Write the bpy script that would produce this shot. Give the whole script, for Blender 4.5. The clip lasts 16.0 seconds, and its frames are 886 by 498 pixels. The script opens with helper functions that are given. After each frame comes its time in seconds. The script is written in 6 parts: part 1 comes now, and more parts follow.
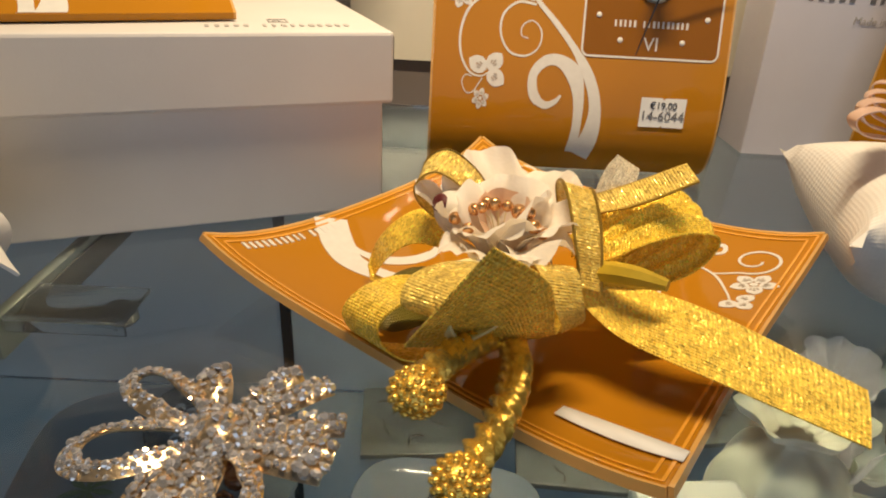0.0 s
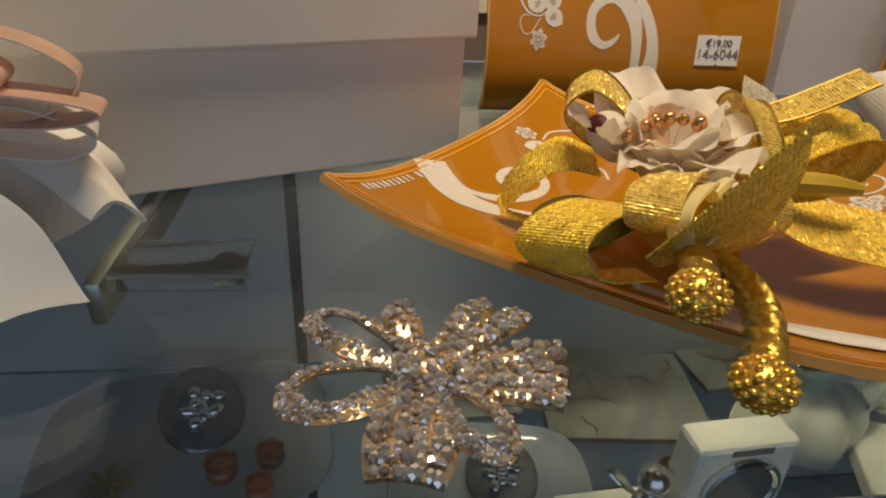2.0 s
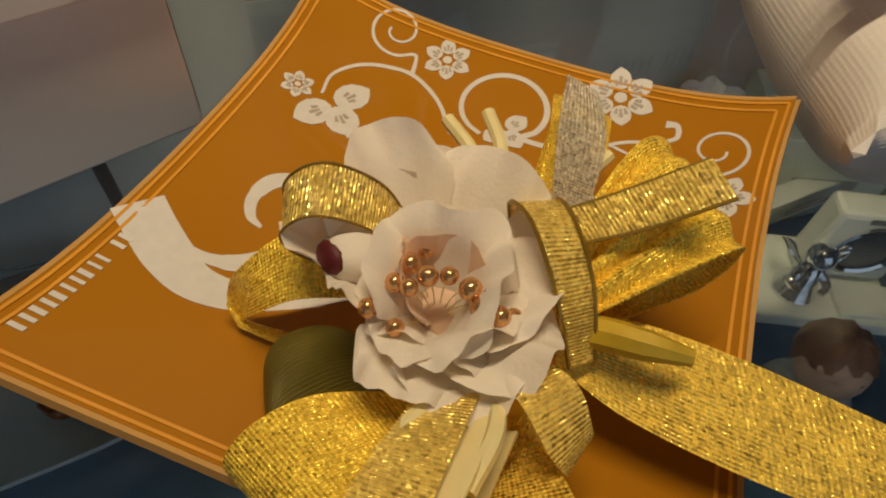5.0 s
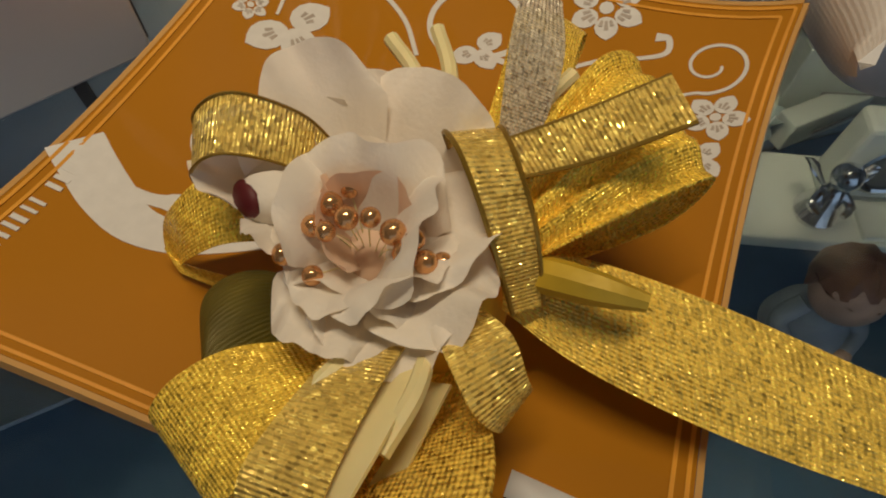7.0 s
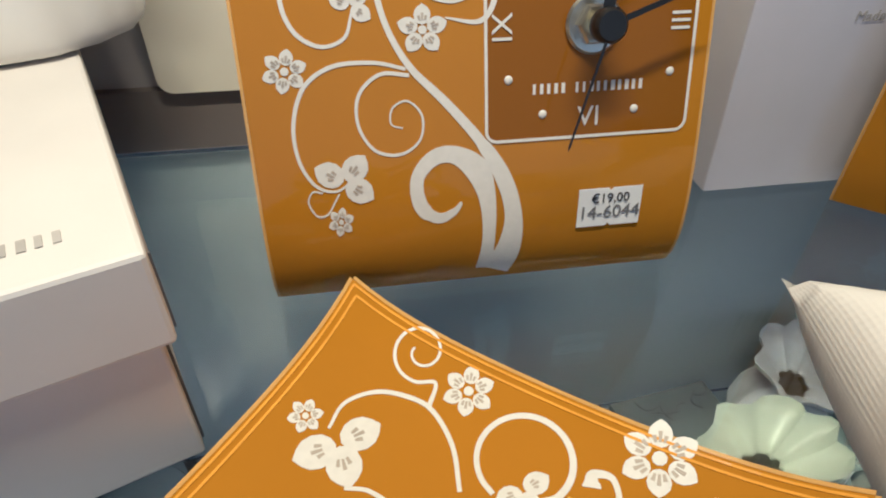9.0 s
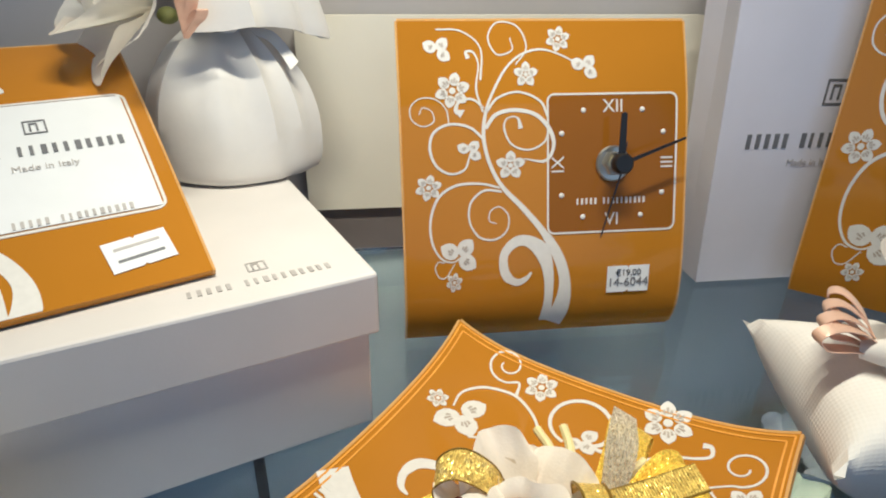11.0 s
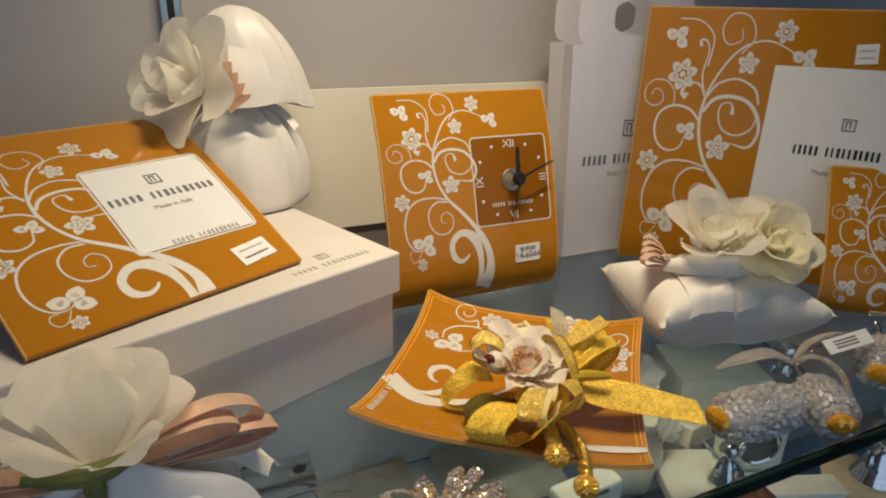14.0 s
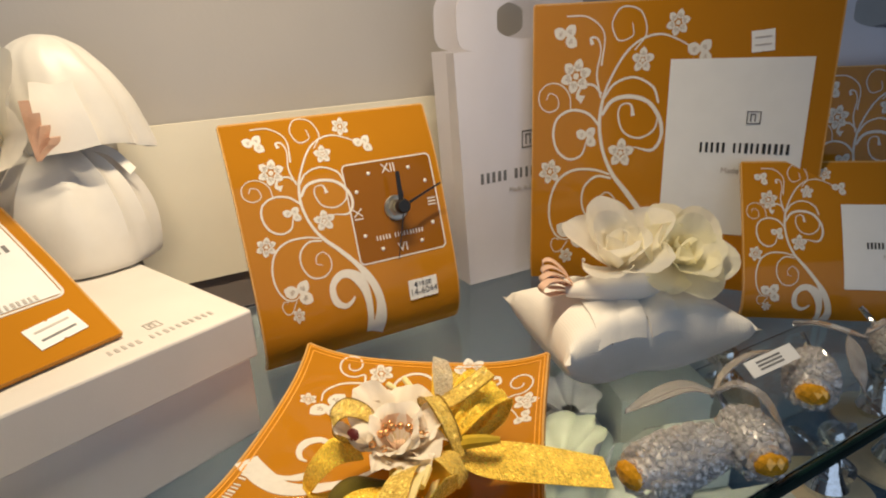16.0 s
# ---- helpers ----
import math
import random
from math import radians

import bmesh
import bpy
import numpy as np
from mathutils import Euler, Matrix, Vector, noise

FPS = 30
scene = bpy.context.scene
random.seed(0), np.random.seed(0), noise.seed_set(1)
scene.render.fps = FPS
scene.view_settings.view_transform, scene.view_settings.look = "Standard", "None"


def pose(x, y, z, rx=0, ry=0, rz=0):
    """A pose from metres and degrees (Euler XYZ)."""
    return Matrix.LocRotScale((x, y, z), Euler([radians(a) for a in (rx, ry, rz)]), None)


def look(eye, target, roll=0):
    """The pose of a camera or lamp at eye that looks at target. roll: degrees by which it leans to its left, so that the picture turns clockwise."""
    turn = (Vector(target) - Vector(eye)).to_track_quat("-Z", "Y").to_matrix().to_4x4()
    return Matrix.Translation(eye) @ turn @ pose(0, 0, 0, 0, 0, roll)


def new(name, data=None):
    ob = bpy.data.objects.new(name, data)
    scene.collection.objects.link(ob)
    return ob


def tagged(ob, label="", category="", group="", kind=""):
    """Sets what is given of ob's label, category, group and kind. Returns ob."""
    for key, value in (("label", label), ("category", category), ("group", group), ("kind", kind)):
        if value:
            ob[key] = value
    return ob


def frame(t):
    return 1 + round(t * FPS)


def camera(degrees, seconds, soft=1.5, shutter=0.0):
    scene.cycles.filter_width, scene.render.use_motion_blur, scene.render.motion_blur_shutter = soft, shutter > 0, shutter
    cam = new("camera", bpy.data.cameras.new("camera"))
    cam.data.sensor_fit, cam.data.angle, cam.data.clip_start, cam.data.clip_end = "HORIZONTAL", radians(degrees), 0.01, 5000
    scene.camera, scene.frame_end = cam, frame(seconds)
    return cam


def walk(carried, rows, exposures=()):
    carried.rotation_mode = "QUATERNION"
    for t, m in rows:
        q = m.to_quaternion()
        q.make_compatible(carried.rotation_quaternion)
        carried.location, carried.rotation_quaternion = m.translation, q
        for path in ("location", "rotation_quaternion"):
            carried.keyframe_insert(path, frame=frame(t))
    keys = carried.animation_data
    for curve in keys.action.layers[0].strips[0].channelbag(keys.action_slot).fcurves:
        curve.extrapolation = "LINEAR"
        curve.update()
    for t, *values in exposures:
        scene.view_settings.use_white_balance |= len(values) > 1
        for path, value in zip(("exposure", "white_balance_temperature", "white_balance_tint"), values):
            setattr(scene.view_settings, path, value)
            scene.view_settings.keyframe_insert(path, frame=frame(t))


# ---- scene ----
cam = camera(70.8, 16.0, soft=2.0)
METRES, EYE, TILT, LEAN, TURN = 0.87, 0.13, -27.5, -3.0, 0.0
ROWS = [
    (0.0, 0.0, 0.0, 0.0, 0.0, 0.0, -0.0),
    (0.5, -0.0319, 0.0021, -0.0093, -0.02, -0.68, 0.6),
    (1.0, -0.0464, 0.0055, -0.0161, -0.79, -1.53, 0.84),
    (1.5, -0.0653, 0.0093, -0.0184, -2.44, -1.62, 1.76),
    (2.0, -0.0803, 0.0174, -0.017, -5.45, -1.97, 2.97),
    (2.5, -0.0973, 0.0242, -0.0142, -7.84, -2.69, 4.27),
    (3.0, -0.0893, 0.0241, 0.0113, -10.95, -4.68, 5.3),
    (3.5, -0.061, 0.0424, 0.0439, -14.85, -9.88, 7.12),
    (4.0, -0.0343, 0.0741, 0.0665, -16.29, -17.56, 7.2),
    (6.5, 0.0183, 0.1142, 0.0879, -13.55, -33.22, 9.01),
    (7.0, 0.0213, 0.1133, 0.0761, -13.96, -34.17, 9.28),
    (7.5, 0.019, 0.114, 0.0817, -14.12, -33.63, 9.27),
    (8.0, 0.0126, 0.1196, 0.0995, -11.96, -28.37, 8.32),
    (8.5, 0.0212, 0.1237, 0.1247, -8.87, -19.34, 7.55),
    (9.0, 0.04, 0.141, 0.1397, -7.05, -12.22, 6.3),
    (9.5, 0.0512, 0.1451, 0.1554, -6.54, -7.59, 6.0),
    (10.0, 0.0389, 0.1269, 0.1609, -6.07, -3.7, 5.69),
    (12.5, -0.1223, -0.1846, 0.0524, -5.38, 3.89, 5.57),
    (13.0, -0.1422, -0.1881, 0.0625, -14.16, 3.32, 8.56),
    (13.5, -0.1638, -0.1751, 0.0711, -19.49, 2.6, 11.95),
    (14.0, -0.1824, -0.1793, 0.0819, -20.86, 2.72, 12.32),
    (14.5, -0.1582, -0.1723, 0.0776, -22.88, 2.73, 13.71),
    (15.0, -0.1324, -0.1663, 0.0787, -24.43, 2.61, 14.7),
    (15.5, -0.1177, -0.1546, 0.0816, -25.39, 2.43, 15.61),
    (16.0, -0.0878, -0.1367, 0.0855, -24.71, 3.39, 17.93),
]
EXPOSURES = [(0.0, 0.1, 6500, 10), (1.0, -0.36, 6400, 10), (1.5, -0.42, 6400, 10), (2.5, -0.27, 6300, 10), (4.0, -0.42, 6500, 10), (6.5, -1.3, 6200, 9), (7.0, -1.02, 5900, 9), (7.5, -1.0, 6000, 9), (8.0, -0.54, 6100, 9), (8.5, -0.12, 5200, 6), (9.0, 0.0, 5100, 5), (10.0, 0.2, 4900, 4), (12.5, -0.14, 5400, 6), (13.5, -0.19, 5900, 8), (14.0, -0.26, 6000, 8), (15.0, 0.02, 6100, 9), (16.0, 0.05, 6200, 9)]
walk(cam, [(t, pose(0, 0, EYE, TILT, LEAN, TURN) @ pose(METRES * x, METRES * y, METRES * z, 90 + pitch, roll, yaw)) for t, x, y, z, yaw, pitch, roll in ROWS],
     exposures=EXPOSURES)

# ---------------------------------------------------------------- light
world = bpy.data.worlds.new("world")
world.use_nodes = True
scene.world = world
wn, wl = world.node_tree.nodes, world.node_tree.links
wn["Background"].inputs["Color"].default_value = (0.55, 0.65, 0.9, 1)
wn["Background"].inputs["Strength"].default_value = 0.25


def area_lamp(name, eye, target, sx, sy, watts, colour):
    d = bpy.data.lights.new(name, "AREA")
    d.shape, d.size, d.size_y, d.energy, d.color = "RECTANGLE", sx, sy, watts, colour
    ob = new(name, d)
    ob.matrix_world = look(eye, target)
    return ob


# warm halogen strip under the shelf above, and the shop window behind the camera
strip_lamp = area_lamp("display_lamp", (0.035, 0.225, 0.62), (0.03, 0.322, 0.0), 0.32, 0.018, 1.7, (1.0, 0.78, 0.50))
strip_lamp.data.spread = radians(100)
area_lamp("window_daylight", (-0.25, -2.15, 0.45), (-0.25, 0.3, 0.45), 3.6, 2.2, 16.3, (0.66, 0.80, 1.0))
scene.view_settings.exposure = 0.0


# ---------------------------------------------------------------- materials
def material(name, colour, rough=0.5, metal=0.0, vary=0.12, scale=60.0, bump=0.0, bump_scale=400.0, coat=0.0, sheen=0.0,
             trans=0.0, ior=1.45, sss=0.0, alpha=1.0, random_tone=0.0):
    m = bpy.data.materials.new(name)
    m.use_nodes = True
    nt = m.node_tree
    b = nt.nodes["Principled BSDF"]
    b.inputs["Roughness"].default_value = rough
    b.inputs["Metallic"].default_value = metal
    b.inputs["Coat Weight"].default_value = coat
    b.inputs["Coat Roughness"].default_value = 0.04
    b.inputs["Sheen Weight"].default_value = sheen
    b.inputs["Transmission Weight"].default_value = trans
    b.inputs["IOR"].default_value = ior
    b.inputs["Alpha"].default_value = alpha
    if sss:
        b.inputs["Subsurface Weight"].default_value = sss
        b.inputs["Subsurface Radius"].default_value = (0.006, 0.004, 0.003)
    tc = nt.nodes.new("ShaderNodeTexCoord")
    n1 = nt.nodes.new("ShaderNodeTexNoise")
    n1.inputs["Scale"].default_value = scale
    n1.inputs["Detail"].default_value = 6
    nt.links.new(tc.outputs["Object"], n1.inputs["Vector"])
    ramp = nt.nodes.new("ShaderNodeMapRange")
    ramp.inputs["From Min"].default_value, ramp.inputs["From Max"].default_value = 0.3, 0.7
    ramp.inputs["To Min"].default_value, ramp.inputs["To Max"].default_value = 1 - vary, 1 + vary
    nt.links.new(n1.outputs["Fac"], ramp.inputs["Value"])
    mul = nt.nodes.new("ShaderNodeMix")
    mul.data_type, mul.blend_type = "RGBA", "MULTIPLY"
    mul.inputs["Factor"].default_value = 1
    mul.inputs["A"].default_value = (*colour, 1)
    nt.links.new(ramp.outputs["Result"], mul.inputs["B"])
    out = mul.outputs["Result"]
    if random_tone:
        info = nt.nodes.new("ShaderNodeObjectInfo")
        r2 = nt.nodes.new("ShaderNodeMapRange")
        r2.inputs["To Min"].default_value, r2.inputs["To Max"].default_value = 1 - random_tone, 1 + random_tone
        nt.links.new(info.outputs["Random"], r2.inputs["Value"])
        mul2 = nt.nodes.new("ShaderNodeMix")
        mul2.data_type, mul2.blend_type = "RGBA", "MULTIPLY"
        mul2.inputs["Factor"].default_value = 1
        nt.links.new(out, mul2.inputs["A"])
        nt.links.new(r2.outputs["Result"], mul2.inputs["B"])
        out = mul2.outputs["Result"]
    nt.links.new(out, b.inputs["Base Color"])
    if bump:
        n2 = nt.nodes.new("ShaderNodeTexNoise")
        n2.inputs["Scale"].default_value = bump_scale
        n2.inputs["Detail"].default_value = 4
        nt.links.new(tc.outputs["Object"], n2.inputs["Vector"])
        bp = nt.nodes.new("ShaderNodeBump")
        bp.inputs["Strength"].default_value = bump
        bp.inputs["Distance"].default_value = 0.0006
        nt.links.new(n2.outputs["Fac"], bp.inputs["Height"])
        nt.links.new(bp.outputs["Normal"], b.inputs["Normal"])
    return m


def weave(m, su, sv, strength, distance=0.0004, sparkle=0.0):
    """Threads across (u) and along (v) the UV map of a ribbon or cloth, as relief; sparkle varies the tone thread by thread."""
    nt = m.node_tree
    b = nt.nodes["Principled BSDF"]
    uv = nt.nodes.new("ShaderNodeTexCoord")
    hs = []
    for axis, s in (("X", su), ("Y", sv)):
        w = nt.nodes.new("ShaderNodeTexWave")
        w.bands_direction = axis
        w.inputs["Scale"].default_value = s
        w.inputs["Distortion"].default_value = 0.6
        w.inputs["Detail"].default_value = 1
        nt.links.new(uv.outputs["UV"], w.inputs["Vector"])
        hs.append(w)
    add = nt.nodes.new("ShaderNodeMath")
    nt.links.new(hs[0].outputs["Fac"], add.inputs[0])
    nt.links.new(hs[1].outputs["Fac"], add.inputs[1])
    bp = nt.nodes.new("ShaderNodeBump")
    bp.inputs["Strength"].default_value = strength
    bp.inputs["Distance"].default_value = distance
    nt.links.new(add.outputs[0], bp.inputs["Height"])
    nt.links.new(bp.outputs["Normal"], b.inputs["Normal"])
    if sparkle:
        v = nt.nodes.new("ShaderNodeTexVoronoi")
        v.inputs["Scale"].default_value = sparkle
        nt.links.new(uv.outputs["UV"], v.inputs["Vector"])
        sep = nt.nodes.new("ShaderNodeSeparateColor")
        nt.links.new(v.outputs["Color"], sep.inputs["Color"])
        mr = nt.nodes.new("ShaderNodeMapRange")
        mr.inputs["To Min"].default_value, mr.inputs["To Max"].default_value = 0.08, 0.36
        nt.links.new(sep.outputs["Red"], mr.inputs["Value"])
        nt.links.new(mr.outputs["Result"], b.inputs["Roughness"])
        # brighter cells paint part of the glitter into the base colour
        tone = nt.nodes.new("ShaderNodeMapRange")
        tone.inputs["To Min"].default_value, tone.inputs["To Max"].default_value = 0.95, 1.5
        nt.links.new(sep.outputs["Green"], tone.inputs["Value"])
        src = b.inputs["Base Color"].links[0].from_socket
        mix = nt.nodes.new("ShaderNodeMix")
        mix.data_type, mix.blend_type = "RGBA", "MULTIPLY"
        mix.inputs["Factor"].default_value = 1
        nt.links.new(src, mix.inputs["A"])
        nt.links.new(tone.outputs["Result"], mix.inputs["B"])
        nt.links.new(mix.outputs["Result"], b.inputs["Base Color"])
        # each thread's glint tips its own way
        vm = nt.nodes.new("ShaderNodeVectorMath")
        vm.operation = "MULTIPLY_ADD"
        vm.inputs[1].default_value = (0.78, 0.78, 0.78)
        vm.inputs[2].default_value = (-0.39, -0.39, -0.39)
        nt.links.new(v.outputs["Color"], vm.inputs[0])
        ad = nt.nodes.new("ShaderNodeVectorMath")
        nt.links.new(bp.outputs["Normal"], ad.inputs[0])
        nt.links.new(vm.outputs["Vector"], ad.inputs[1])
        nm = nt.nodes.new("ShaderNodeVectorMath")
        nm.operation = "NORMALIZE"
        nt.links.new(ad.outputs["Vector"], nm.inputs[0])
        nt.links.new(nm.outputs["Vector"], b.inputs["Normal"])
    return m


def translucent(m, share, tint=(1.0, 1.0, 1.0)):
    """Thin cloth or paper: part of the light goes through to the other side."""
    nt = m.node_tree
    b = nt.nodes["Principled BSDF"]
    out = nt.nodes["Material Output"]
    tr = nt.nodes.new("ShaderNodeBsdfTranslucent")
    mx = nt.nodes.new("ShaderNodeMix")
    mx.data_type, mx.blend_type = "RGBA", "MULTIPLY"
    mx.inputs["Factor"].default_value = 1
    mx.inputs["B"].default_value = (*tint, 1)
    nt.links.new(b.inputs["Base Color"].links[0].from_socket, mx.inputs["A"])
    nt.links.new(mx.outputs["Result"], tr.inputs["Color"])
    ms = nt.nodes.new("ShaderNodeMixShader")
    ms.inputs["Fac"].default_value = share
    nt.links.new(b.outputs["BSDF"], ms.inputs[1])
    nt.links.new(tr.outputs["BSDF"], ms.inputs[2])
    nt.links.new(ms.outputs["Shader"], out.inputs["Surface"])
    return m


AMBER = material("amber_lacquered_glass", (0.42, 0.175, 0.010), 0.055, vary=0.06, scale=9, ior=1.34)
AMBER_RIM = material("amber_glass_rim", (0.78, 0.36, 0.04), 0.06, vary=0.1, coat=1.0)
EDGE_AMBER = material("clear_amber_glass_edge", (0.85, 0.50, 0.16), 0.04, vary=0.05, trans=0.35, ior=1.45)
CLEAR = material("clear_glass_edge", (0.97, 0.99, 0.98), 0.03, vary=0.02, trans=1.0, ior=1.5)
SHELF_GLASS = material("shelf_glass", (0.86, 0.93, 0.92), 0.01, vary=0.01, trans=1.0, ior=1.5)
EDGE_GREEN = material("dark_green_glass_edge", (0.006, 0.02, 0.018), 0.08, vary=0.3, coat=0.5)
PRINT = material("white_print", (0.68, 0.655, 0.61), 0.45, vary=0.04, scale=300)
PRINT_DOT = material("petal_vein_print", (0.42, 0.36, 0.30), 0.5)
CARD_WHITE = material("matt_white_card", (0.68, 0.645, 0.615), 0.62, vary=0.03, scale=25, bump=0.08, bump_scale=900)
CARD_EDGE = material("card_seam", (0.10, 0.09, 0.09), 0.8)
BAG_WHITE = material("white_paper_bag", (0.68, 0.66, 0.72), 0.45, vary=0.03, scale=20, bump=0.06, bump_scale=500)
CREAM_CARD = material("cream_card", (0.88, 0.83, 0.69), 0.6, vary=0.03, scale=15, bump=0.1, bump_scale=700)
PAPER = material("white_photo_paper", (0.74, 0.75, 0.76), 0.5, vary=0.02)
PRICE = material("price_sticker_paper", (0.78, 0.78, 0.78), 0.55, vary=0.03)
INK = material("black_ink", (0.02, 0.02, 0.022), 0.5)
GREY_INK = material("grey_ink", (0.16, 0.16, 0.17), 0.5)
SILVER_INK = material("embossed_grey_ink", (0.45, 0.42, 0.40), 0.5)
WALL_PAINT = material("grey_white_wall_paint", (0.47, 0.445, 0.43), 0.7, vary=0.05, scale=4, bump=0.15, bump_scale=250)
STRIP = material("taupe_shade_strip", (0.20, 0.17, 0.155), 0.6, vary=0.08, scale=12)
LOWER_WALL = material("blue_grey_back_panel", (0.37, 0.40, 0.41), 0.5, vary=0.12, scale=5)
DARK_SEAM = material("dark_seam", (0.012, 0.013, 0.014), 0.6)
STEEL = material("brushed_steel", (0.46, 0.49, 0.45), 0.3, metal=1.0)
SILVER = material("polished_silver", (0.80, 0.81, 0.83), 0.10, metal=1.0, vary=0.1, scale=200, bump=0.3, bump_scale=300)
CHROME = material("chrome", (0.85, 0.85, 0.86), 0.05, metal=1.0)
NICKEL = material("satin_nickel", (0.52, 0.49, 0.42), 0.3, metal=0.9)
BLACK = material("black_plastic", (0.012, 0.012, 0.013), 0.35)
BRASS = material("pale_brass", (0.75, 0.68, 0.45), 0.3, metal=1.0)
GOLD = weave(material("gold_lame_ribbon", (1.0, 0.66, 0.07), 0.3, metal=0.3, vary=0.15, scale=160), 4.5, 3.2, 0.5, 0.0006, 14.0)
GOLD_FLAT = weave(material("gold_mesh_ribbon", (1.0, 0.67, 0.10), 0.32, metal=0.26, vary=0.15, scale=150), 3.2, 2.3, 0.5, 0.0008, 11.0)
GOLD_SHEER = weave(material("sheer_gold_ribbon", (0.98, 0.70, 0.16), 0.35, metal=0.34, vary=0.15, scale=120, alpha=0.74), 0.6, 3.4, 0.6, 0.0007, 11.0)
GOLD_EDGE = material("dark_gold_wire_edge", (0.34, 0.21, 0.03), 0.4, metal=0.6)
GOLD_BEAD = material("gold_foil_bead", (0.92, 0.60, 0.11), 0.22, metal=0.75, vary=0.25, scale=400, bump=0.5, bump_scale=900)
OLIVE = weave(material("olive_satin_leaf", (0.14, 0.115, 0.015), 0.4, metal=0.2, vary=0.4, scale=60), 3.0, 14.0, 0.5, 0.0004)
YELLOW_LEAF = material("yellow_gold_paper_leaf", (0.55, 0.37, 0.025), 0.42, metal=0.15, vary=0.2, scale=80, bump=0.2)
PETAL = translucent(material("ivory_silk_petal", (0.94, 0.88, 0.78), 0.6, vary=0.05, scale=90, sheen=0.3, bump=0.3, bump_scale=900), 0.28, (1.0, 0.95, 0.86))
PETAL_BLUSH = translucent(material("blush_silk_petal", (0.86, 0.62, 0.44), 0.6, vary=0.1, scale=70, sheen=0.3, bump=0.2), 0.35)
BUD_RED = material("dark_red_bud_tip", (0.10, 0.008, 0.010), 0.55, vary=0.3)
PEARL = material("copper_pearl", (0.70, 0.38, 0.16), 0.16, metal=0.75, vary=0.06)
STEM_CREAM = material("cream_cord", (0.80, 0.70, 0.36), 0.45, vary=0.08, sss=0.2)
SILK_WHITE = translucent(material("white_silk_petal", (0.94, 0.92, 0.86), 0.5, vary=0.05, scale=50, sheen=0.3, bump=0.15, bump_scale=900), 0.55, (1.0, 0.98, 0.92))
ROSE_CREAM = translucent(material("cream_rose_petal", (0.95, 0.93, 0.79), 0.5, vary=0.06, scale=50, sheen=0.2, bump=0.12, bump_scale=900), 0.55, (1.0, 0.97, 0.86))
SATIN = material("white_satin", (0.76, 0.73, 0.68), 0.38, vary=0.05, scale=30, sheen=0.4, bump=0.15, bump_scale=200)
PIQUE = material("white_pique_cloth", (0.80, 0.77, 0.72), 0.7, vary=0.04, scale=40, sheen=0.4, bump=0.5, bump_scale=420)
PIQUE_FLAT = material("plain_white_cloth", (0.80, 0.77, 0.72), 0.7, vary=0.04, scale=40, sheen=0.4, bump=0.4, bump_scale=300)
weave(PIQUE, 1.5, 1.5, 0.16, 0.0005)
LINEN = weave(material("white_voile", (0.90, 0.88, 0.85), 0.6, vary=0.05, scale=40, sheen=0.4, bump=0.0), 6.0, 6.0, 0.2)
PEACH = weave(material("peach_satin_ribbon", (0.90, 0.60, 0.44), 0.22, metal=0.35, vary=0.12, scale=90, sheen=0.2), 8.0, 0.5, 0.3)
GREEN_CALYX = material("green_calyx", (0.16, 0.17, 0.05), 0.6, vary=0.3)
CRYSTAL = material("cut_crystal", (0.97, 0.97, 1.0), 0.0, vary=0.0, trans=1.0, ior=1.6)
STONE = material("faceted_rhinestone", (0.98, 0.93, 0.90), 0.02, metal=0.82, vary=0.12, scale=500, random_tone=0.3)
ROSE_GOLD = material("rose_gold_setting", (0.92, 0.70, 0.44), 0.2, metal=0.9, vary=0.25, scale=300, bump=0.3, bump_scale=700)
AMBER_STONE = material("amber_cut_stone", (0.85, 0.42, 0.02), 0.04, metal=0.35, vary=0.25, scale=500, coat=1.0)
WOOD_DISC = material("cream_enamel_disc", (0.72, 0.62, 0.42), 0.35, vary=0.08, coat=0.4)
PALE_BOX = material("pale_green_white_box", (0.76, 0.79, 0.72), 0.5, vary=0.06)
MINT_SATIN = material("mint_white_satin", (0.55, 0.58, 0.47), 0.3, vary=0.1, scale=40, sheen=0.4)
BLUE_GLAZE = material("grey_blue_glazed_ceramic", (0.22, 0.26, 0.31), 0.12, vary=0.08, scale=20, coat=0.6)
TWIG_PAINT = material("dark_brown_painted_twig", (0.05, 0.045, 0.04), 0.5, vary=0.3)
GREEN_PAINT = material("green_painted_leaf", (0.10, 0.16, 0.09), 0.4)
BROWN_GLAZE = material("amber_brown_ceramic", (0.20, 0.07, 0.025), 0.25, vary=0.4, scale=60, coat=0.5)
SKIN_CLAY = material("painted_figurine_clay", (0.52, 0.34, 0.24), 0.5, vary=0.3, scale=40)
HAIR_CLAY = material("brown_painted_hair", (0.22, 0.10, 0.05), 0.45, vary=0.3, scale=60)
GREY_CLAY = material("grey_blue_figurine_clay", (0.30, 0.34, 0.38), 0.5, vary=0.2, scale=40)
SALMON = material("salmon_silk_rose", (0.62, 0.20, 0.17), 0.6, vary=0.2, scale=40, sheen=0.3)
DUSTY = material("dusty_pink_silk", (0.42, 0.30, 0.30), 0.6, vary=0.2, scale=40, sheen=0.3)
CERAMIC_TILE = material("marbled_tile", (0.14, 0.155, 0.155), 0.25, vary=0.35, scale=14)
FLOOR_DARK = material("shop_floor", (0.12, 0.11, 0.10), 0.5, vary=0.2, scale=3)
# for the unseen shop room; dark, so that the glass reflects less of it
SHOP_WALL = material("shop_plaster", (0.26, 0.25, 0.24), 0.8, vary=0.06, scale=2)


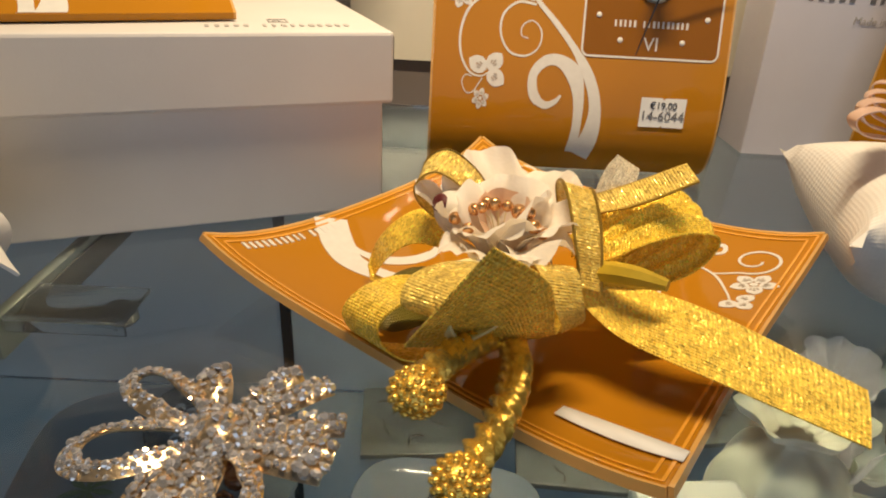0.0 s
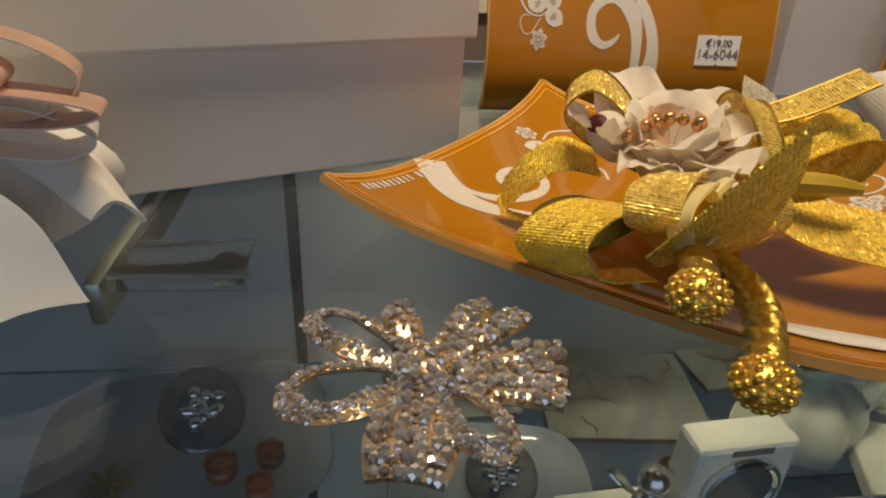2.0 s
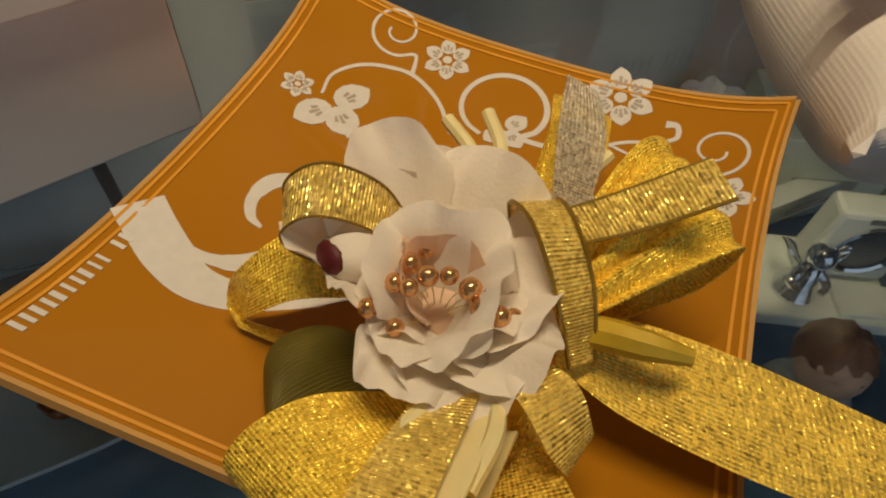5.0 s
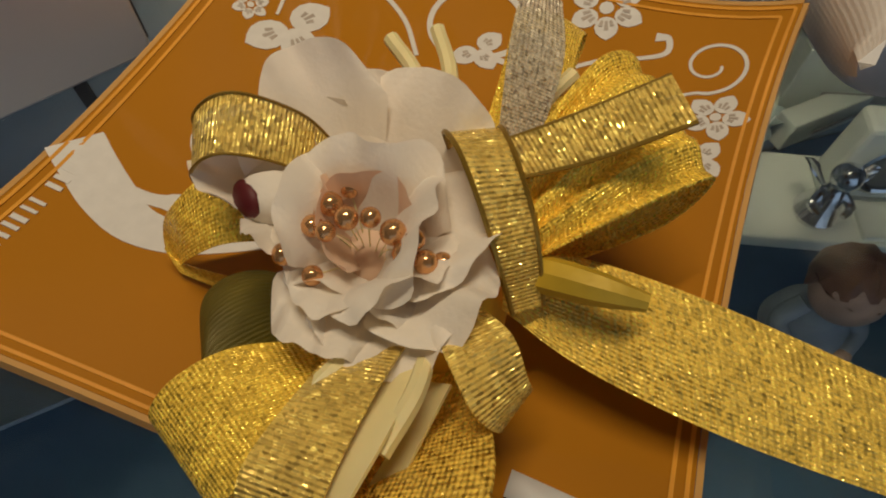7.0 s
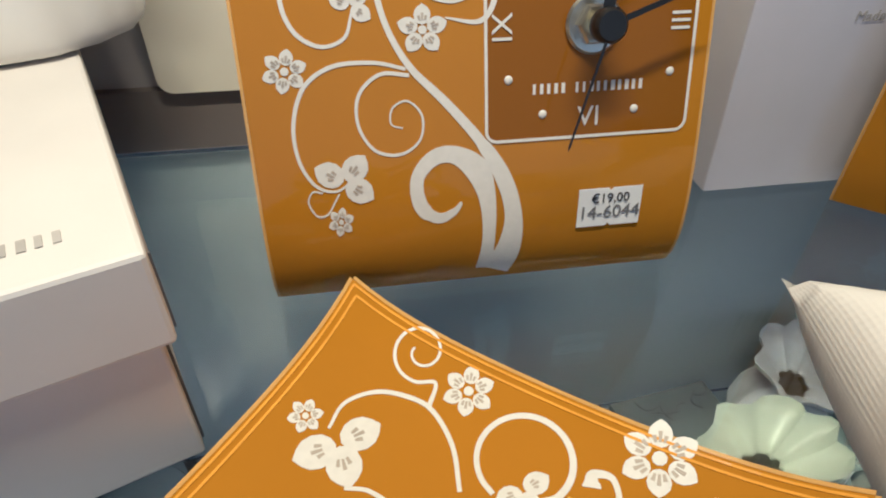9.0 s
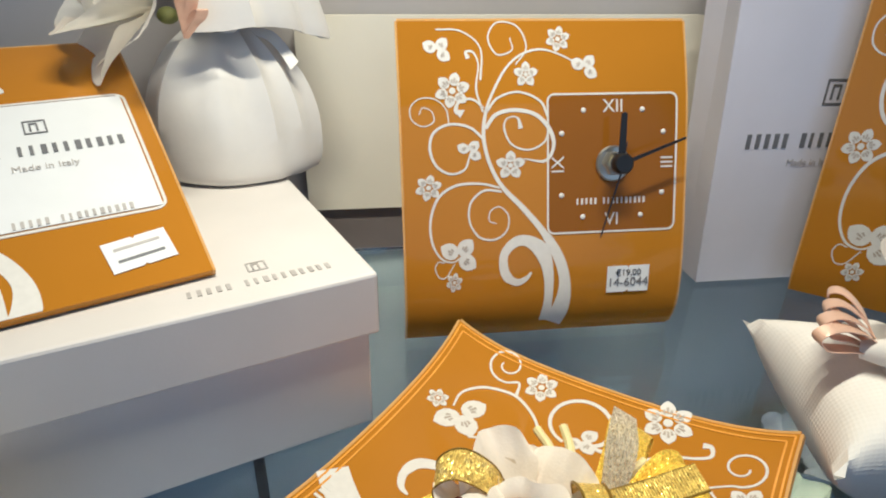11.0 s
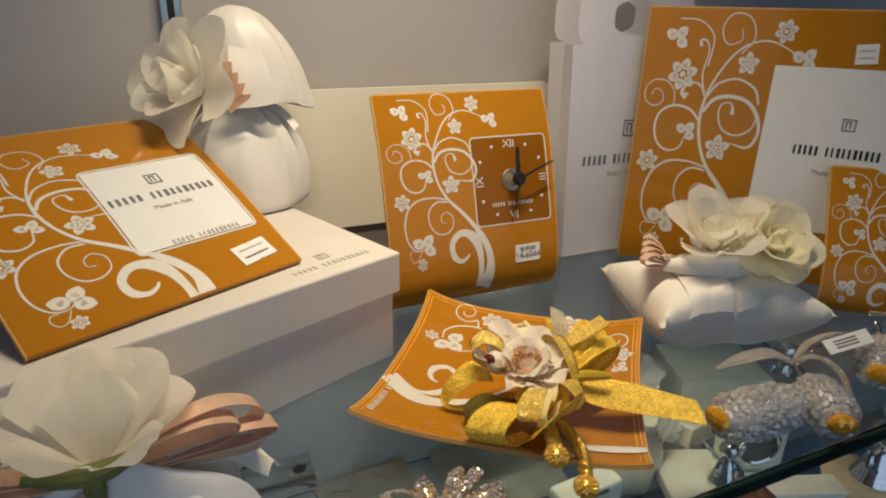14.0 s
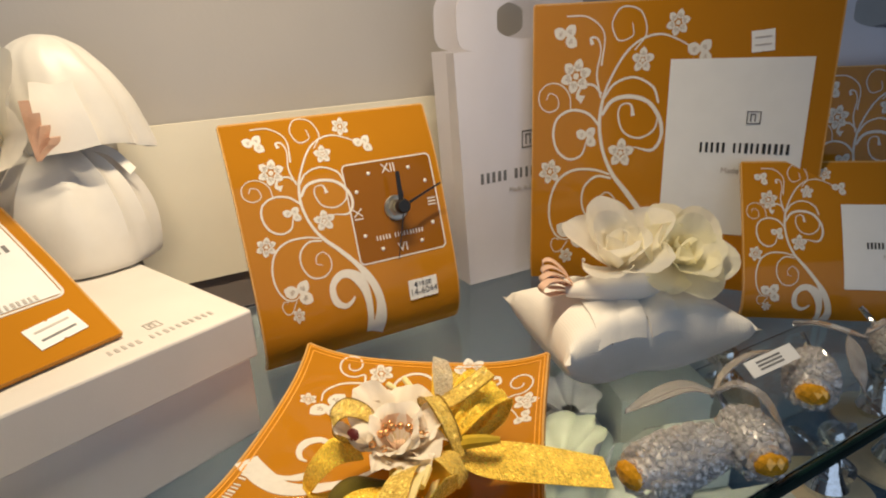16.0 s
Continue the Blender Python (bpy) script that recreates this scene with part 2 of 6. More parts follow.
# ---------------------------------------------------------------- mesh helpers
def empty(name, m=None, label="", category="", group="", kind=""):
    ob = new(name)
    ob.empty_display_size = 0.01
    if m is not None:
        ob.matrix_world = m
    return tagged(ob, label, category, group, kind)


def to_mesh(name, bm, mat, smooth=True):
    bmesh.ops.recalc_face_normals(bm, faces=bm.faces[:])
    for e in bm.edges:
        if len(e.link_faces) == 2 and e.calc_face_angle(0.0) > 0.75:
            e.smooth = False
    me = bpy.data.meshes.new(name)
    bm.to_mesh(me)
    bm.free()
    me.materials.append(mat)
    for p in me.polygons:
        p.use_smooth = smooth
    return me


def part(name, bm, mat, parent=None, label="", m=None, smooth=True):
    """Links a bmesh as one mesh object under a thing or a part; m: its pose in the parent's space."""
    ob = new(name, to_mesh(name, bm, mat, smooth))
    if parent is not None:
        ob.parent = parent
    if m is not None:
        ob.matrix_basis = m
    return tagged(ob, label)


def box_bm(x0, x1, y0, y1, z0, z1, bevel=0.0, segs=2):
    bm = bmesh.new()
    bmesh.ops.create_cube(bm, size=1)
    for v in bm.verts:
        v.co = ((x0 + x1) / 2 + v.co.x * (x1 - x0), (y0 + y1) / 2 + v.co.y * (y1 - y0), (z0 + z1) / 2 + v.co.z * (z1 - z0))
    if bevel:
        bmesh.ops.bevel(bm, geom=bm.edges[:], offset=bevel, segments=segs, affect="EDGES", profile=0.5)
    return bm


def ball_bm(r, m=None, u=16, v=10):
    bm = bmesh.new()
    bmesh.ops.create_uvsphere(bm, u_segments=u, v_segments=v, radius=r)
    if m is not None:
        bm.transform(m)
    return bm


def lathe_bm(profile, n=24):
    """Turns a profile of (radius, height) round z."""
    bm = bmesh.new()
    rings = []
    for r, z in profile:
        rings.append([bm.verts.new((max(r, 1e-5) * math.cos(2 * math.pi * i / n), max(r, 1e-5) * math.sin(2 * math.pi * i / n), z)) for i in range(n)])
    for a, b in zip(rings, rings[1:]):
        for i in range(n):
            bm.faces.new((a[i], a[(i + 1) % n], b[(i + 1) % n], b[i]))
    bm.faces.new(rings[0])
    bm.faces.new(rings[-1])
    return bm


def spline(pts, per=8):
    """Catmull-Rom through points of any dimension."""
    pts = [np.array(p, float) for p in pts]
    pts = [2 * pts[0] - pts[1], *pts, 2 * pts[-1] - pts[-2]]
    out = []
    for i in range(1, len(pts) - 2):
        p0, p1, p2, p3 = pts[i - 1:i + 3]
        for k in range(per):
            t = k / per
            out.append(0.5 * (2 * p1 + (p2 - p0) * t + (2 * p0 - 5 * p1 + 4 * p2 - p3) * t * t + (3 * p1 - p0 - 3 * p2 + p3) * t ** 3))
    out.append(pts[-2])
    return out


def grid_bm(rows, thick=0.0, uvs=None, closed=False):
    """A sheet over rows of points, given thickness both ways along its normals."""
    bm = bmesh.new()
    vs = [[bm.verts.new(tuple(p)) for p in r] for r in rows]
    layer = bm.loops.layers.uv.new("UVMap")
    n, k = len(rows), len(rows[0])
    lu = [0.0]
    for a, b in zip(rows, rows[1:]):
        lu.append(lu[-1] + float(np.linalg.norm(np.array(b[k // 2]) - np.array(a[k // 2]))))
    lv = [0.0]
    mid = rows[n // 2]
    for a, b in zip(mid, mid[1:]):
        lv.append(lv[-1] + float(np.linalg.norm(np.array(b) - np.array(a))))
    top = []
    for i in range(n - 1):
        for j in range(k - 1):
            f = bm.faces.new((vs[i][j], vs[i + 1][j], vs[i + 1][j + 1], vs[i][j + 1]))
            for loop, (ii, jj) in zip(f.loops, ((i, j), (i + 1, j), (i + 1, j + 1), (i, j + 1))):
                loop[layer].uv = (lv[jj] * 100, lu[ii] * 100)
            top.append(f)
    if thick:
        bm.normal_update()
        bmesh.ops.solidify(bm, geom=top, thickness=thick)
    return bm


def ribbon_bm(edge_a, edge_b, thick=0.0005, per=8, across=5, bulge=0.0, pleat=0.0, folds=3):
    """A ribbon between two edges, each a line of a few points; bulge lifts its middle."""
    a, b = spline(edge_a, per), spline(edge_b, per)
    rows = []
    for p, q in zip(a, b):
        r = [p + (q - p) * j / across for j in range(across + 1)]
        if bulge:
            r = [c + np.array((0, 0, bulge * math.sin(math.pi * j / across))) for j, c in enumerate(r)]
        if pleat:
            k = len(rows) / (len(a) - 1)
            r = [c + np.array((0, 0, pleat * math.sin(2 * math.pi * folds * j / across + 1.1) * (1 - 0.6 * k))) for j, c in enumerate(r)]
        rows.append(r)
    return grid_bm(rows, thick)


def tube_bm(pts, radius, per=8, n=8, twist=None):
    """A cord along a line; radius a number or one for each point; twist: (strands, turns) gives it a rope's lobes."""
    rad = radius if isinstance(radius, (list, tuple)) else [radius] * len(pts)
    line = spline([(*p, r) for p, r in zip(pts, rad)], per)
    bm = bmesh.new()
    rings = []
    up = Vector((0.13, 0.31, 0.94))
    total = len(line)
    for i, c in enumerate(line):
        d = Vector((line[min(i + 1, total - 1)] - line[max(i - 1, 0)])[:3]).normalized()
        s = d.cross(up).normalized() if abs(d.dot(up)) < 0.99 else d.cross(Vector((1, 0, 0))).normalized()
        u = s.cross(d)
        ring = []
        for j in range(n):
            a = 2 * math.pi * j / n
            r = c[3]
            if twist:
                r *= 1 + 0.27 * math.cos(twist[0] * (a - twist[1] * 2 * math.pi * i / total))
            ring.append(bm.verts.new(Vector(c[:3]) + (s * math.cos(a) + u * math.sin(a)) * r))
        rings.append(ring)
    for a, b in zip(rings, rings[1:]):
        for j in range(n):
            bm.faces.new((a[j], a[(j + 1) % n], b[(j + 1) % n], b[j]))
    bm.faces.new(rings[0])
    bm.faces.new(rings[-1])
    return bm


def petal_bm(length, width, cup=0.3, curl=0.2, ruffle=0.0, tip=0.5, seed=0, thick=0.0, nu=13, nv=29):
    """A broad silk petal in its own space: root at the origin, growing along +y, cupped upwards, with a waved rim."""
    rnd = random.Random(seed)
    ph = [rnd.uniform(0, 6.28) for _ in range(6)]
    fr = [rnd.uniform(3.2, 4.8), rnd.uniform(6, 8.5), rnd.uniform(11, 14)]
    rows = []
    for i in range(nu):
        t = 0.03 + 0.97 * i / (nu - 1)
        g = min(1.0, 0.10 + 1.05 * t ** 0.75)
        r = []
        for j in range(nv):
            s = 2 * j / (nv - 1) - 1
            x = 0.5 * width * g * s * (1 - 0.10 * s * s * t)
            y = length * t * (1 - 0.36 * abs(s) ** 2.6 * t) + tip * 0.10 * length * t * t * max(0.0, 1 - abs(s) * 2.2)
            y += ruffle * t ** 3 * (0.5 * math.sin(fr[0] * s + ph[3]) + 0.35 * math.sin(fr[1] * s + ph[4]))
            z = length * (cup * 0.75 * t * t + 0.10 * curl * math.sin(3 * t) - curl * 0.9 * max(0.0, t - 0.72) ** 1.6)
            z += cup * width * 0.40 * s * s * g
            z += ruffle * t ** 3 * (1.5 * math.sin(fr[0] * s + ph[0] + 1.5 * t) + 0.8 * math.sin(fr[1] * s + ph[1] + 3 * t) + 0.2 * math.sin(fr[2] * s + ph[2])) + 0.012 * length * math.sin(fr[0] * s * 0.8 + ph[5]) * t
            z += 0.30 * ruffle * t ** 5 * math.sin(fr[2] * 1.35 * s + ph[4]) + 0.10 * ruffle * math.sin(9 * s + 7 * t + ph[3])
            r.append(np.array((x, y, z)))
        rows.append(r)
    return grid_bm(rows, thick)


def text_bm(words, height, bold=0.0):
    cu = bpy.data.curves.new("lettering", "FONT")
    cu.body, cu.size, cu.align_x, cu.align_y, cu.extrude, cu.offset = words, height * 1.38, "CENTER", "CENTER", 0.00012, bold
    cu.resolution_u = 3
    ob = new("lettering", cu)
    me = bpy.data.meshes.new_from_object(ob.evaluated_get(bpy.context.evaluated_depsgraph_get()))
    bm = bmesh.new()
    bm.from_mesh(me)
    bpy.data.objects.remove(ob)
    bpy.data.curves.remove(cu)
    bpy.data.meshes.remove(me)
    return bm


def prism_bm(outline, z0, z1):
    """A plate with the outline of (x, y) points, from z0 to z1."""
    bm = bmesh.new()
    a = [bm.verts.new((x, y, z0)) for x, y in outline]
    b = [bm.verts.new((x, y, z1)) for x, y in outline]
    bm.faces.new(a)
    bm.faces.new(b)
    n = len(a)
    for i in range(n):
        bm.faces.new((a[i], a[(i + 1) % n], b[(i + 1) % n], b[i]))
    return bm


def round_rect(x0, x1, y0, y1, r, n=5):
    out = []
    for cx, cy, a0 in ((x1 - r, y1 - r, 0), (x0 + r, y1 - r, 90), (x0 + r, y0 + r, 180), (x1 - r, y0 + r, 270)):
        for k in range(n + 1):
            a = radians(a0 + 90 * k / n)
            out.append((cx + r * math.cos(a), cy + r * math.sin(a)))
    return out


def bend(bm, surf):
    """Lays a flat piece (x, y, height z) on the curved sheet surf(x, y) -> place, normal."""
    for v in bm.verts:
        p, n = surf(v.co.x, v.co.y)
        v.co = p + n * v.co.z
    return bm


def fine_bend(bm, surf, step=0.006):
    for e in [e for e in bm.edges if e.calc_length() > step]:
        if e.is_valid and e.calc_length() > step:
            bmesh.ops.subdivide_edges(bm, edges=[e], cuts=max(1, int(e.calc_length() / step)))
    return bend(bm, surf)


# ---------------------------------------------------------------- the scroll motif printed on the glassware
SCROLLS = [
    [(0.566, 0.056, 0.079), (0.594, 0.124, 0.062), (0.599, 0.205, 0.042), (0.566, 0.296, 0.038), (0.509, 0.382, 0.028), (0.434, 0.47, 0.023),
     (0.365, 0.543, 0.018), (0.321, 0.621, 0.015), (0.298, 0.705, 0.015), (0.296, 0.779, 0.015), (0.315, 0.866, 0.011), (0.371, 0.97, 0.01),
     (0.434, 1.025, 0.009), (0.509, 1.042, 0.008), (0.585, 1.019, 0.006), (0.647, 0.984, 0.005)],
    [(0.534, 0.068, 0.038), (0.541, 0.155, 0.032), (0.535, 0.237, 0.040), (0.509, 0.307, 0.056), (0.459, 0.345, 0.041), (0.409, 0.343, 0.036),
     (0.369, 0.299, 0.031), (0.374, 0.237, 0.033), (0.415, 0.207, 0.026), (0.453, 0.217, 0.018), (0.472, 0.236, 0.008)],
    [(0.352, 0.544, 0.009), (0.283, 0.561, 0.01), (0.196, 0.557, 0.011), (0.133, 0.515, 0.011), (0.104, 0.436, 0.01), (0.108, 0.355, 0.009),
     (0.139, 0.298, 0.008), (0.183, 0.283, 0.006), (0.221, 0.305, 0.005)],
    [(0.359, 0.53, 0.01), (0.296, 0.535, 0.01), (0.248, 0.492, 0.009), (0.243, 0.425, 0.008), (0.277, 0.368, 0.008), (0.334, 0.356, 0.008),
     (0.378, 0.386, 0.006), (0.384, 0.44, 0.006), (0.352, 0.474, 0.005), (0.319, 0.459, 0.005), (0.315, 0.425, 0.004), (0.34, 0.414, 0.004)],
]
SCROLLS += [
    [(0.296, 0.725, 0.011), (0.246, 0.77, 0.011), (0.177, 0.783, 0.011), (0.12, 0.754, 0.011), (0.105, 0.694, 0.011), (0.127, 0.631, 0.011),
     (0.177, 0.6, 0.01), (0.227, 0.616, 0.009), (0.246, 0.668, 0.006)],
    [(0.173, 0.783, 0.005), (0.164, 0.838, 0.005), (0.127, 0.875, 0.005), (0.076, 0.879, 0.005), (0.041, 0.848, 0.005), (0.045, 0.801, 0.005),
     (0.083, 0.777, 0.005), (0.12, 0.794, 0.005), (0.114, 0.831, 0.004), (0.083, 0.845, 0.004), (0.07, 0.821, 0.004)],
    [(0.296, 0.84, 0.009), (0.258, 0.873, 0.01), (0.214, 0.868, 0.011), (0.198, 0.835, 0.018), (0.221, 0.82, 0.033)],
    [(0.293, 0.827, 0.009), (0.271, 0.91, 0.008), (0.281, 0.991, 0.006), (0.265, 1.033, 0.008), (0.239, 1.035, 0.01), (0.246, 1.013, 0.018)],
    [(0.302, 0.765, 0.015), (0.34, 0.816, 0.017), (0.409, 0.831, 0.017), (0.484, 0.811, 0.017), (0.534, 0.753, 0.018), (0.547, 0.69, 0.015),
     (0.516, 0.639, 0.013), (0.44, 0.649, 0.004)],
]
SCROLLS += [
    [(0.524, 0.808, 0.01), (0.497, 0.864, 0.01), (0.421, 0.898, 0.009), (0.346, 0.877, 0.01), (0.306, 0.826, 0.011)],
    [(0.528, 0.773, 0.006), (0.516, 0.713, 0.008), (0.459, 0.682, 0.008), (0.396, 0.703, 0.008), (0.369, 0.76, 0.008), (0.378, 0.8, 0.006),
     (0.415, 0.803, 0.008), (0.428, 0.762, 0.02)],
    [(0.189, 0.277, 0.004), (0.16, 0.235, 0.004), (0.133, 0.233, 0.004), (0.118, 0.262, 0.004), (0.13, 0.285, 0.004), (0.152, 0.281, 0.004)],
    [(0.414, 0.991, 0.006), (0.454, 1.049, 0.006), (0.425, 1.121, 0.006), (0.353, 1.135, 0.006), (0.319, 1.083, 0.006), (0.348, 1.026, 0.006),
     (0.402, 1.04, 0.005), (0.397, 1.083, 0.004)],
    [(0.287, 0.94, 0.009), (0.29, 1.049, 0.006), (0.224, 1.106, 0.006), (0.138, 1.112, 0.006)],
]
BLOSSOMS = [(0.187, 0.905, 0.060, 6), (0.098, 0.552, 0.046, 6), (0.391, 0.626, 0.049, 5), (0.448, 0.957, 0.040, 5), (0.569, 1.078, 0.043, 6), (0.187, 0.216, 0.029, 6)]
TRIOS = [(0.204, 0.302, 0.040), (0.244, 0.681, 0.026), (0.661, 0.977, 0.029), (0.138, 1.040, 0.029)]


def stroke_bm(points, scale, h0, h1, per=7):
    line = spline(points, per)
    left, right = [], []
    for i, c in enumerate(line):
        d = line[min(i + 1, len(line) - 1)][:2] - line[max(i - 1, 0)][:2]
        d = d / (np.linalg.norm(d) + 1e-9)
        n = np.array((-d[1], d[0])) * max(c[2] if c[2] > 0.03 else 0.85 * c[2], 0.003) / 2
        left.append((c[:2] + n) * scale)
        right.append((c[:2] - n) * scale)
    bm = bmesh.new()
    vs = [[bm.verts.new((*p, h)) for p in side] for side, h in ((left, h1), (right, h1), (right, h0), (left, h0))]
    for i in range(len(line) - 1):
        for k in range(4):
            a, b = vs[k], vs[(k + 1) % 4]
            bm.faces.new((a[i], a[i + 1], b[i + 1], b[i]))
    bm.faces.new([s[0] for s in vs])
    bm.faces.new([s[-1] for s in vs][::-1])
    return bm


def petals_bm(cx, cy, r, n, turn=0.0, spread=0.64, size=None, angles=None):
    bm = bmesh.new()
    if size is None:
        size = spread * math.sin(math.pi / n) * 1.02
        eye = [(cx + 0.20 * r * math.cos(0.7 * j), cy + 0.20 * r * math.sin(0.7 * j)) for j in range(9)]
        hi, lo = [bm.verts.new((x, y, 0.00032)) for x, y in eye], [bm.verts.new((x, y, 0.0001)) for x, y in eye]
        bm.faces.new(hi)
        for j in range(9):
            bm.faces.new((lo[j], lo[(j + 1) % 9], hi[(j + 1) % 9], hi[j]))
    for k in range(n):
        a = angles[k] if angles else turn + 2 * math.pi * k / n
        px, py = cx + spread * r * math.cos(a), cy + spread * r * math.sin(a)
        vs = []
        for j in range(12):
            b = 2 * math.pi * j / 12
            rr = size * r * (1 + (0.16 if j == 0 else 0.0))
            lx, ly = rr * 1.10 * math.cos(b), rr * 0.96 * math.sin(b)
            vs.append((px + lx * math.cos(a) - ly * math.sin(a), py + lx * math.sin(a) + ly * math.cos(a)))
        lo = [bm.verts.new((x, y, 0.00010)) for x, y in vs]
        hi = [bm.verts.new((x, y, 0.00032)) for x, y in vs]
        bm.faces.new(hi)
        for j in range(12):
            bm.faces.new((lo[j], lo[(j + 1) % 12], hi[(j + 1) % 12], hi[j]))
    return bm


def veins_bm(cx, cy, r, n, turn=0.0, spread=0.60, angles=None):
    bm = bmesh.new()
    for k in range(n):
        a = angles[k] if angles else turn + 2 * math.pi * k / n
        for off in (-0.32, 0.0, 0.32):
            b = a + off * 0.8
            ux, uy = math.cos(b), math.sin(b)
            r0, r1 = spread * r * 0.72, spread * r * (1.22 if off == 0 else 1.05)
            w = r * 0.035
            q = [(r0, -w), (r1, -w * 1.6), (r1, w * 1.6), (r0, w)]
            vs = [bm.verts.new((cx + d * ux - s * uy, cy + d * uy + s * ux, 0.00052)) for d, s in q]
            lo = [bm.verts.new((cx + d * ux - s * uy, cy + d * uy + s * ux, 0.00036)) for d, s in q]
            bm.faces.new(vs)
            for j in range(4):
                bm.faces.new((lo[j], lo[(j + 1) % 4], vs[(j + 1) % 4], vs[j]))
    return bm


def spiral(cx, cy, r0, r1, a0, a1, w0, w1, n=12):
    """Points of a coil for a printed stroke, angles in degrees."""
    out = []
    for i in range(n + 1):
        t = i / n
        a, r = radians(a0 + (a1 - a0) * t), r0 + (r1 - r0) * t
        out.append((cx + r * math.cos(a), cy + r * math.sin(a), w0 + (w1 - w0) * t))
    return out


def motif(parent, scale, surf, scrolls=SCROLLS, blossoms=BLOSSOMS, trios=TRIOS, warp=True):
    """The printed plant with its blossoms, laid on the sheet surf; scale: metres for one unit."""
    if warp:
        flat = surf
        surf = lambda x, y: flat(x - 0.012 * scale * max(0.0, 1 - y / scale), y + 0.040 * scale * math.sin(math.pi * min(1.0, max(y, 0) / scale / 0.9) ** 0.7) * min(1.0, max(y, 0) / scale / 0.25))
    for pts in scrolls:
        part("scroll_print", bend(stroke_bm(pts, scale, 0.00005, 0.0003), surf), PRINT, parent, smooth=False)
    for x, y, r, n in blossoms:
        fl = part("blossom_print", bend(petals_bm(x * scale, y * scale, r * scale, n, 0.3), surf), PRINT, parent, smooth=False)
        part("petal_vein_print", bend(veins_bm(x * scale, y * scale, r * scale, n, 0.3), surf), PRINT_DOT, fl, smooth=False)
    for x, y, r in trios:
        angles = [radians(150), radians(50), radians(-35)]
        fl = part("leaf_trio_print", bend(petals_bm(x * scale, y * scale, r * scale * 1.5, 3, 0, 0.62, 0.5, angles), surf), PRINT, parent, smooth=False)
        part("petal_vein_print", bend(veins_bm(x * scale, y * scale, r * scale * 1.5, 3, 0, 0.62, angles), surf), PRINT_DOT, fl, smooth=False)


def brand_bars(parent, mat, surf, cx, cy, width, height, seed=3, name="lettering_bar"):
    """Two words of unreadable capitals as one row of plain bars."""
    rnd = random.Random(seed)
    bm = bmesh.new()
    n = 16
    x = cx - width / 2
    step = width / n
    for k in range(n):
        if k == 5:
            x += step
            continue
        w = step * rnd.uniform(0.34, 0.56)
        q = [(x, cy - height / 2), (x + w, cy - height / 2), (x + w, cy + height / 2), (x, cy + height / 2)]
        hi = [bm.verts.new((*p, 0.00045)) for p in q]
        lo = [bm.verts.new((*p, 0.0001)) for p in q]
        bm.faces.new(hi)
        for j in range(4):
            bm.faces.new((lo[j], lo[(j + 1) % 4], hi[(j + 1) % 4], hi[j]))
        x += step
    return part(name, bend(bm, surf), mat, parent, smooth=False)


def emblem(parent, mat, surf, cx, cy, s):
    """A square outline with a bar inside, for the maker's mark."""
    bm = bmesh.new()
    for x0, x1, y0, y1 in ((-1, 1, 0.84, 1), (-1, 1, -1, -0.84), (-1, -0.84, -0.84, 0.84), (0.84, 1, -0.84, 0.84), (-0.5, -0.32, -0.6, 0.6), (0.1, 0.28, -0.6, 0.6), (-0.32, 0.1, 0.42, 0.6)):
        q = [(x0, y0), (x1, y0), (x1, y1), (x0, y1)]
        hi = [bm.verts.new((cx + a * s, cy + b * s, 0.00045)) for a, b in q]
        lo = [bm.verts.new((cx + a * s, cy + b * s, 0.0001)) for a, b in q]
        bm.faces.new(hi)
        for j in range(4):
            bm.faces.new((lo[j], lo[(j + 1) % 4], hi[(j + 1) % 4], hi[j]))
    return part("emblem_print", bend(bm, surf), mat, parent, smooth=False)


def price_sticker(parent, surf, x, y, w, h, lines, turn=0.0):
    """A white gun label with its printed lines, stuck on the sheet."""
    rot = Matrix.Translation((x, y, 0)) @ Matrix.Rotation(turn, 4, "Z")
    notch = w * 0.04
    out = [(-w / 2, -h / 2), (-notch, -h / 2), (0, -h / 2 + notch), (notch, -h / 2), (w / 2, -h / 2), (w / 2, h / 2), (notch, h / 2), (0, h / 2 - notch), (-notch, h / 2), (-w / 2, h / 2)]
    bm = prism_bm(out, 0.00045, 0.0007)
    bm.transform(rot)
    st = part("price_sticker", bend(bm, surf), PRICE, parent, "white paper price sticker", smooth=False)
    for words, yy, hh, mat in lines:
        if words:
            bm = text_bm(words, hh)
        else:
            bm = box_bm(-w * 0.36, w * 0.36, -hh / 2, hh / 2, -0.0001, 0.0001)
        bm.transform(rot @ Matrix.Translation((0, yy, 0.00085)))
        part("sticker_print", bend(bm, surf), mat, st, smooth=False)
    return st


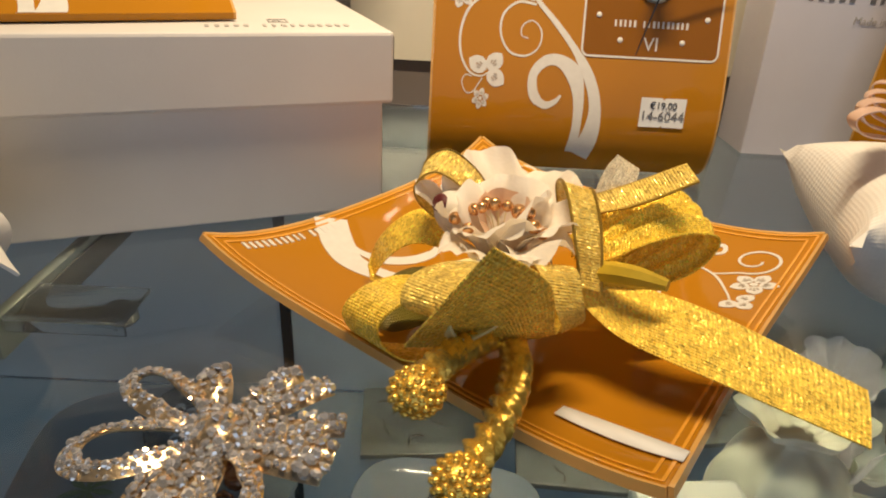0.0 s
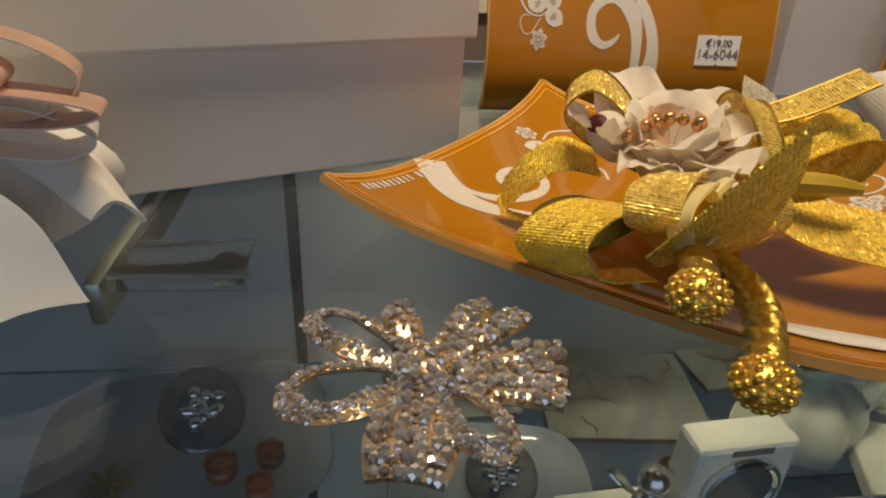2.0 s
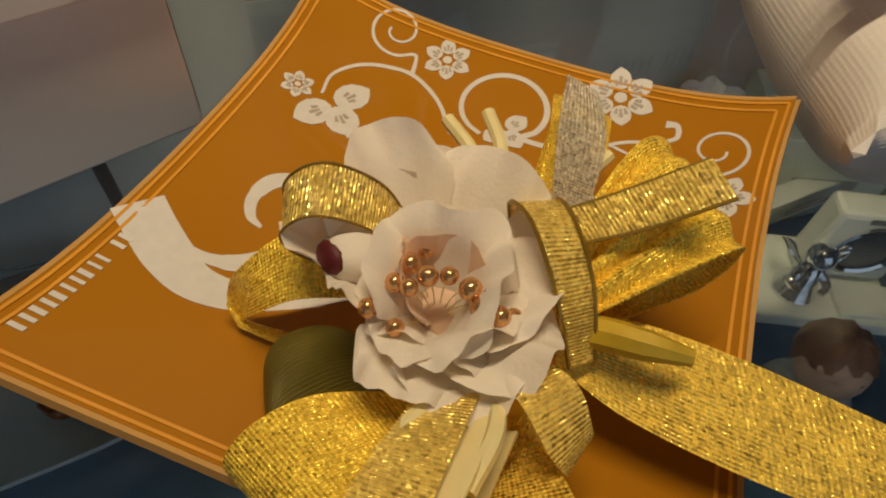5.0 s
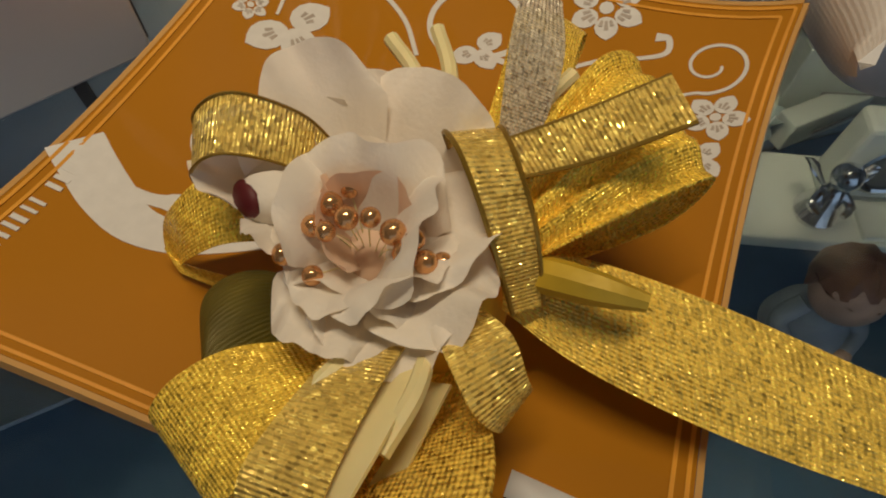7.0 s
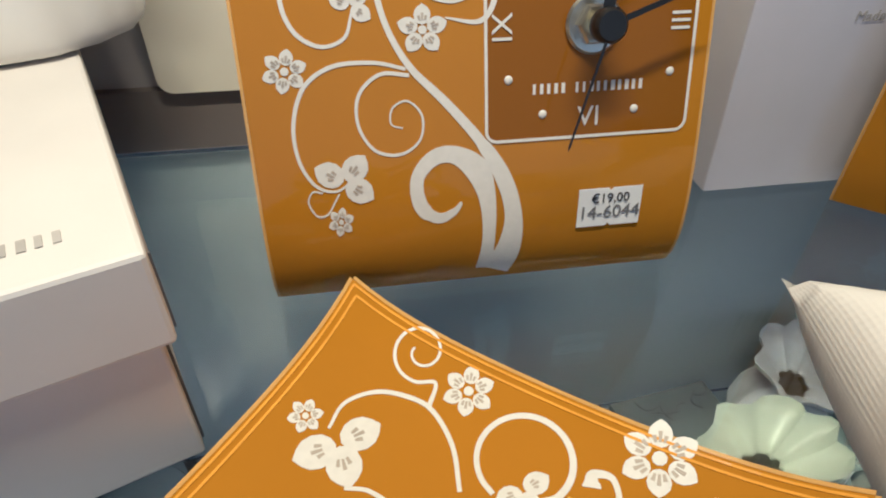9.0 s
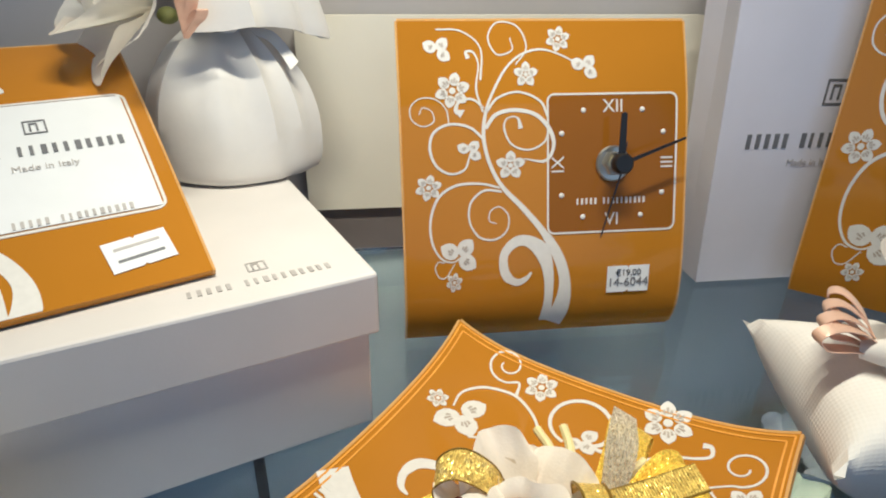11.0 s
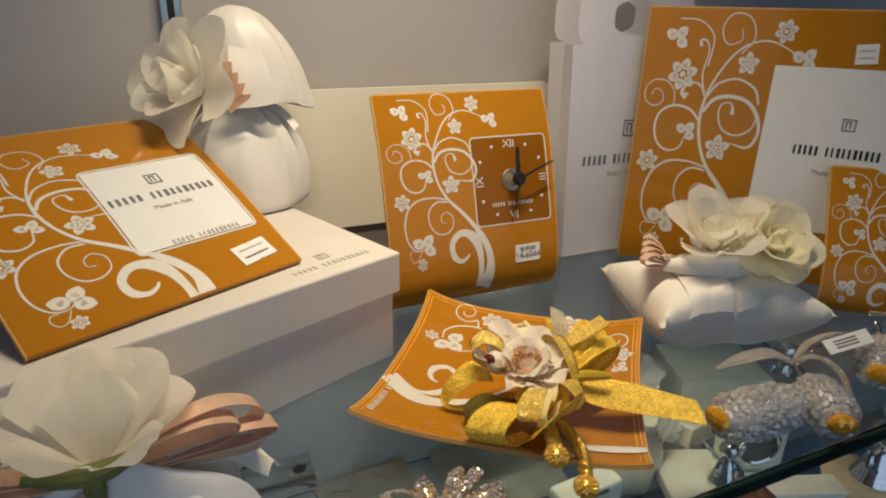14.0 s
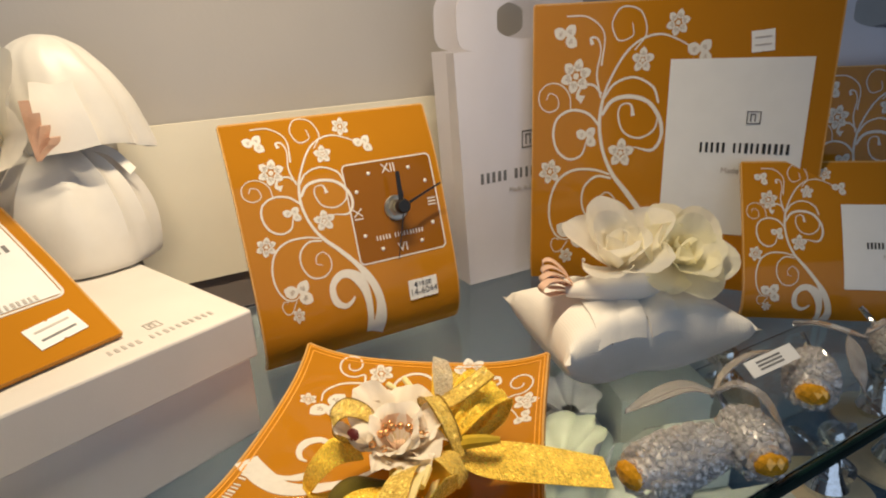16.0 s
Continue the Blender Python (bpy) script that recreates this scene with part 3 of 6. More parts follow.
def sheet_plate(parent, name, surf, x0, x1, y0, y1, thick, mat, nx=24, ny=28, label=""):
    """A glass plate that follows surf, its face on surf and its back behind."""
    rows = []
    for i in range(ny + 1):
        rows.append([np.array(surf(x0 + (x1 - x0) * j / nx, y0 + (y1 - y0) * i / ny)[0]) for j in range(nx + 1)])
    bm = bmesh.new()
    front = [[bm.verts.new(tuple(p)) for p in r] for r in rows]
    back = []
    for i in range(ny + 1):
        r = []
        for j in range(nx + 1):
            p, n = surf(x0 + (x1 - x0) * j / nx, y0 + (y1 - y0) * i / ny)
            r.append(bm.verts.new(p - n * thick))
        back.append(r)
    for i in range(ny):
        for j in range(nx):
            bm.faces.new((front[i][j], front[i][j + 1], front[i + 1][j + 1], front[i + 1][j]))
            bm.faces.new((back[i][j], back[i + 1][j], back[i + 1][j + 1], back[i][j + 1]))
    for i in range(ny):
        for j in (0, nx):
            bm.faces.new((front[i][j], front[i + 1][j], back[i + 1][j], back[i][j]))
    for j in range(nx):
        for i in (0, ny):
            bm.faces.new((front[i][j], front[i][j + 1], back[i][j + 1], back[i][j]))
    return part(name, bm, mat, parent, label)


# ---------------------------------------------------------------- the setting
def slab(name, x0, x1, y0, y1, z0, z1, mat, label, category="structure", bevel=0.0):
    ob = new(name, to_mesh(name, box_bm(x0, x1, y0, y1, z0, z1, bevel), mat, False))
    return tagged(ob, label, category, kind="structure")


slab("wall_back", -1.2, 1.6, 0.505, 0.60, -0.004, 1.7, WALL_PAINT, "smooth grey-white painted back wall of the display", "wall")
slab("wall_back_lower", -1.2, 1.6, 0.509, 0.60, -1.0, -0.004, LOWER_WALL, "blue-grey panelled back wall under the glass shelf", "wall")
# the taupe strip stands in for the shadow below the cream panel
slab("trim_back", -0.6, 1.4, 0.499, 0.505, 0.0, 0.036, STRIP, "taupe strip along the foot of the back wall, standing in for shade", "trim")
# floor, ceiling and outer shop walls are unseen, added to enclose the display
slab("floor", -2.2, 2.4, -2.2, 0.60, -1.05, -1.0, FLOOR_DARK, "unseen dark shop floor added under the display", "floor")
slab("ceiling", -2.2, 2.4, -2.2, 0.60, 1.7, 1.75, SHOP_WALL, "unseen shop ceiling added to close the room", "ceiling")
slab("wall_west", -2.3, -2.2, -2.2, 0.60, -1.0, 1.7, SHOP_WALL, "unseen shop side wall added to close the room", "wall")
slab("wall_east", 2.4, 2.5, -2.2, 0.60, -1.0, 1.7, SHOP_WALL, "unseen shop side wall added to close the room", "wall")
slab("wall_south", -2.2, 2.4, -2.3, -2.2, -1.0, 1.7, SHOP_WALL, "unseen shop wall added opposite the display", "wall")
slab("wall_north_left", -2.2, -1.2, 0.505, 0.60, -1.0, 1.7, SHOP_WALL, "unseen shop wall added beside the display", "wall")
slab("wall_north_right", 1.6, 2.4, 0.505, 0.60, -1.0, 1.7, SHOP_WALL, "unseen shop wall added beside the display", "wall")
for sx in (-0.135, 0.62):
    slab("trim_seam", sx - 0.005, sx + 0.005, 0.506, 0.509, -0.9, -0.006, DARK_SEAM, "dark joint between two back panels", "trim")

glass_shelf = empty("glass_shelf", pose(0.2, 0.29, 0), "clear glass display shelf with a dark green front edge", "shelf")
ob = part("pane", box_bm(-1.1, 1.2, -0.204, 0.209, -0.008, 0.0, 0.0008), SHELF_GLASS, glass_shelf, "clear glass pane", smooth=False)
ob.visible_shadow = False
part("front_edge", box_bm(-1.1, 1.2, -0.2085, -0.2045, -0.0085, 0.0004, 0.0012), EDGE_GREEN, glass_shelf, "dark green polished glass edge")

LOW = -0.30
lower_shelf = empty("lower_glass_shelf", pose(0.2, 0.29, LOW), "lower glass display shelf carrying small gifts", "shelf")
part("pane", box_bm(-1.1, 1.2, -0.26, 0.209, -0.008, 0.0, 0.0008), SHELF_GLASS, lower_shelf, smooth=False).visible_shadow = False
part("front_edge", box_bm(-1.1, 1.2, -0.2645, -0.2605, -0.0085, 0.0004, 0.0012), EDGE_GREEN, lower_shelf)
slab("cabinet_base", -1.2, 1.6, -0.05, 0.505, -0.56, -0.52, material("blue_grey_cabinet_base", (0.11, 0.18, 0.28), 0.35, vary=0.15, scale=5), "blue-grey base panel of the display cabinet", "cabinet base")

bracket = empty("shelf_bracket", pose(-0.157, 0.505, -0.03), "steel shelf bracket arm under the glass shelf", "bracket")
part("arm", box_bm(-0.0028, 0.0028, -0.32, 0.004, 0.004, 0.020, 0.0012), STEEL, bracket)
part("side_strip", box_bm(0.0030, 0.0042, -0.300, 0.004, 0.005, 0.017, 0.0005), DARK_SEAM, bracket)
clip = empty("plastic_shelf_clip", pose(-0.134, 0.202, -0.014), "clear plastic support clip under the glass shelf", "clip")
part("clip_body", box_bm(-0.020, 0.024, -0.012, 0.012, 0.0025, 0.0045, 0.0006), CLEAR, clip)
part("clip_disc", lathe_bm([(0.007, 0.0), (0.007, 0.004), (0.004, 0.0055), (0.0, 0.0055)]), CLEAR, clip, m=pose(0.016, 0, -0.003))
part("clip_lip", box_bm(-0.020, 0.024, -0.0125, -0.0112, -0.002, 0.0045, 0.0004), CLEAR, clip)

rail = empty("wall_upright", pose(-0.146, 0.505, 0.0), "slotted steel shelf upright fixed to the back wall", "shelf upright")
part("channel", box_bm(-0.0085, 0.0085, -0.010, -0.0005, 0.190, 1.2, 0.001), STEEL, rail, smooth=False)
part("slot_strip", box_bm(-0.0028, 0.0028, -0.0104, -0.0098, 0.190, 1.2), DARK_SEAM, rail, "dark slot line", smooth=False)

cream = empty("cream_card_panel", pose(-0.066, 0.4985, 0.036), "cream card panel with rounded corners against the back wall", "card panel")
bm = prism_bm(round_rect(0.0, 0.30, 0.0, 0.141, 0.008), 0.0, 0.004)
bm.transform(Matrix.Rotation(radians(90), 4, "X"))
part("panel", bm, CREAM_CARD, cream, smooth=False)


# ---------------------------------------------------------------- the white gift box
def gift_box():
    th = empty("gift_box", pose(-0.0245, 0.2935, 0, 0, 0, 21), "closed white card gift box with a deep lid", "box")
    L, D = 0.272, 0.180
    part("box_body", box_bm(-L, 0, 0, D, 0.0, 0.078, 0.0012), CARD_WHITE, th, smooth=False)
    part("lid", box_bm(-L - 0.004, 0.004, -0.004, D + 0.004, 0.0545, 0.0865, 0.0016), CARD_WHITE, th, smooth=False)
    part("corner_slit", box_bm(0.0002, 0.0010, 0.004, 0.0052, 0.003, 0.0515), CARD_EDGE, th, smooth=False)
    part("lid_corner_slit", box_bm(0.0042, 0.0048, -0.001, 0.0002, 0.058, 0.084), CARD_EDGE, th, smooth=False)
    flat = lambda x, y: (Vector((x, y, 0.0865)), Vector((0, 0, 1)))
    brand_bars(th, SILVER_INK, flat, -0.043, 0.013, 0.064, 0.0052)
    emblem(th, SILVER_INK, flat, -0.043, 0.027, 0.0045)
    return th


gift_box()


# ---------------------------------------------------------------- amber glassware
def arc_surface(profile, per=10):
    """A sheet that is straight along x and follows a profile of (y, z) upwards; the second coordinate is the length along it."""
    line = spline(profile, per)
    run = [0.0]
    for a, b in zip(line, line[1:]):
        run.append(run[-1] + float(np.linalg.norm(b - a)))

    def surf(x, s):
        s0 = min(max(s, 0.0), run[-1])
        i = max(0, min(len(run) - 2, int(np.searchsorted(run, s0)) - 1))
        t = (s0 - run[i]) / (run[i + 1] - run[i])
        p = line[i] + (line[i + 1] - line[i]) * t
        d = line[i + 1] - line[i]
        d = d / np.linalg.norm(d)
        return Vector((x, p[0], p[1])) + Vector((0, d[0], d[1])) * (s - s0), Vector((0, -d[1], d[0]))
    return surf, run[-1]


def outline_strip(parent, surf, x0, x1, y0, y1, r, w, mat, name, h=0.00045):
    """A printed line round a rectangle with rounded corners."""
    a, b = round_rect(x0, x1, y0, y1, r), round_rect(x0 + w, x1 - w, y0 + w, y1 - w, max(r - w, 0.0003))
    bm = bmesh.new()
    for i in range(len(a)):
        j = (i + 1) % len(a)
        n = max(1, int(math.dist(a[i], a[j]) / 0.008))
        for k in range(n):
            f0, f1 = k / n, (k + 1) / n
            q = [(a[i][0] + (a[j][0] - a[i][0]) * f, a[i][1] + (a[j][1] - a[i][1]) * f) for f in (f0, f1)]
            p = [(b[i][0] + (b[j][0] - b[i][0]) * f, b[i][1] + (b[j][1] - b[i][1]) * f) for f in (f1, f0)]
            hi = [bm.verts.new((*c, h)) for c in q + p]
            bm.faces.new(hi)
            lo = [bm.verts.new((*c, 0.0001)) for c in q + p]
            bm.faces.new((lo[0], lo[1], hi[1], hi[0]))
            bm.faces.new((lo[2], lo[3], hi[3], hi[2]))
    return part(name, bend(bm, surf), mat, parent)


def glass_body(th, surf, w, h):
    sheet_plate(th, "glass_plate", surf, 0, w, 0, h, 0.0035, AMBER)
    for x0, x1 in ((-0.0012, -0.0001), (w + 0.0001, w + 0.0012)):
        sheet_plate(th, "side_edge", surf, x0, x1, 0.0, h, 0.0036, EDGE_AMBER, 1, 24, "clear ground glass edge")
    sheet_plate(th, "top_edge", surf, 0, w, h + 0.0001, h + 0.0014, 0.0036, EDGE_AMBER, 12, 1, "clear ground glass edge")


def glass_clock():
    th = empty("glass_clock", pose(-0.002, 0.363, 0), "amber glass table clock with white scroll print and black pointers", "clock")
    surf, h = arc_surface([(0.002, 0.0005), (-0.005, 0.008), (-0.0085, 0.024), (-0.006, 0.046), (0.003, 0.080), (0.022, 0.140), (0.042, 0.182)])
    w = 0.1665
    glass_body(th, surf, w, h)
    sc = 0.161
    up = lambda x, y: surf(x - 0.0008, y * 1.028 + 0.0050)
    motif(th, sc, up)
    # dial
    fx0, fx1, fy0, fy1 = 0.0828, 0.1612, 0.0720, 0.1525
    sheet_plate(th, "dial_panel", lambda x, y: (surf(x, y)[0] + surf(x, y)[1] * 0.00025, surf(x, y)[1]), fx0 + 0.001, fx1 - 0.001, fy0 + 0.001, fy1 - 0.001, 0.0002,
                material("darker_amber_dial", (0.23, 0.086, 0.006), 0.08, vary=0.04, scale=9, ior=1.25), 8, 8, "darker amber dial square")
    outline_strip(th, surf, fx0, fx1, fy0, fy1, 0.0045, 0.0011, PRINT, "dial_border")
    cx, cy = (fx0 + fx1) / 2, (fy0 + fy1) / 2
    for k in range(12):
        a = radians(90 - 30 * k)
        if k % 3 == 0:
            words, rot = {0: ("XII", 0), 3: ("III", -90), 6: ("VI", 0), 9: ("IX", 90)}[k]
            bm = text_bm(words, 0.0075)
            bm.transform(Matrix.Translation((cx + 0.0325 * math.cos(a), cy + 0.0325 * math.sin(a), 0.0005)) @ Matrix.Rotation(radians(rot), 4, "Z"))
            part("numeral", bend(bm, surf), PRINT, th, "white roman numeral")
        else:
            r = 0.0325 / max(abs(math.cos(a)), abs(math.sin(a))) * 0.94
            bm = ball_bm(0.0016, Matrix.Diagonal((1, 1, 0.35, 1)), 10, 6)
            bm.transform(Matrix.Translation((cx + r * math.cos(a), cy + r * math.sin(a), 0.0004)))
            part("hour_dot", bend(bm, surf), PRINT, th)
    brand_bars(th, PRINT, surf, cx, cy - 0.0215, 0.043, 0.0036)
    # movement
    p, n = surf(cx, cy)
    q = n.to_track_quat("Z", "Y").to_matrix().to_4x4()
    base = Matrix.Translation(p) @ q
    part("washer", lathe_bm([(0.0100, 0.0004), (0.0104, 0.0012), (0.0095, 0.0022), (0.0078, 0.0022)], 28), NICKEL, th, "chrome washer", base)
    part("hex_nut", lathe_bm([(0.0074, 0.0022), (0.0074, 0.0050), (0.0066, 0.0058), (0.0045, 0.0058)], 6), NICKEL, th, "chrome hexagon nut", base, smooth=False)
    part("spindle", lathe_bm([(0.0042, 0.005), (0.0042, 0.0125)], 18), BRASS, th, "brass spindle", base)
    part("pointer_hub", lathe_bm([(0.0052, 0.0105), (0.0058, 0.0115), (0.0058, 0.0165), (0.0048, 0.0178), (0.0, 0.0178)], 20), BLACK, th, "black hub cap", base)

    def pointer(name, ang, length, w0, w1, z, tail=0.0):
        pts = [(-tail, -w0 / 2), (0, -w0 / 2), (length * 0.97, -w1 / 2), (length, 0), (length * 0.97, w1 / 2), (0, w0 / 2), (-tail, w0 / 2)]
        b = prism_bm(pts, z, z + 0.0006)
        b.transform(Matrix.Rotation(radians(ang), 4, "Z"))
        part(name, b, BLACK, th, "black pointer", base)
    pointer("hour_pointer", 87, 0.0285, 0.0042, 0.0034, 0.0125, 0.002)
    pointer("minute_pointer", 20, 0.0400, 0.0022, 0.0014, 0.0145, 0.004)
    pointer("second_pointer", 252, 0.0430, 0.0010, 0.0006, 0.0165, 0.006)
    pointer("alarm_pointer", 72, 0.0130, 0.0022, 0.0004, 0.0115)
    price_sticker(th, surf, 0.1335, 0.043, 0.0262, 0.0165, (("€19,00", 0.0038, 0.0040, INK), ("14-6044", -0.0022, 0.0056, GREY_INK)))
    return th


glass_clock()


TRAY_SCROLLS = [
    [(0.688, 0.012, 0.082), (0.716, 0.055, 0.080), (0.748, 0.110, 0.078), (0.772, 0.170, 0.066), (0.770, 0.235, 0.056), (0.748, 0.300, 0.044), (0.700, 0.390, 0.026), (0.610, 0.480, 0.018),
     (0.500, 0.550, 0.016), (0.370, 0.610, 0.016), (0.270, 0.645, 0.016), (0.194, 0.672, 0.014)],
    [(0.722, 0.128, 0.014), (0.724, 0.170, 0.026), (0.704, 0.222, 0.036), (0.655, 0.262, 0.036), (0.590, 0.275, 0.030), (0.535, 0.255, 0.028), (0.508, 0.215, 0.030), (0.530, 0.168, 0.034), (0.578, 0.156, 0.028), (0.616, 0.174, 0.020), (0.630, 0.203, 0.008)],
    [(0.285, 0.135, 0.007), (0.225, 0.130, 0.009), (0.170, 0.170, 0.011), (0.145, 0.230, 0.012), (0.145, 0.290, 0.012), (0.190, 0.360, 0.011), (0.263, 0.415, 0.010)],
    [(0.364, 0.230, 0.009), (0.345, 0.275, 0.010), (0.355, 0.340, 0.010), (0.410, 0.380, 0.010)],
    [(0.139, 0.279, 0.012), (0.100, 0.272, 0.009)] + spiral(0.045, 0.208, 0.070, 0.018, 50, -450, 0.009, 0.006, 16),
]
TRAY_SCROLLS += [
    spiral(0.150, 0.492, 0.090, 0.088, -15, -318, 0.012, 0.016, 14) + [(0.215, 0.620, 0.016), (0.200, 0.665, 0.014)],
    [(0.194, 0.672, 0.012), (0.150, 0.672, 0.012), (0.110, 0.645, 0.014), (0.118, 0.612, 0.022), (0.142, 0.618, 0.034)],
    [(0.200, 0.672, 0.010), (0.150, 0.740, 0.010), (0.130, 0.800, 0.010), (0.110, 0.835, 0.012), (0.080, 0.830, 0.014), (0.080, 0.808, 0.022)],
    [(0.165, 0.720, 0.008), (0.190, 0.800, 0.008), (0.225, 0.860, 0.008), (0.290, 0.905, 0.006), (0.330, 0.925, 0.005)],
    [(0.215, 0.850, 0.007), (0.190, 0.900, 0.007)] + spiral(0.125, 0.915, 0.062, 0.016, 10, 450, 0.008, 0.006, 16),
    [(0.230, 0.665, 0.010), (0.290, 0.700, 0.010), (0.340, 0.760, 0.009), (0.400, 0.800, 0.008)],
]


def glass_tray():
    b, r, l = Vector((0.028, 0.346, 0)), Vector((0.166, 0.236, 0)), Vector((-0.083, 0.208, 0))
    ex, ey = (l - b), (r - b)
    w = (ex.length + ey.length) / 2
    ang = math.degrees(math.atan2(ex.y, ex.x))
    th = empty("glass_tray", pose(b.x, b.y, 0, 0, 0, ang), "square amber glass tray with raised corners and white scroll print", "tray")

    def height(x, y):
        s, t = 2 * x / w - 1, 2 * y / w - 1
        return 0.0048 + 0.0080 * (s ** 4 + t ** 4) + 0.0025 * (s * s * t * t)

    def surf(x, y):
        s, t = 2 * x / w - 1, 2 * y / w - 1
        pull = 0.0030
        px = x - pull * s * (1 - t * t)
        py = y - pull * t * (1 - s * s)
        e = 0.001
        n = Vector((-(height(x + e, y) - height(x - e, y)) / (2 * e), -(height(x, y + e) - height(x, y - e)) / (2 * e), 1)).normalized()
        return Vector((px, py, height(x, y))), n
    sheet_plate(th, "glass_plate", surf, 0, w, 0, w, 0.0028, AMBER, 32, 32)
    for inset in (0.0008, 0.0036):
        outline_strip(th, surf, inset, w - inset, inset, w - inset, 0.0012, 0.0009, AMBER_RIM, "rim_line", 0.0004)
    outer = [(-0.0014, -0.0001, 0, w), (w + 0.0001, w + 0.0014, 0, w)]
    for x0, x1, y0, y1 in outer:
        sheet_plate(th, "side_edge", surf, x0, x1, y0, y1, 0.0028, EDGE_AMBER, 1, 24, "clear polished glass edge")
        sheet_plate(th, "side_edge", surf, y0, y1, x0, x1, 0.0028, EDGE_AMBER, 24, 1, "clear polished glass edge")
    # the base of the plant stands on the edge between the back and the left corners
    sc = w * 0.985
    motif(th, sc, surf, TRAY_SCROLLS, [(0.291, 0.083, 0.034, 6), (0.073, 0.335, 0.052, 6), (0.040, 0.705, 0.068, 6), (0.236, 0.947, 0.046, 5)],
          [(0.30, 0.170, 0.048), (0.205, 0.514, 0.030), (0.330, 0.940, 0.024)], warp=False)
    brand_bars(th, PRINT, surf, w * 0.82, 0.0070, 0.046, 0.0040)
    bm = prism_bm([(0, 0), (0.036, 0.0), (0.036, 0.006), (0.0, 0.006)], 0.0006, 0.0009)
    bm.transform(Matrix.Translation((w * 0.985 - 0.012, w * 0.80, 0)) @ Matrix.Rotation(radians(88), 4, "Z"))
    st = part("price_sticker", fine_bend(bm, surf, 0.01), PRICE, th, "white paper price strip")
    return th, surf


tray, tray_surf = glass_tray()


def picture_frame_on_box():
    e1, e2 = Vector((0.893, 0.45, 0)).normalized(), Vector((-0.41, 0.775, 0.483)).normalized()
    n = e1.cross(e2).normalized()
    e2 = n.cross(e1)
    w, h = 0.168, 0.176
    o = Vector((-0.091, 0.294, 0.0905)) - e1 * w
    th = empty("glass_picture_frame", Matrix.Translation(o) @ Matrix((e1, e2, n)).transposed().to_4x4(), "amber glass picture frame leaning back on a white box", "picture frame", "amber picture frames")
    surf = lambda x, y: (Vector((x, y, -0.020 * max(0, y / h - 0.35) ** 2)), Vector((0, 0, 1)))
    glass_body(th, surf, w, h)
    k = 1 / 0.166
    motif(th, 0.166, lambda x, y: surf(k * (0.1704 * x - 0.0094 * y) - 0.0011, max(0.0006, k * (0.0217 * x + 0.1554 * y) - 0.0282)), warp=False)
    # the sheet is folded at the top and its rear half makes the stand
    back = box_bm(0, w, -0.0035, 0.0, 0.0, 0.095, 0.0005)
    back.transform(Matrix.Translation((0, h - 0.001, -0.010)) @ Matrix.Rotation(radians(168), 4, "X"))
    part("rear_stand", back, AMBER, th)
    fx0, fx1, fy0, fy1 = 0.0780, 0.1590, 0.042, 0.122
    ph = sheet_plate(th, "photo_insert", lambda x, y: (surf(x, y)[0] + surf(x, y)[1] * 0.0006, surf(x, y)[1]), fx0, fx1, fy0, fy1, 0.0004, PAPER, 10, 12, "white printed paper insert")
    outline_strip(th, surf, fx0 - 0.0022, fx1 + 0.0022, fy0 - 0.0022, fy1 + 0.0022, 0.0055, 0.0014, PRINT, "insert_border")
    lift = lambda x, y: (surf(x, y)[0] + Vector((0, 0, 0.0007)), surf(x, y)[1])
    cx = (fx0 + fx1) / 2
    brand_bars(ph, GREY_INK, lift, cx, 0.088, 0.074, 0.0062)
    emblem(ph, GREY_INK, lift, cx, 0.104, 0.0048)
    bm = text_bm("Made in Italy", 0.0038)
    bm.transform(Matrix.Translation((cx, 0.0765, 0.0011)))
    part("lettering", bend(bm, surf), SILVER_INK, ph)
    brand_bars(ph, SILVER_INK, lift, cx + 0.006, 0.0445, 0.048, 0.0036)
    price_sticker(th, surf, 0.143, 0.019, 0.0265, 0.0165, ((None, 0.0034, 0.0014, SILVER_INK), (None, -0.0030, 0.0014, GREY_INK)), 0.12)
    return th


picture_frame_on_box()


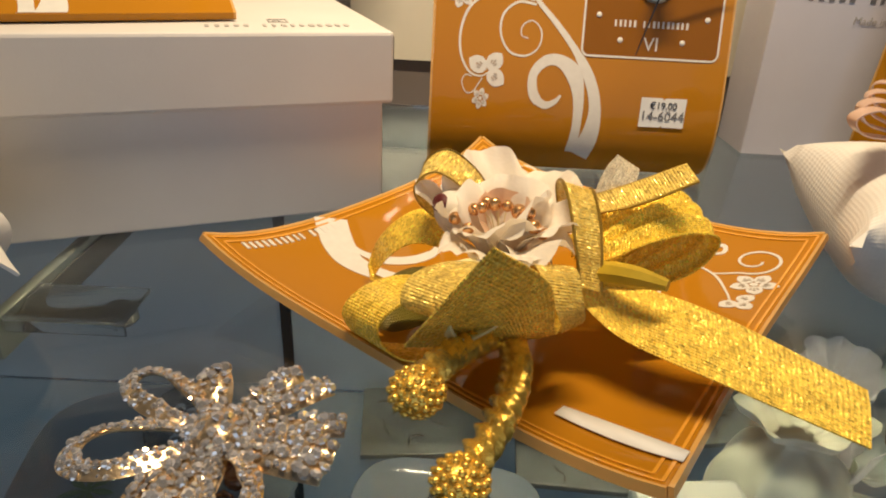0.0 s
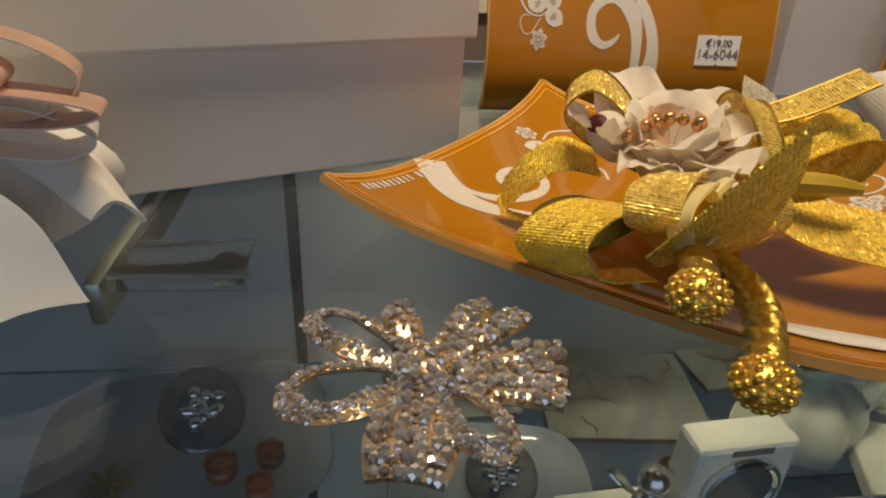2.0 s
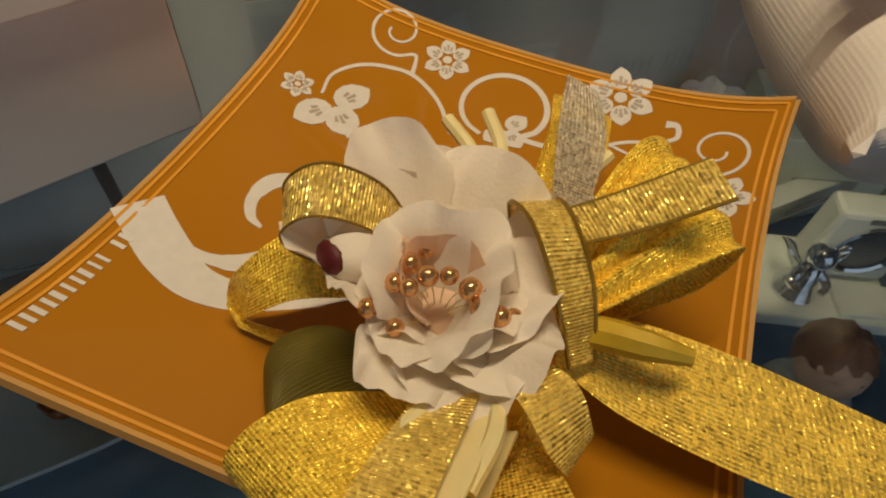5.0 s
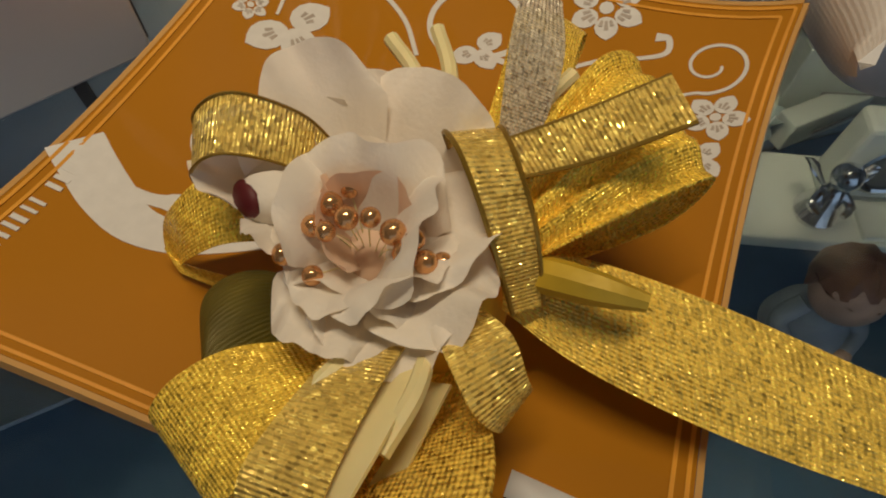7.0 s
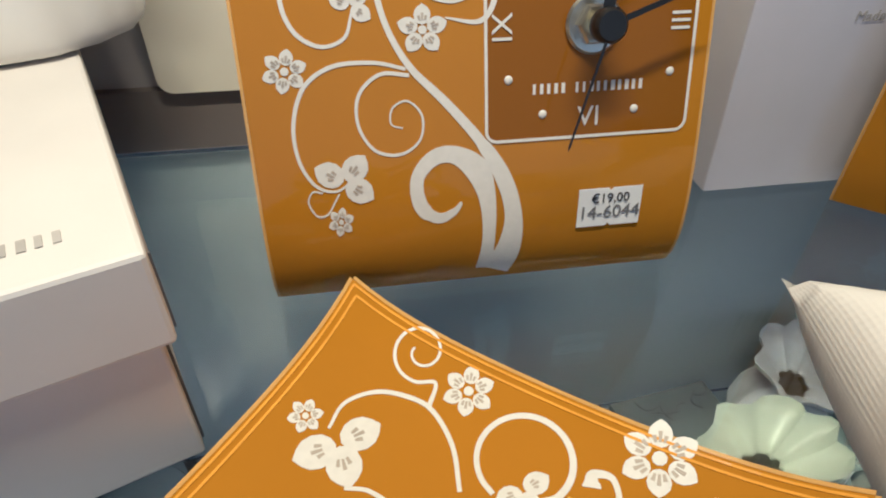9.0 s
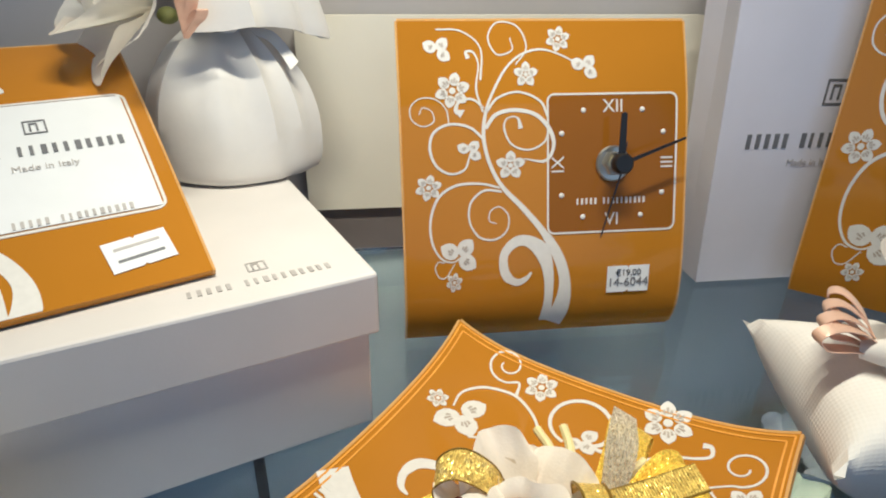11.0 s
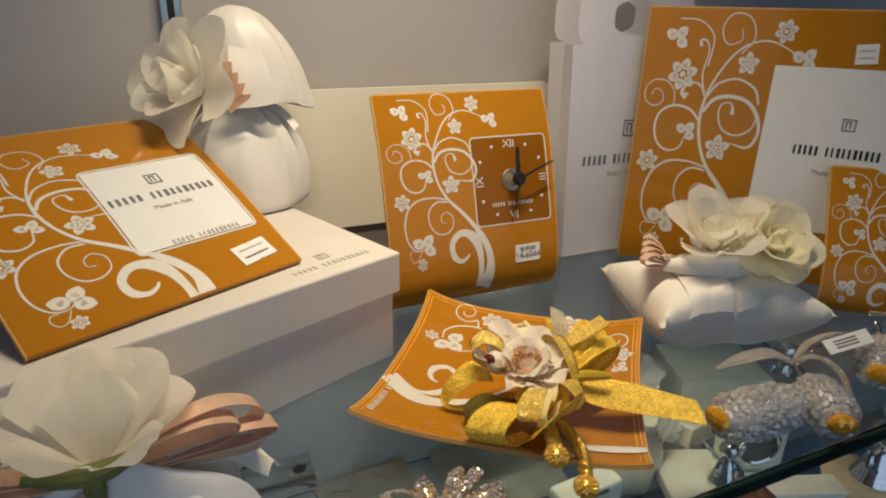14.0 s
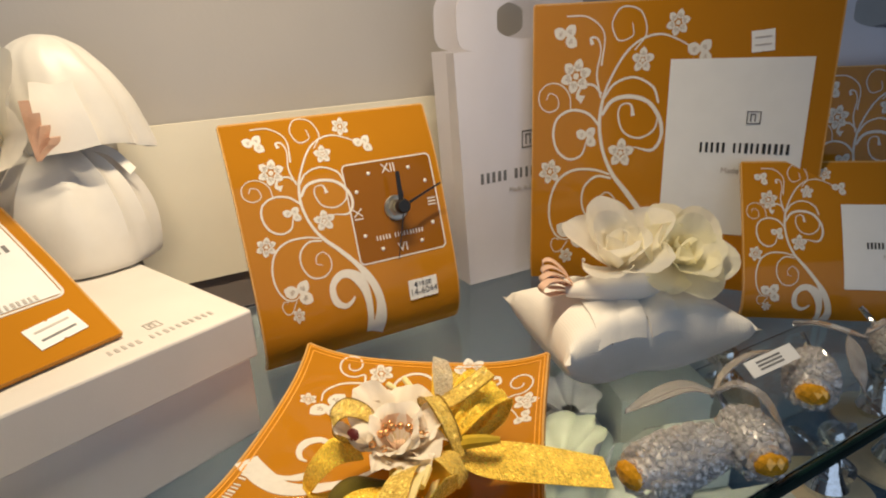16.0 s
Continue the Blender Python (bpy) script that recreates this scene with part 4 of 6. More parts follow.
def standing_frame(name_label, base, heading, w, h, lean, sc, insert, words=True, sticker=None, bow=0.0):
    """A curved amber glass frame standing upright on the shelf."""
    th = empty("glass_picture_frame", pose(*base, 0, 0, heading), name_label, "picture frame", "amber picture frames")
    surf, run = arc_surface([(0.0, 0.0005), (-0.004, h * 0.08), (-0.001, h * 0.25), (lean * 0.35, h * 0.55), (lean, h)])
    s2 = lambda x, y: (surf(x, y)[0] + Vector((0, -bow * (1 - (2 * x / w - 1) ** 2), 0)), surf(x, y)[1])
    glass_body(th, s2, w, run)
    f = run / 0.258
    motif(th, sc, lambda x, y: s2(f * (0.2169 * x / sc + 0.0062 * y / sc - 0.0087), max(0.0006, f * (0.2483 * y / sc - 0.0012 * x / sc - 0.0276))), warp=False)
    x0, x1, y0, y1 = insert
    ph = sheet_plate(th, "photo_insert", lambda x, y: (s2(x, y)[0] + s2(x, y)[1] * 0.0006, s2(x, y)[1]), x0, x1, y0, y1, 0.0004, PAPER, 16, 12, "pale blue-white printed paper insert")
    lift = lambda x, y: (s2(x, y)[0] + s2(x, y)[1] * 0.0007, s2(x, y)[1])
    cx, k = (x0 + x1) / 2, (x1 - x0) / 0.1
    cx += 0.010 * k
    brand_bars(ph, INK, lift, cx, y0 + (y1 - y0) * 0.51, 0.066 * k, 0.0080 * k)
    emblem(ph, GREY_INK, lift, cx + 0.004 * k, y0 + (y1 - y0) * 0.68, 0.0050 * k)
    bm = text_bm("Made in Italy", 0.0045 * k)
    bm.transform(Matrix.Translation((cx, y0 + (y1 - y0) * 0.38, 0.0011)))
    part("lettering", bend(bm, s2), SILVER_INK, ph)
    if sticker:
        price_sticker(th, s2, sticker[0], sticker[1], 0.017, 0.017, ((None, 0.003, 0.0013, SILVER_INK), (None, -0.003, 0.0013, SILVER_INK)), 0.1)
    return th


standing_frame("large amber glass picture frame with white scroll print and paper insert", (0.276, 0.397, 0), -48, 0.240, 0.256, 0.006, 0.226, (0.117, 0.226, 0.055, 0.208), sticker=(0.187, 0.221), bow=-0.010)
standing_frame("small amber glass picture frame standing before the large one", (0.364, 0.224, 0), -40, 0.150, 0.122, 0.050, 0.116, (0.075, 0.140, 0.030, 0.100))
standing_frame("amber glass picture frame standing before a white paper bag", (0.505, 0.272, 0), -40, 0.170, 0.190, 0.024, 0.160, (0.090, 0.160, 0.050, 0.150))


# ---------------------------------------------------------------- white paper bags
def paper_bag(base, heading, w, d, h, label):
    th = empty("paper_bag", pose(*base, 0, 0, heading), label, "paper bag", "white paper bags")
    flare = 0.010

    def panel(a, b, c, e, name, thick=0.0007):
        rows = [[np.array(a) + (np.array(b) - np.array(a)) * j / 6 + ((np.array(c) - np.array(a)) * (1 - j / 6) + (np.array(e) - np.array(b)) * (j / 6)) * i / 8 for j in range(7)] for i in range(9)]
        part(name, grid_bm(rows, thick), BAG_WHITE, th, smooth=False)
    f0, f1, t0, t1 = (0, 0, 0), (w, 0, 0), (-flare, 0, h), (w + flare, 0, h)
    panel(f0, f1, t0, t1, "front_panel")
    panel((0, d, 0), (w, d, 0), (-flare, d, h), (w + flare, d, h), "back_panel")
    panel((0, 0.0004, 0), (0, d / 2, 0), (-flare, 0.0004, h), (-flare + 0.004, d / 2, h), "side_gusset")
    panel((0, d / 2, 0), (0, d, 0), (-flare + 0.004, d / 2, h), (-flare, d, h), "side_gusset")
    panel((w, 0, 0), (w, d / 2, 0), (w + flare, 0, h), (w + flare - 0.004, d / 2, h), "side_gusset")
    panel((w, d / 2, 0), (w, d, 0), (w + flare - 0.004, d / 2, h), (w + flare, d, h), "side_gusset")
    part("bag_bottom", box_bm(0.001, w - 0.001, 0.001, d - 0.001, 0.0002, 0.0012), BAG_WHITE, th, smooth=False)
    # die-cut handle above each broad panel, with an oval hole
    for yy in (0.0, d):
        n = 28
        outer, inner = [], []
        cx, cz, hh = w / 2, h + 0.024, 0.075
        for i in range(n):
            a = 2 * math.pi * i / n
            ca, sa = math.cos(a), math.sin(a)
            k = 1 / max(abs(ca) ** 5 + abs(sa) ** 5, 1e-6) ** 0.2
            x, z = cx + (w / 2 + flare * 0.6) * ca * k, cz + hh * 0.36 * sa * k
            outer.append((x, yy, max(z, h - 0.001)))
            inner.append((cx + 0.029 * ca * min(k, 1.15), yy, cz + 0.001 + 0.017 * sa))
        bm = bmesh.new()
        rings = []
        for dy in (-0.0004, 0.0004):
            rings.append(([bm.verts.new((x, y + dy, z)) for x, y, z in outer], [bm.verts.new((x, y + dy, z)) for x, y, z in inner]))
        for o, i_ in rings:
            for k in range(n):
                bm.faces.new((o[k], o[(k + 1) % n], i_[(k + 1) % n], i_[k]))
        for s in (0, 1):
            for k in range(n):
                bm.faces.new((rings[0][s][k], rings[0][s][(k + 1) % n], rings[1][s][(k + 1) % n], rings[1][s][k]))
        part("handle_flap", bm, BAG_WHITE, th, "handle flap with an oval hole", smooth=False)
    flat = lambda x, y: (Vector((x, -0.0006, y)), Vector((0, -1, 0)))
    brand_bars(th, GREY_INK, flat, w / 2 + 0.002, h * 0.475, w * 0.80, 0.0100, seed=5)
    emblem(th, GREY_INK, flat, w / 2 + 0.006, h * 0.62, 0.0085)
    bm = text_bm("Made in Italy", 0.0050)
    bm.transform(Matrix.Translation((w / 2, h * 0.405, 0.0006)))
    part("lettering", bend(bm, flat), SILVER_INK, th)
    return th


paper_bag((0.214, 0.416, 0), 0, 0.130, 0.040, 0.221, "white paper bag with a die-cut handle standing behind the frames")
paper_bag((0.535, 0.315, 0), -40, 0.150, 0.040, 0.215, "white paper bag with a die-cut handle hole")


# ---------------------------------------------------------------- cloth and flowers
def petal_at(parent, centre, yaw, elev, length, width, mat, cup=0.3, curl=0.2, ruffle=0.0, tip=0.5, seed=0, name="petal", label="", roll=0.0):
    bm = petal_bm(length, width, cup, curl, ruffle, tip, seed)
    return part(name, bm, mat, parent, label, Matrix.Translation(centre) @ Matrix.Rotation(radians(yaw), 4, "Z") @ Matrix.Rotation(radians(elev), 4, "X") @ Matrix.Rotation(radians(roll), 4, "Y"))


def rosette(parent, centre, axis, layers, mat, seed=0, start=0.0, label=""):
    """An open silk flower: rings of petals round an axis; layers of (count, elevation, length, width, cup, curl, ruffle)."""
    q = Vector(axis).to_track_quat("Z", "Y").to_matrix().to_4x4()
    rnd = random.Random(seed)
    for i, (n, el, ln, wd, cup, curl, ru) in enumerate(layers):
        for k in range(n):
            yaw = start + 360 * k / n + 180 / n * (i % 2) + rnd.uniform(-9, 9)
            e, f = el + rnd.uniform(-6, 6), rnd.uniform(0.92, 1.08)
            bm = petal_bm(ln * f, wd * f, cup, curl, ru, 0.25, seed + 17 * i + k)
            m = Matrix.Translation(centre) @ q @ Matrix.Rotation(radians(yaw), 4, "Z") @ Matrix.Rotation(radians(e), 4, "X") @ Matrix.Rotation(radians(rnd.uniform(-10, 10)), 4, "Y")
            part("petal", bm, mat, parent, label, m)


def loop_ribbon(parent, root, tip, width, lift, mat, name="ribbon_loop", side=None, thick=0.0005, sag=0.0, edge=None, label=""):
    """A bow's loop: out from root to tip over the top and back underneath; side: the direction of the ribbon's width."""
    root, tip = np.array(root, float), np.array(tip, float)
    d = tip - root
    if side is None:
        side = np.cross(d, (0, 0, 1))
    side = np.array(side, float)
    side = side / np.linalg.norm(side) * width / 2
    up = np.array((0, 0, lift))
    line = [root, root + d * 0.35 + up * 0.85, root + d * 0.75 + up, tip + up * 0.35, root + d * 0.85 - up * 0.25, root + d * 0.45 - up * 0.15 - np.array((0, 0, sag)), root - np.array((0, 0, 0.002))]
    pinch = [0.45, 0.85, 1, 1, 1, 0.85, 0.45]
    ob = part(name, ribbon_bm([p - side * k for p, k in zip(line, pinch)], [p + side * k for p, k in zip(line, pinch)], thick), mat, parent, label)
    if edge:
        for s in (-1, 1):
            part("wire_edge", tube_bm([p + side * k * s for p, k in zip(line, pinch)], 0.00045, 8, 5), edge, ob)
    return ob


def pillow():
    c = (0.238, 0.235, 0.0)
    th = empty("pillow_favour", pose(*c, 0, 0, -14), "white pique cloth pillow favour with silk flowers on top", "gift favour")
    n = 30
    L, W, H = 0.076, 0.057, 0.031

    def side(sgn):
        rows = []
        for i in range(n + 1):
            r = []
            for j in range(n + 1):
                s, t = 2 * i / n - 1, 2 * j / n - 1
                pin = 1 - 0.13 * (1 - s * s) * t * t - 0.0
                x = L * s * (1 - 0.15 * (1 - t * t) * s * s)
                y = W * t * (1 - 0.17 * (1 - s * s) * t * t) * pin
                f = max(0.0, (1 - abs(s) ** 3.0) * (1 - abs(t) ** 3.0)) ** 0.46
                waist = 1 - 0.16 * math.exp(-(s + 0.05) ** 2 / 0.05)
                wr = 0.0012 * math.sin(9 * s + 4 * t) * (abs(s * t) ** 0.5)
                z = sgn * H * f * waist + wr + 0.010 * (abs(s * t)) ** 2.0 + 0.026
                r.append(np.array((x, y, max(z, 0.0006))))
            rows.append(r)
        return rows
    bm = grid_bm(side(1))
    b2 = grid_bm(side(-1))
    me = bpy.data.meshes.new("tmp")
    b2.to_mesh(me)
    b2.free()
    bm.from_mesh(me)
    bpy.data.meshes.remove(me)
    bmesh.ops.remove_doubles(bm, verts=bm.verts[:], dist=0.0002)
    part("pillow_body", bm, PIQUE, th)
    # folded cloth band gathered round the waist
    for k, (x0, w0, lift, tw) in enumerate(((-0.030, 0.020, 0.0015, 0.006), (-0.014, 0.022, 0.004, 0.010), (0.006, 0.024, 0.002, -0.004))):
        a, b = [], []
        for i in range(13):
            t = (2 * i / 12 - 1) * 0.97
            for x, edge, dz in ((x0 - w0 / 2 + tw * t, a, 0.0), (x0 + w0 / 2 + tw * t * 0.4, b, lift)):
                s = x / L
                f = max(0.0, (1 - abs(s) ** 3.0) * (1 - abs(t) ** 3.0)) ** 0.46
                z = H * f * (1 - 0.16 * math.exp(-(s + 0.05) ** 2 / 0.05)) + 0.026 + 0.0008 + dz * (1 - t ** 4)
                edge.append((x, W * t * (1 - 0.17 * (1 - s * s) * t * t) * (1 - 0.13 * (1 - s * s) * t * t), z))
        part("cloth_fold", ribbon_bm(a, b, 0.0010, 5, 6, 0.0026), PIQUE_FLAT, th)
    part("band_wing", ribbon_bm([(0.020, -0.02, 0.060), (0.045, -0.012, 0.068), (0.070, 0.0, 0.074)], [(0.022, 0.03, 0.060), (0.047, 0.034, 0.052), (0.078, 0.036, 0.040)], 0.0012, 8, 6, 0.004), SATIN, th)
    part("satin_roll", tube_bm([(-0.050, -0.004, 0.062), (-0.030, -0.014, 0.066), (-0.002, -0.018, 0.066), (0.014, -0.016, 0.062)], [0.004, 0.009, 0.011, 0.007], 8, 12), SATIN, th, "rolled white satin")
    # half-open white blossom and an open cream rose, both turned to the front
    f1 = Vector((-0.004, 0.006, 0.070))
    rosette(th, f1, (-0.25, -0.45, 1.0), ((5, 30, 0.050, 0.040, 0.34, 0.35, 0.0007), (5, 52, 0.044, 0.036, 0.34, 0.25, 0.0005), (3, 68, 0.036, 0.028, 0.36, 0.1, 0.0003)), SILK_WHITE, 20, 20)
    f2 = Vector((0.034, -0.008, 0.074))
    rosette(th, f2, (-0.05, -0.75, 0.8), ((6, 16, 0.042, 0.040, 0.30, 0.45, 0.0007), (5, 36, 0.036, 0.036, 0.36, 0.35, 0.0006), (4, 58, 0.026, 0.026, 0.42, 0.15, 0.0004), (3, 74, 0.020, 0.020, 0.42, 0.0, 0.0002)), ROSE_CREAM, 50, 10)
    for k, p in enumerate(((-0.03, 0.02, 0.098), (-0.034, 0.002, 0.082), (0.040, 0.028, 0.086), (0.058, 0.012, 0.080), (0.018, -0.014, 0.074))):
        part("dew_bead", ball_bm(0.0014, None, 10, 6), CHROME, th, "tiny clear bead", pose(*p))
    for k in range(4):
        loop_ribbon(th, (-0.040, -0.004 + 0.003 * k, 0.062), (-0.072 + 0.004 * k, -0.010 + 0.008 * k, 0.068 + 0.003 * k), 0.007, 0.008, PEACH, "peach_ribbon_loop")
    for k in range(3):
        loop_ribbon(th, (0.040, 0.014, 0.066), (0.080, 0.006 + 0.012 * k, 0.072 - 0.006 * k), 0.007, 0.008, PEACH, "peach_ribbon_loop")
    return th


pillow()


def sack():
    th = empty("drawstring_pouch", pose(-0.106, 0.452, 0.0868, 0, 0, -10), "white satin pouch tied with a silk flower and peach ribbon", "pouch")
    n, prof = 48, [(0.046, 0.0), (0.054, 0.004), (0.055, 0.020), (0.052, 0.040), (0.044, 0.060), (0.033, 0.076), (0.022, 0.086), (0.017, 0.091), (0.020, 0.096), (0.026, 0.102), (0.030, 0.108)]
    bm = bmesh.new()
    rings = []
    line = spline(prof, 4)
    for r, z in line:
        pleat = 0.07 if 0.06 < z else 0.012 + 0.058 * max(0, z - 0.01) / 0.05
        ring = []
        for i in range(n):
            a = 2 * math.pi * i / n
            rr = r * (1 + pleat * (1.2 - 2 * abs(math.sin(6.5 * a + 1.2 * math.sin(2 * a)))) + 0.04 * math.sin(3 * a + 20 * z))
            flat = 0.80 if z < 0.08 else max(0.42, 0.80 - 12 * (z - 0.08))
            lean = 0.5 * max(0.0, z - 0.09)
            top = 0.016 * math.cos(a - 1.2) * max(0, z - 0.11) / 0.04
            ring.append(bm.verts.new((rr * math.cos(a) + lean, rr * math.sin(a) * flat, z + top)))
        rings.append(ring)
    for a, b in zip(rings, rings[1:]):
        for i in range(n):
            bm.faces.new((a[i], a[(i + 1) % n], b[(i + 1) % n], b[i]))
    bm.faces.new(rings[0])
    top = [f for f in bm.faces if len(f.verts) == 4]
    bm.normal_update()
    bmesh.ops.solidify(bm, geom=top, thickness=0.0008)
    part("pouch_cloth", bm, SATIN, th)
    bell = bmesh.new()
    rings = []
    for r, z in spline([(0.041, 0.088), (0.0415, 0.094), (0.041, 0.106), (0.039, 0.124), (0.033, 0.142), (0.022, 0.156), (0.009, 0.163), (0.002, 0.164)], 5):
        ring = []
        for i in range(112):
            a = 2 * math.pi * i / 112
            fold = 0.10 * math.sin(3 * a + 0.9 * math.sin(2 * a) + 0.6) * min(1.0, max(0.12, (0.150 - z) / 0.06)) + 0.035 * math.sin(7 * a + 2 * math.sin(a) + 18 * z) + 0.010 * math.sin(16 * a + 50 * z)
            rr = r * (1 + fold)
            drop = 0.004 * math.sin(2 * a + 0.5) * max(0.0, 0.12 - z) / 0.03
            ring.append(bell.verts.new((0.008 + 0.20 * max(0.0, 0.15 - z) + rr * math.cos(a), 0.004 + 0.72 * rr * math.sin(a), z - 0.10 * r * math.cos(a) - drop)))
        rings.append(ring)
    for ra, rb in zip(rings, rings[1:]):
        for i in range(112):
            bell.faces.new((ra[i], ra[(i + 1) % 112], rb[(i + 1) % 112], rb[i]))
    bell.normal_update()
    bmesh.ops.solidify(bell, geom=bell.faces[:], thickness=0.0010)
    part("satin_bell_loop", bell, SATIN, th, "wide white satin bell loop")
    part("tie_cord", tube_bm([(0.014, -0.010, 0.087), (0.0, -0.014, 0.087), (-0.014, -0.010, 0.087), (-0.014, 0.010, 0.087), (0.014, 0.010, 0.087), (0.014, -0.010, 0.087)], 0.0022, 8, 8), SATIN, th)
    c = Vector((-0.022, -0.032, 0.100))
    rosette(th, c, (-0.62, -0.62, 0.42), ((6, 14, 0.060, 0.046, 0.24, 0.35, 0.0006), (5, 36, 0.052, 0.042, 0.32, 0.25, 0.0005), (4, 62, 0.040, 0.032, 0.36, 0.1, 0.0003)), SILK_WHITE, 60, 30)
    for k in range(4):
        loop_ribbon(th, (-0.002, -0.043, 0.088), (0.000 + 0.004 * k, -0.050, 0.124 - 0.008 * k), 0.006, 0.004, PEACH, "peach_ribbon_loop", side=(1, 0.2, 0))
    part("satin_tail", ribbon_bm([(0.000, -0.030, 0.134), (-0.001, -0.037, 0.114), (-0.002, -0.041, 0.088)], [(0.024, -0.027, 0.134), (0.030, -0.034, 0.114), (0.035, -0.037, 0.092)], 0.0008, 8, 10, 0.0, 0.0012, 1), SATIN, th, "white satin tail hanging over the tie")
    part("calyx", ball_bm(0.006, Matrix.Diagonal((1, 1, 0.8, 1)), 10, 8), GREEN_CALYX, th, m=Matrix.Translation(c + Vector((0.004, 0.006, -0.004))))
    part("cord_tail", ribbon_bm([(0.018, -0.006, 0.086), (0.034, -0.010, 0.080), (0.046, -0.016, 0.066)], [(0.018, -0.002, 0.090), (0.036, -0.006, 0.085), (0.050, -0.012, 0.070)], 0.0005), SATIN, th)
    return th


sack()


def ribbon_favour():
    th = empty("flower_favour", pose(-0.212, 0.182, 0.0), "white cloth favour with a large silk flower and peach ribbons", "gift favour")
    # soft filled cloth body
    bm = ball_bm(1.0, None, 40, 24)
    for v in bm.verts:
        a = math.atan2(v.co.y, v.co.x)
        k = 1 + 0.07 * math.sin(6 * a + 2 * v.co.z) + 0.04 * math.sin(11 * a)
        z = v.co.z
        v.co = (v.co.x * 0.066 * k, v.co.y * 0.044 * k, max(0.0005, 0.030 + z * (0.030 if z < 0 else 0.028)))
    part("cloth_body", bm, LINEN, th)
    knot = np.array((0.0, -0.030, 0.060))
    # broad voile tails falling to the shelf
    tails = (((-0.020, -0.032, 0.060), (-0.075, -0.036, 0.026), (-0.082, -0.047, 0.003), (0.004, -0.034, 0.060), (-0.030, -0.047, 0.030), (-0.034, -0.058, 0.003)),
             ((-0.004, -0.034, 0.060), (-0.030, -0.045, 0.026), (-0.038, -0.059, 0.003), (0.010, -0.034, 0.060), (0.012, -0.048, 0.026), (0.012, -0.061, 0.003)),
             ((0.002, -0.034, 0.062), (0.026, -0.042, 0.026), (0.040, -0.056, 0.004), (0.018, -0.030, 0.062), (0.058, -0.030, 0.040), (0.072, -0.033, 0.012)),
             ((0.006, -0.026, 0.060), (0.048, -0.014, 0.044), (0.072, -0.022, 0.030), (0.010, -0.018, 0.060), (0.056, 0.004, 0.046), (0.080, -0.006, 0.022)))
    for a0, a1, a2, b0, b1, b2 in tails:
        part("cloth_tail", ribbon_bm([a0, a1, a2], [b0, b1, b2], 0.0012, 10, 8, 0.006), LINEN, th)
    loop_ribbon(th, (0.014, -0.026, 0.056), (0.072, -0.008, 0.046), 0.016, 0.010, SATIN, "satin_loop")
    loop_ribbon(th, (-0.014, -0.026, 0.056), (-0.084, -0.018, 0.050), 0.020, 0.012, SATIN, "satin_loop")
    # large silk petals
    for k, (yaw, el, ln, wd) in enumerate(((58, 22, 0.054, 0.050), (16, 34, 0.056, 0.054), (-28, 32, 0.056, 0.052), (-66, 20, 0.050, 0.046), (130, 30, 0.040, 0.040), (-130, 24, 0.038, 0.036), (0, 52, 0.042, 0.040))):
        petal_at(th, Vector((0, -0.024, 0.062)), yaw, el, ln, wd * 1.1, SILK_WHITE, 0.22, 0.5, 0.0008, 0.0, 80 + k)
    part("calyx", tube_bm([(-0.026, -0.034, 0.071), (-0.010, -0.036, 0.068), (0.004, -0.036, 0.068), (0.022, -0.034, 0.073)], [0.002, 0.0045, 0.005, 0.002], 6, 8), GREEN_CALYX, th, "green calyx")
    part("stem_knot", tube_bm([(0.0, -0.037, 0.070), (0.0, -0.039, 0.060), (0.001, -0.040, 0.054)], [0.004, 0.0045, 0.003], 6, 8), GREEN_CALYX, th, "green stem knot")
    part("cut_bead", ball_bm(0.006, None, 8, 5), CRYSTAL, th, "clear cut bead", pose(0.002, -0.043, 0.047), smooth=False)
    # peach ribbon loops both ways
    for k, (tx, ty, tz, lift) in enumerate(((0.072, -0.010, 0.060, 0.016), (0.078, -0.016, 0.056, 0.006), (0.060, -0.020, 0.064, 0.010), (-0.078, -0.030, 0.074, 0.006), (-0.088, -0.034, 0.062, 0.010), (-0.070, -0.040, 0.056, 0.008))):
        loop_ribbon(th, knot, (tx, ty, tz), 0.012, lift, PEACH, "peach_ribbon_loop")
    part("peach_cord", tube_bm([(-0.004, -0.038, 0.060), (-0.040, -0.046, 0.040), (-0.072, -0.050, 0.030), (-0.092, -0.046, 0.034)], 0.0012, 8, 6), PEACH, th)
    tag = part("maker_tag", box_bm(-0.018, 0.018, -0.0006, 0.0006, -0.012, 0.012, 0.0004), PALE_BOX, th, "small pale tag with a square mark", pose(-0.036, -0.060, 0.016, -14, 0, 4))
    emblem(tag, GREY_INK, lambda x, y: (Vector((x, -0.0008, y)), Vector((0, -1, 0))), 0, 0, 0.009)
    return th


ribbon_favour()


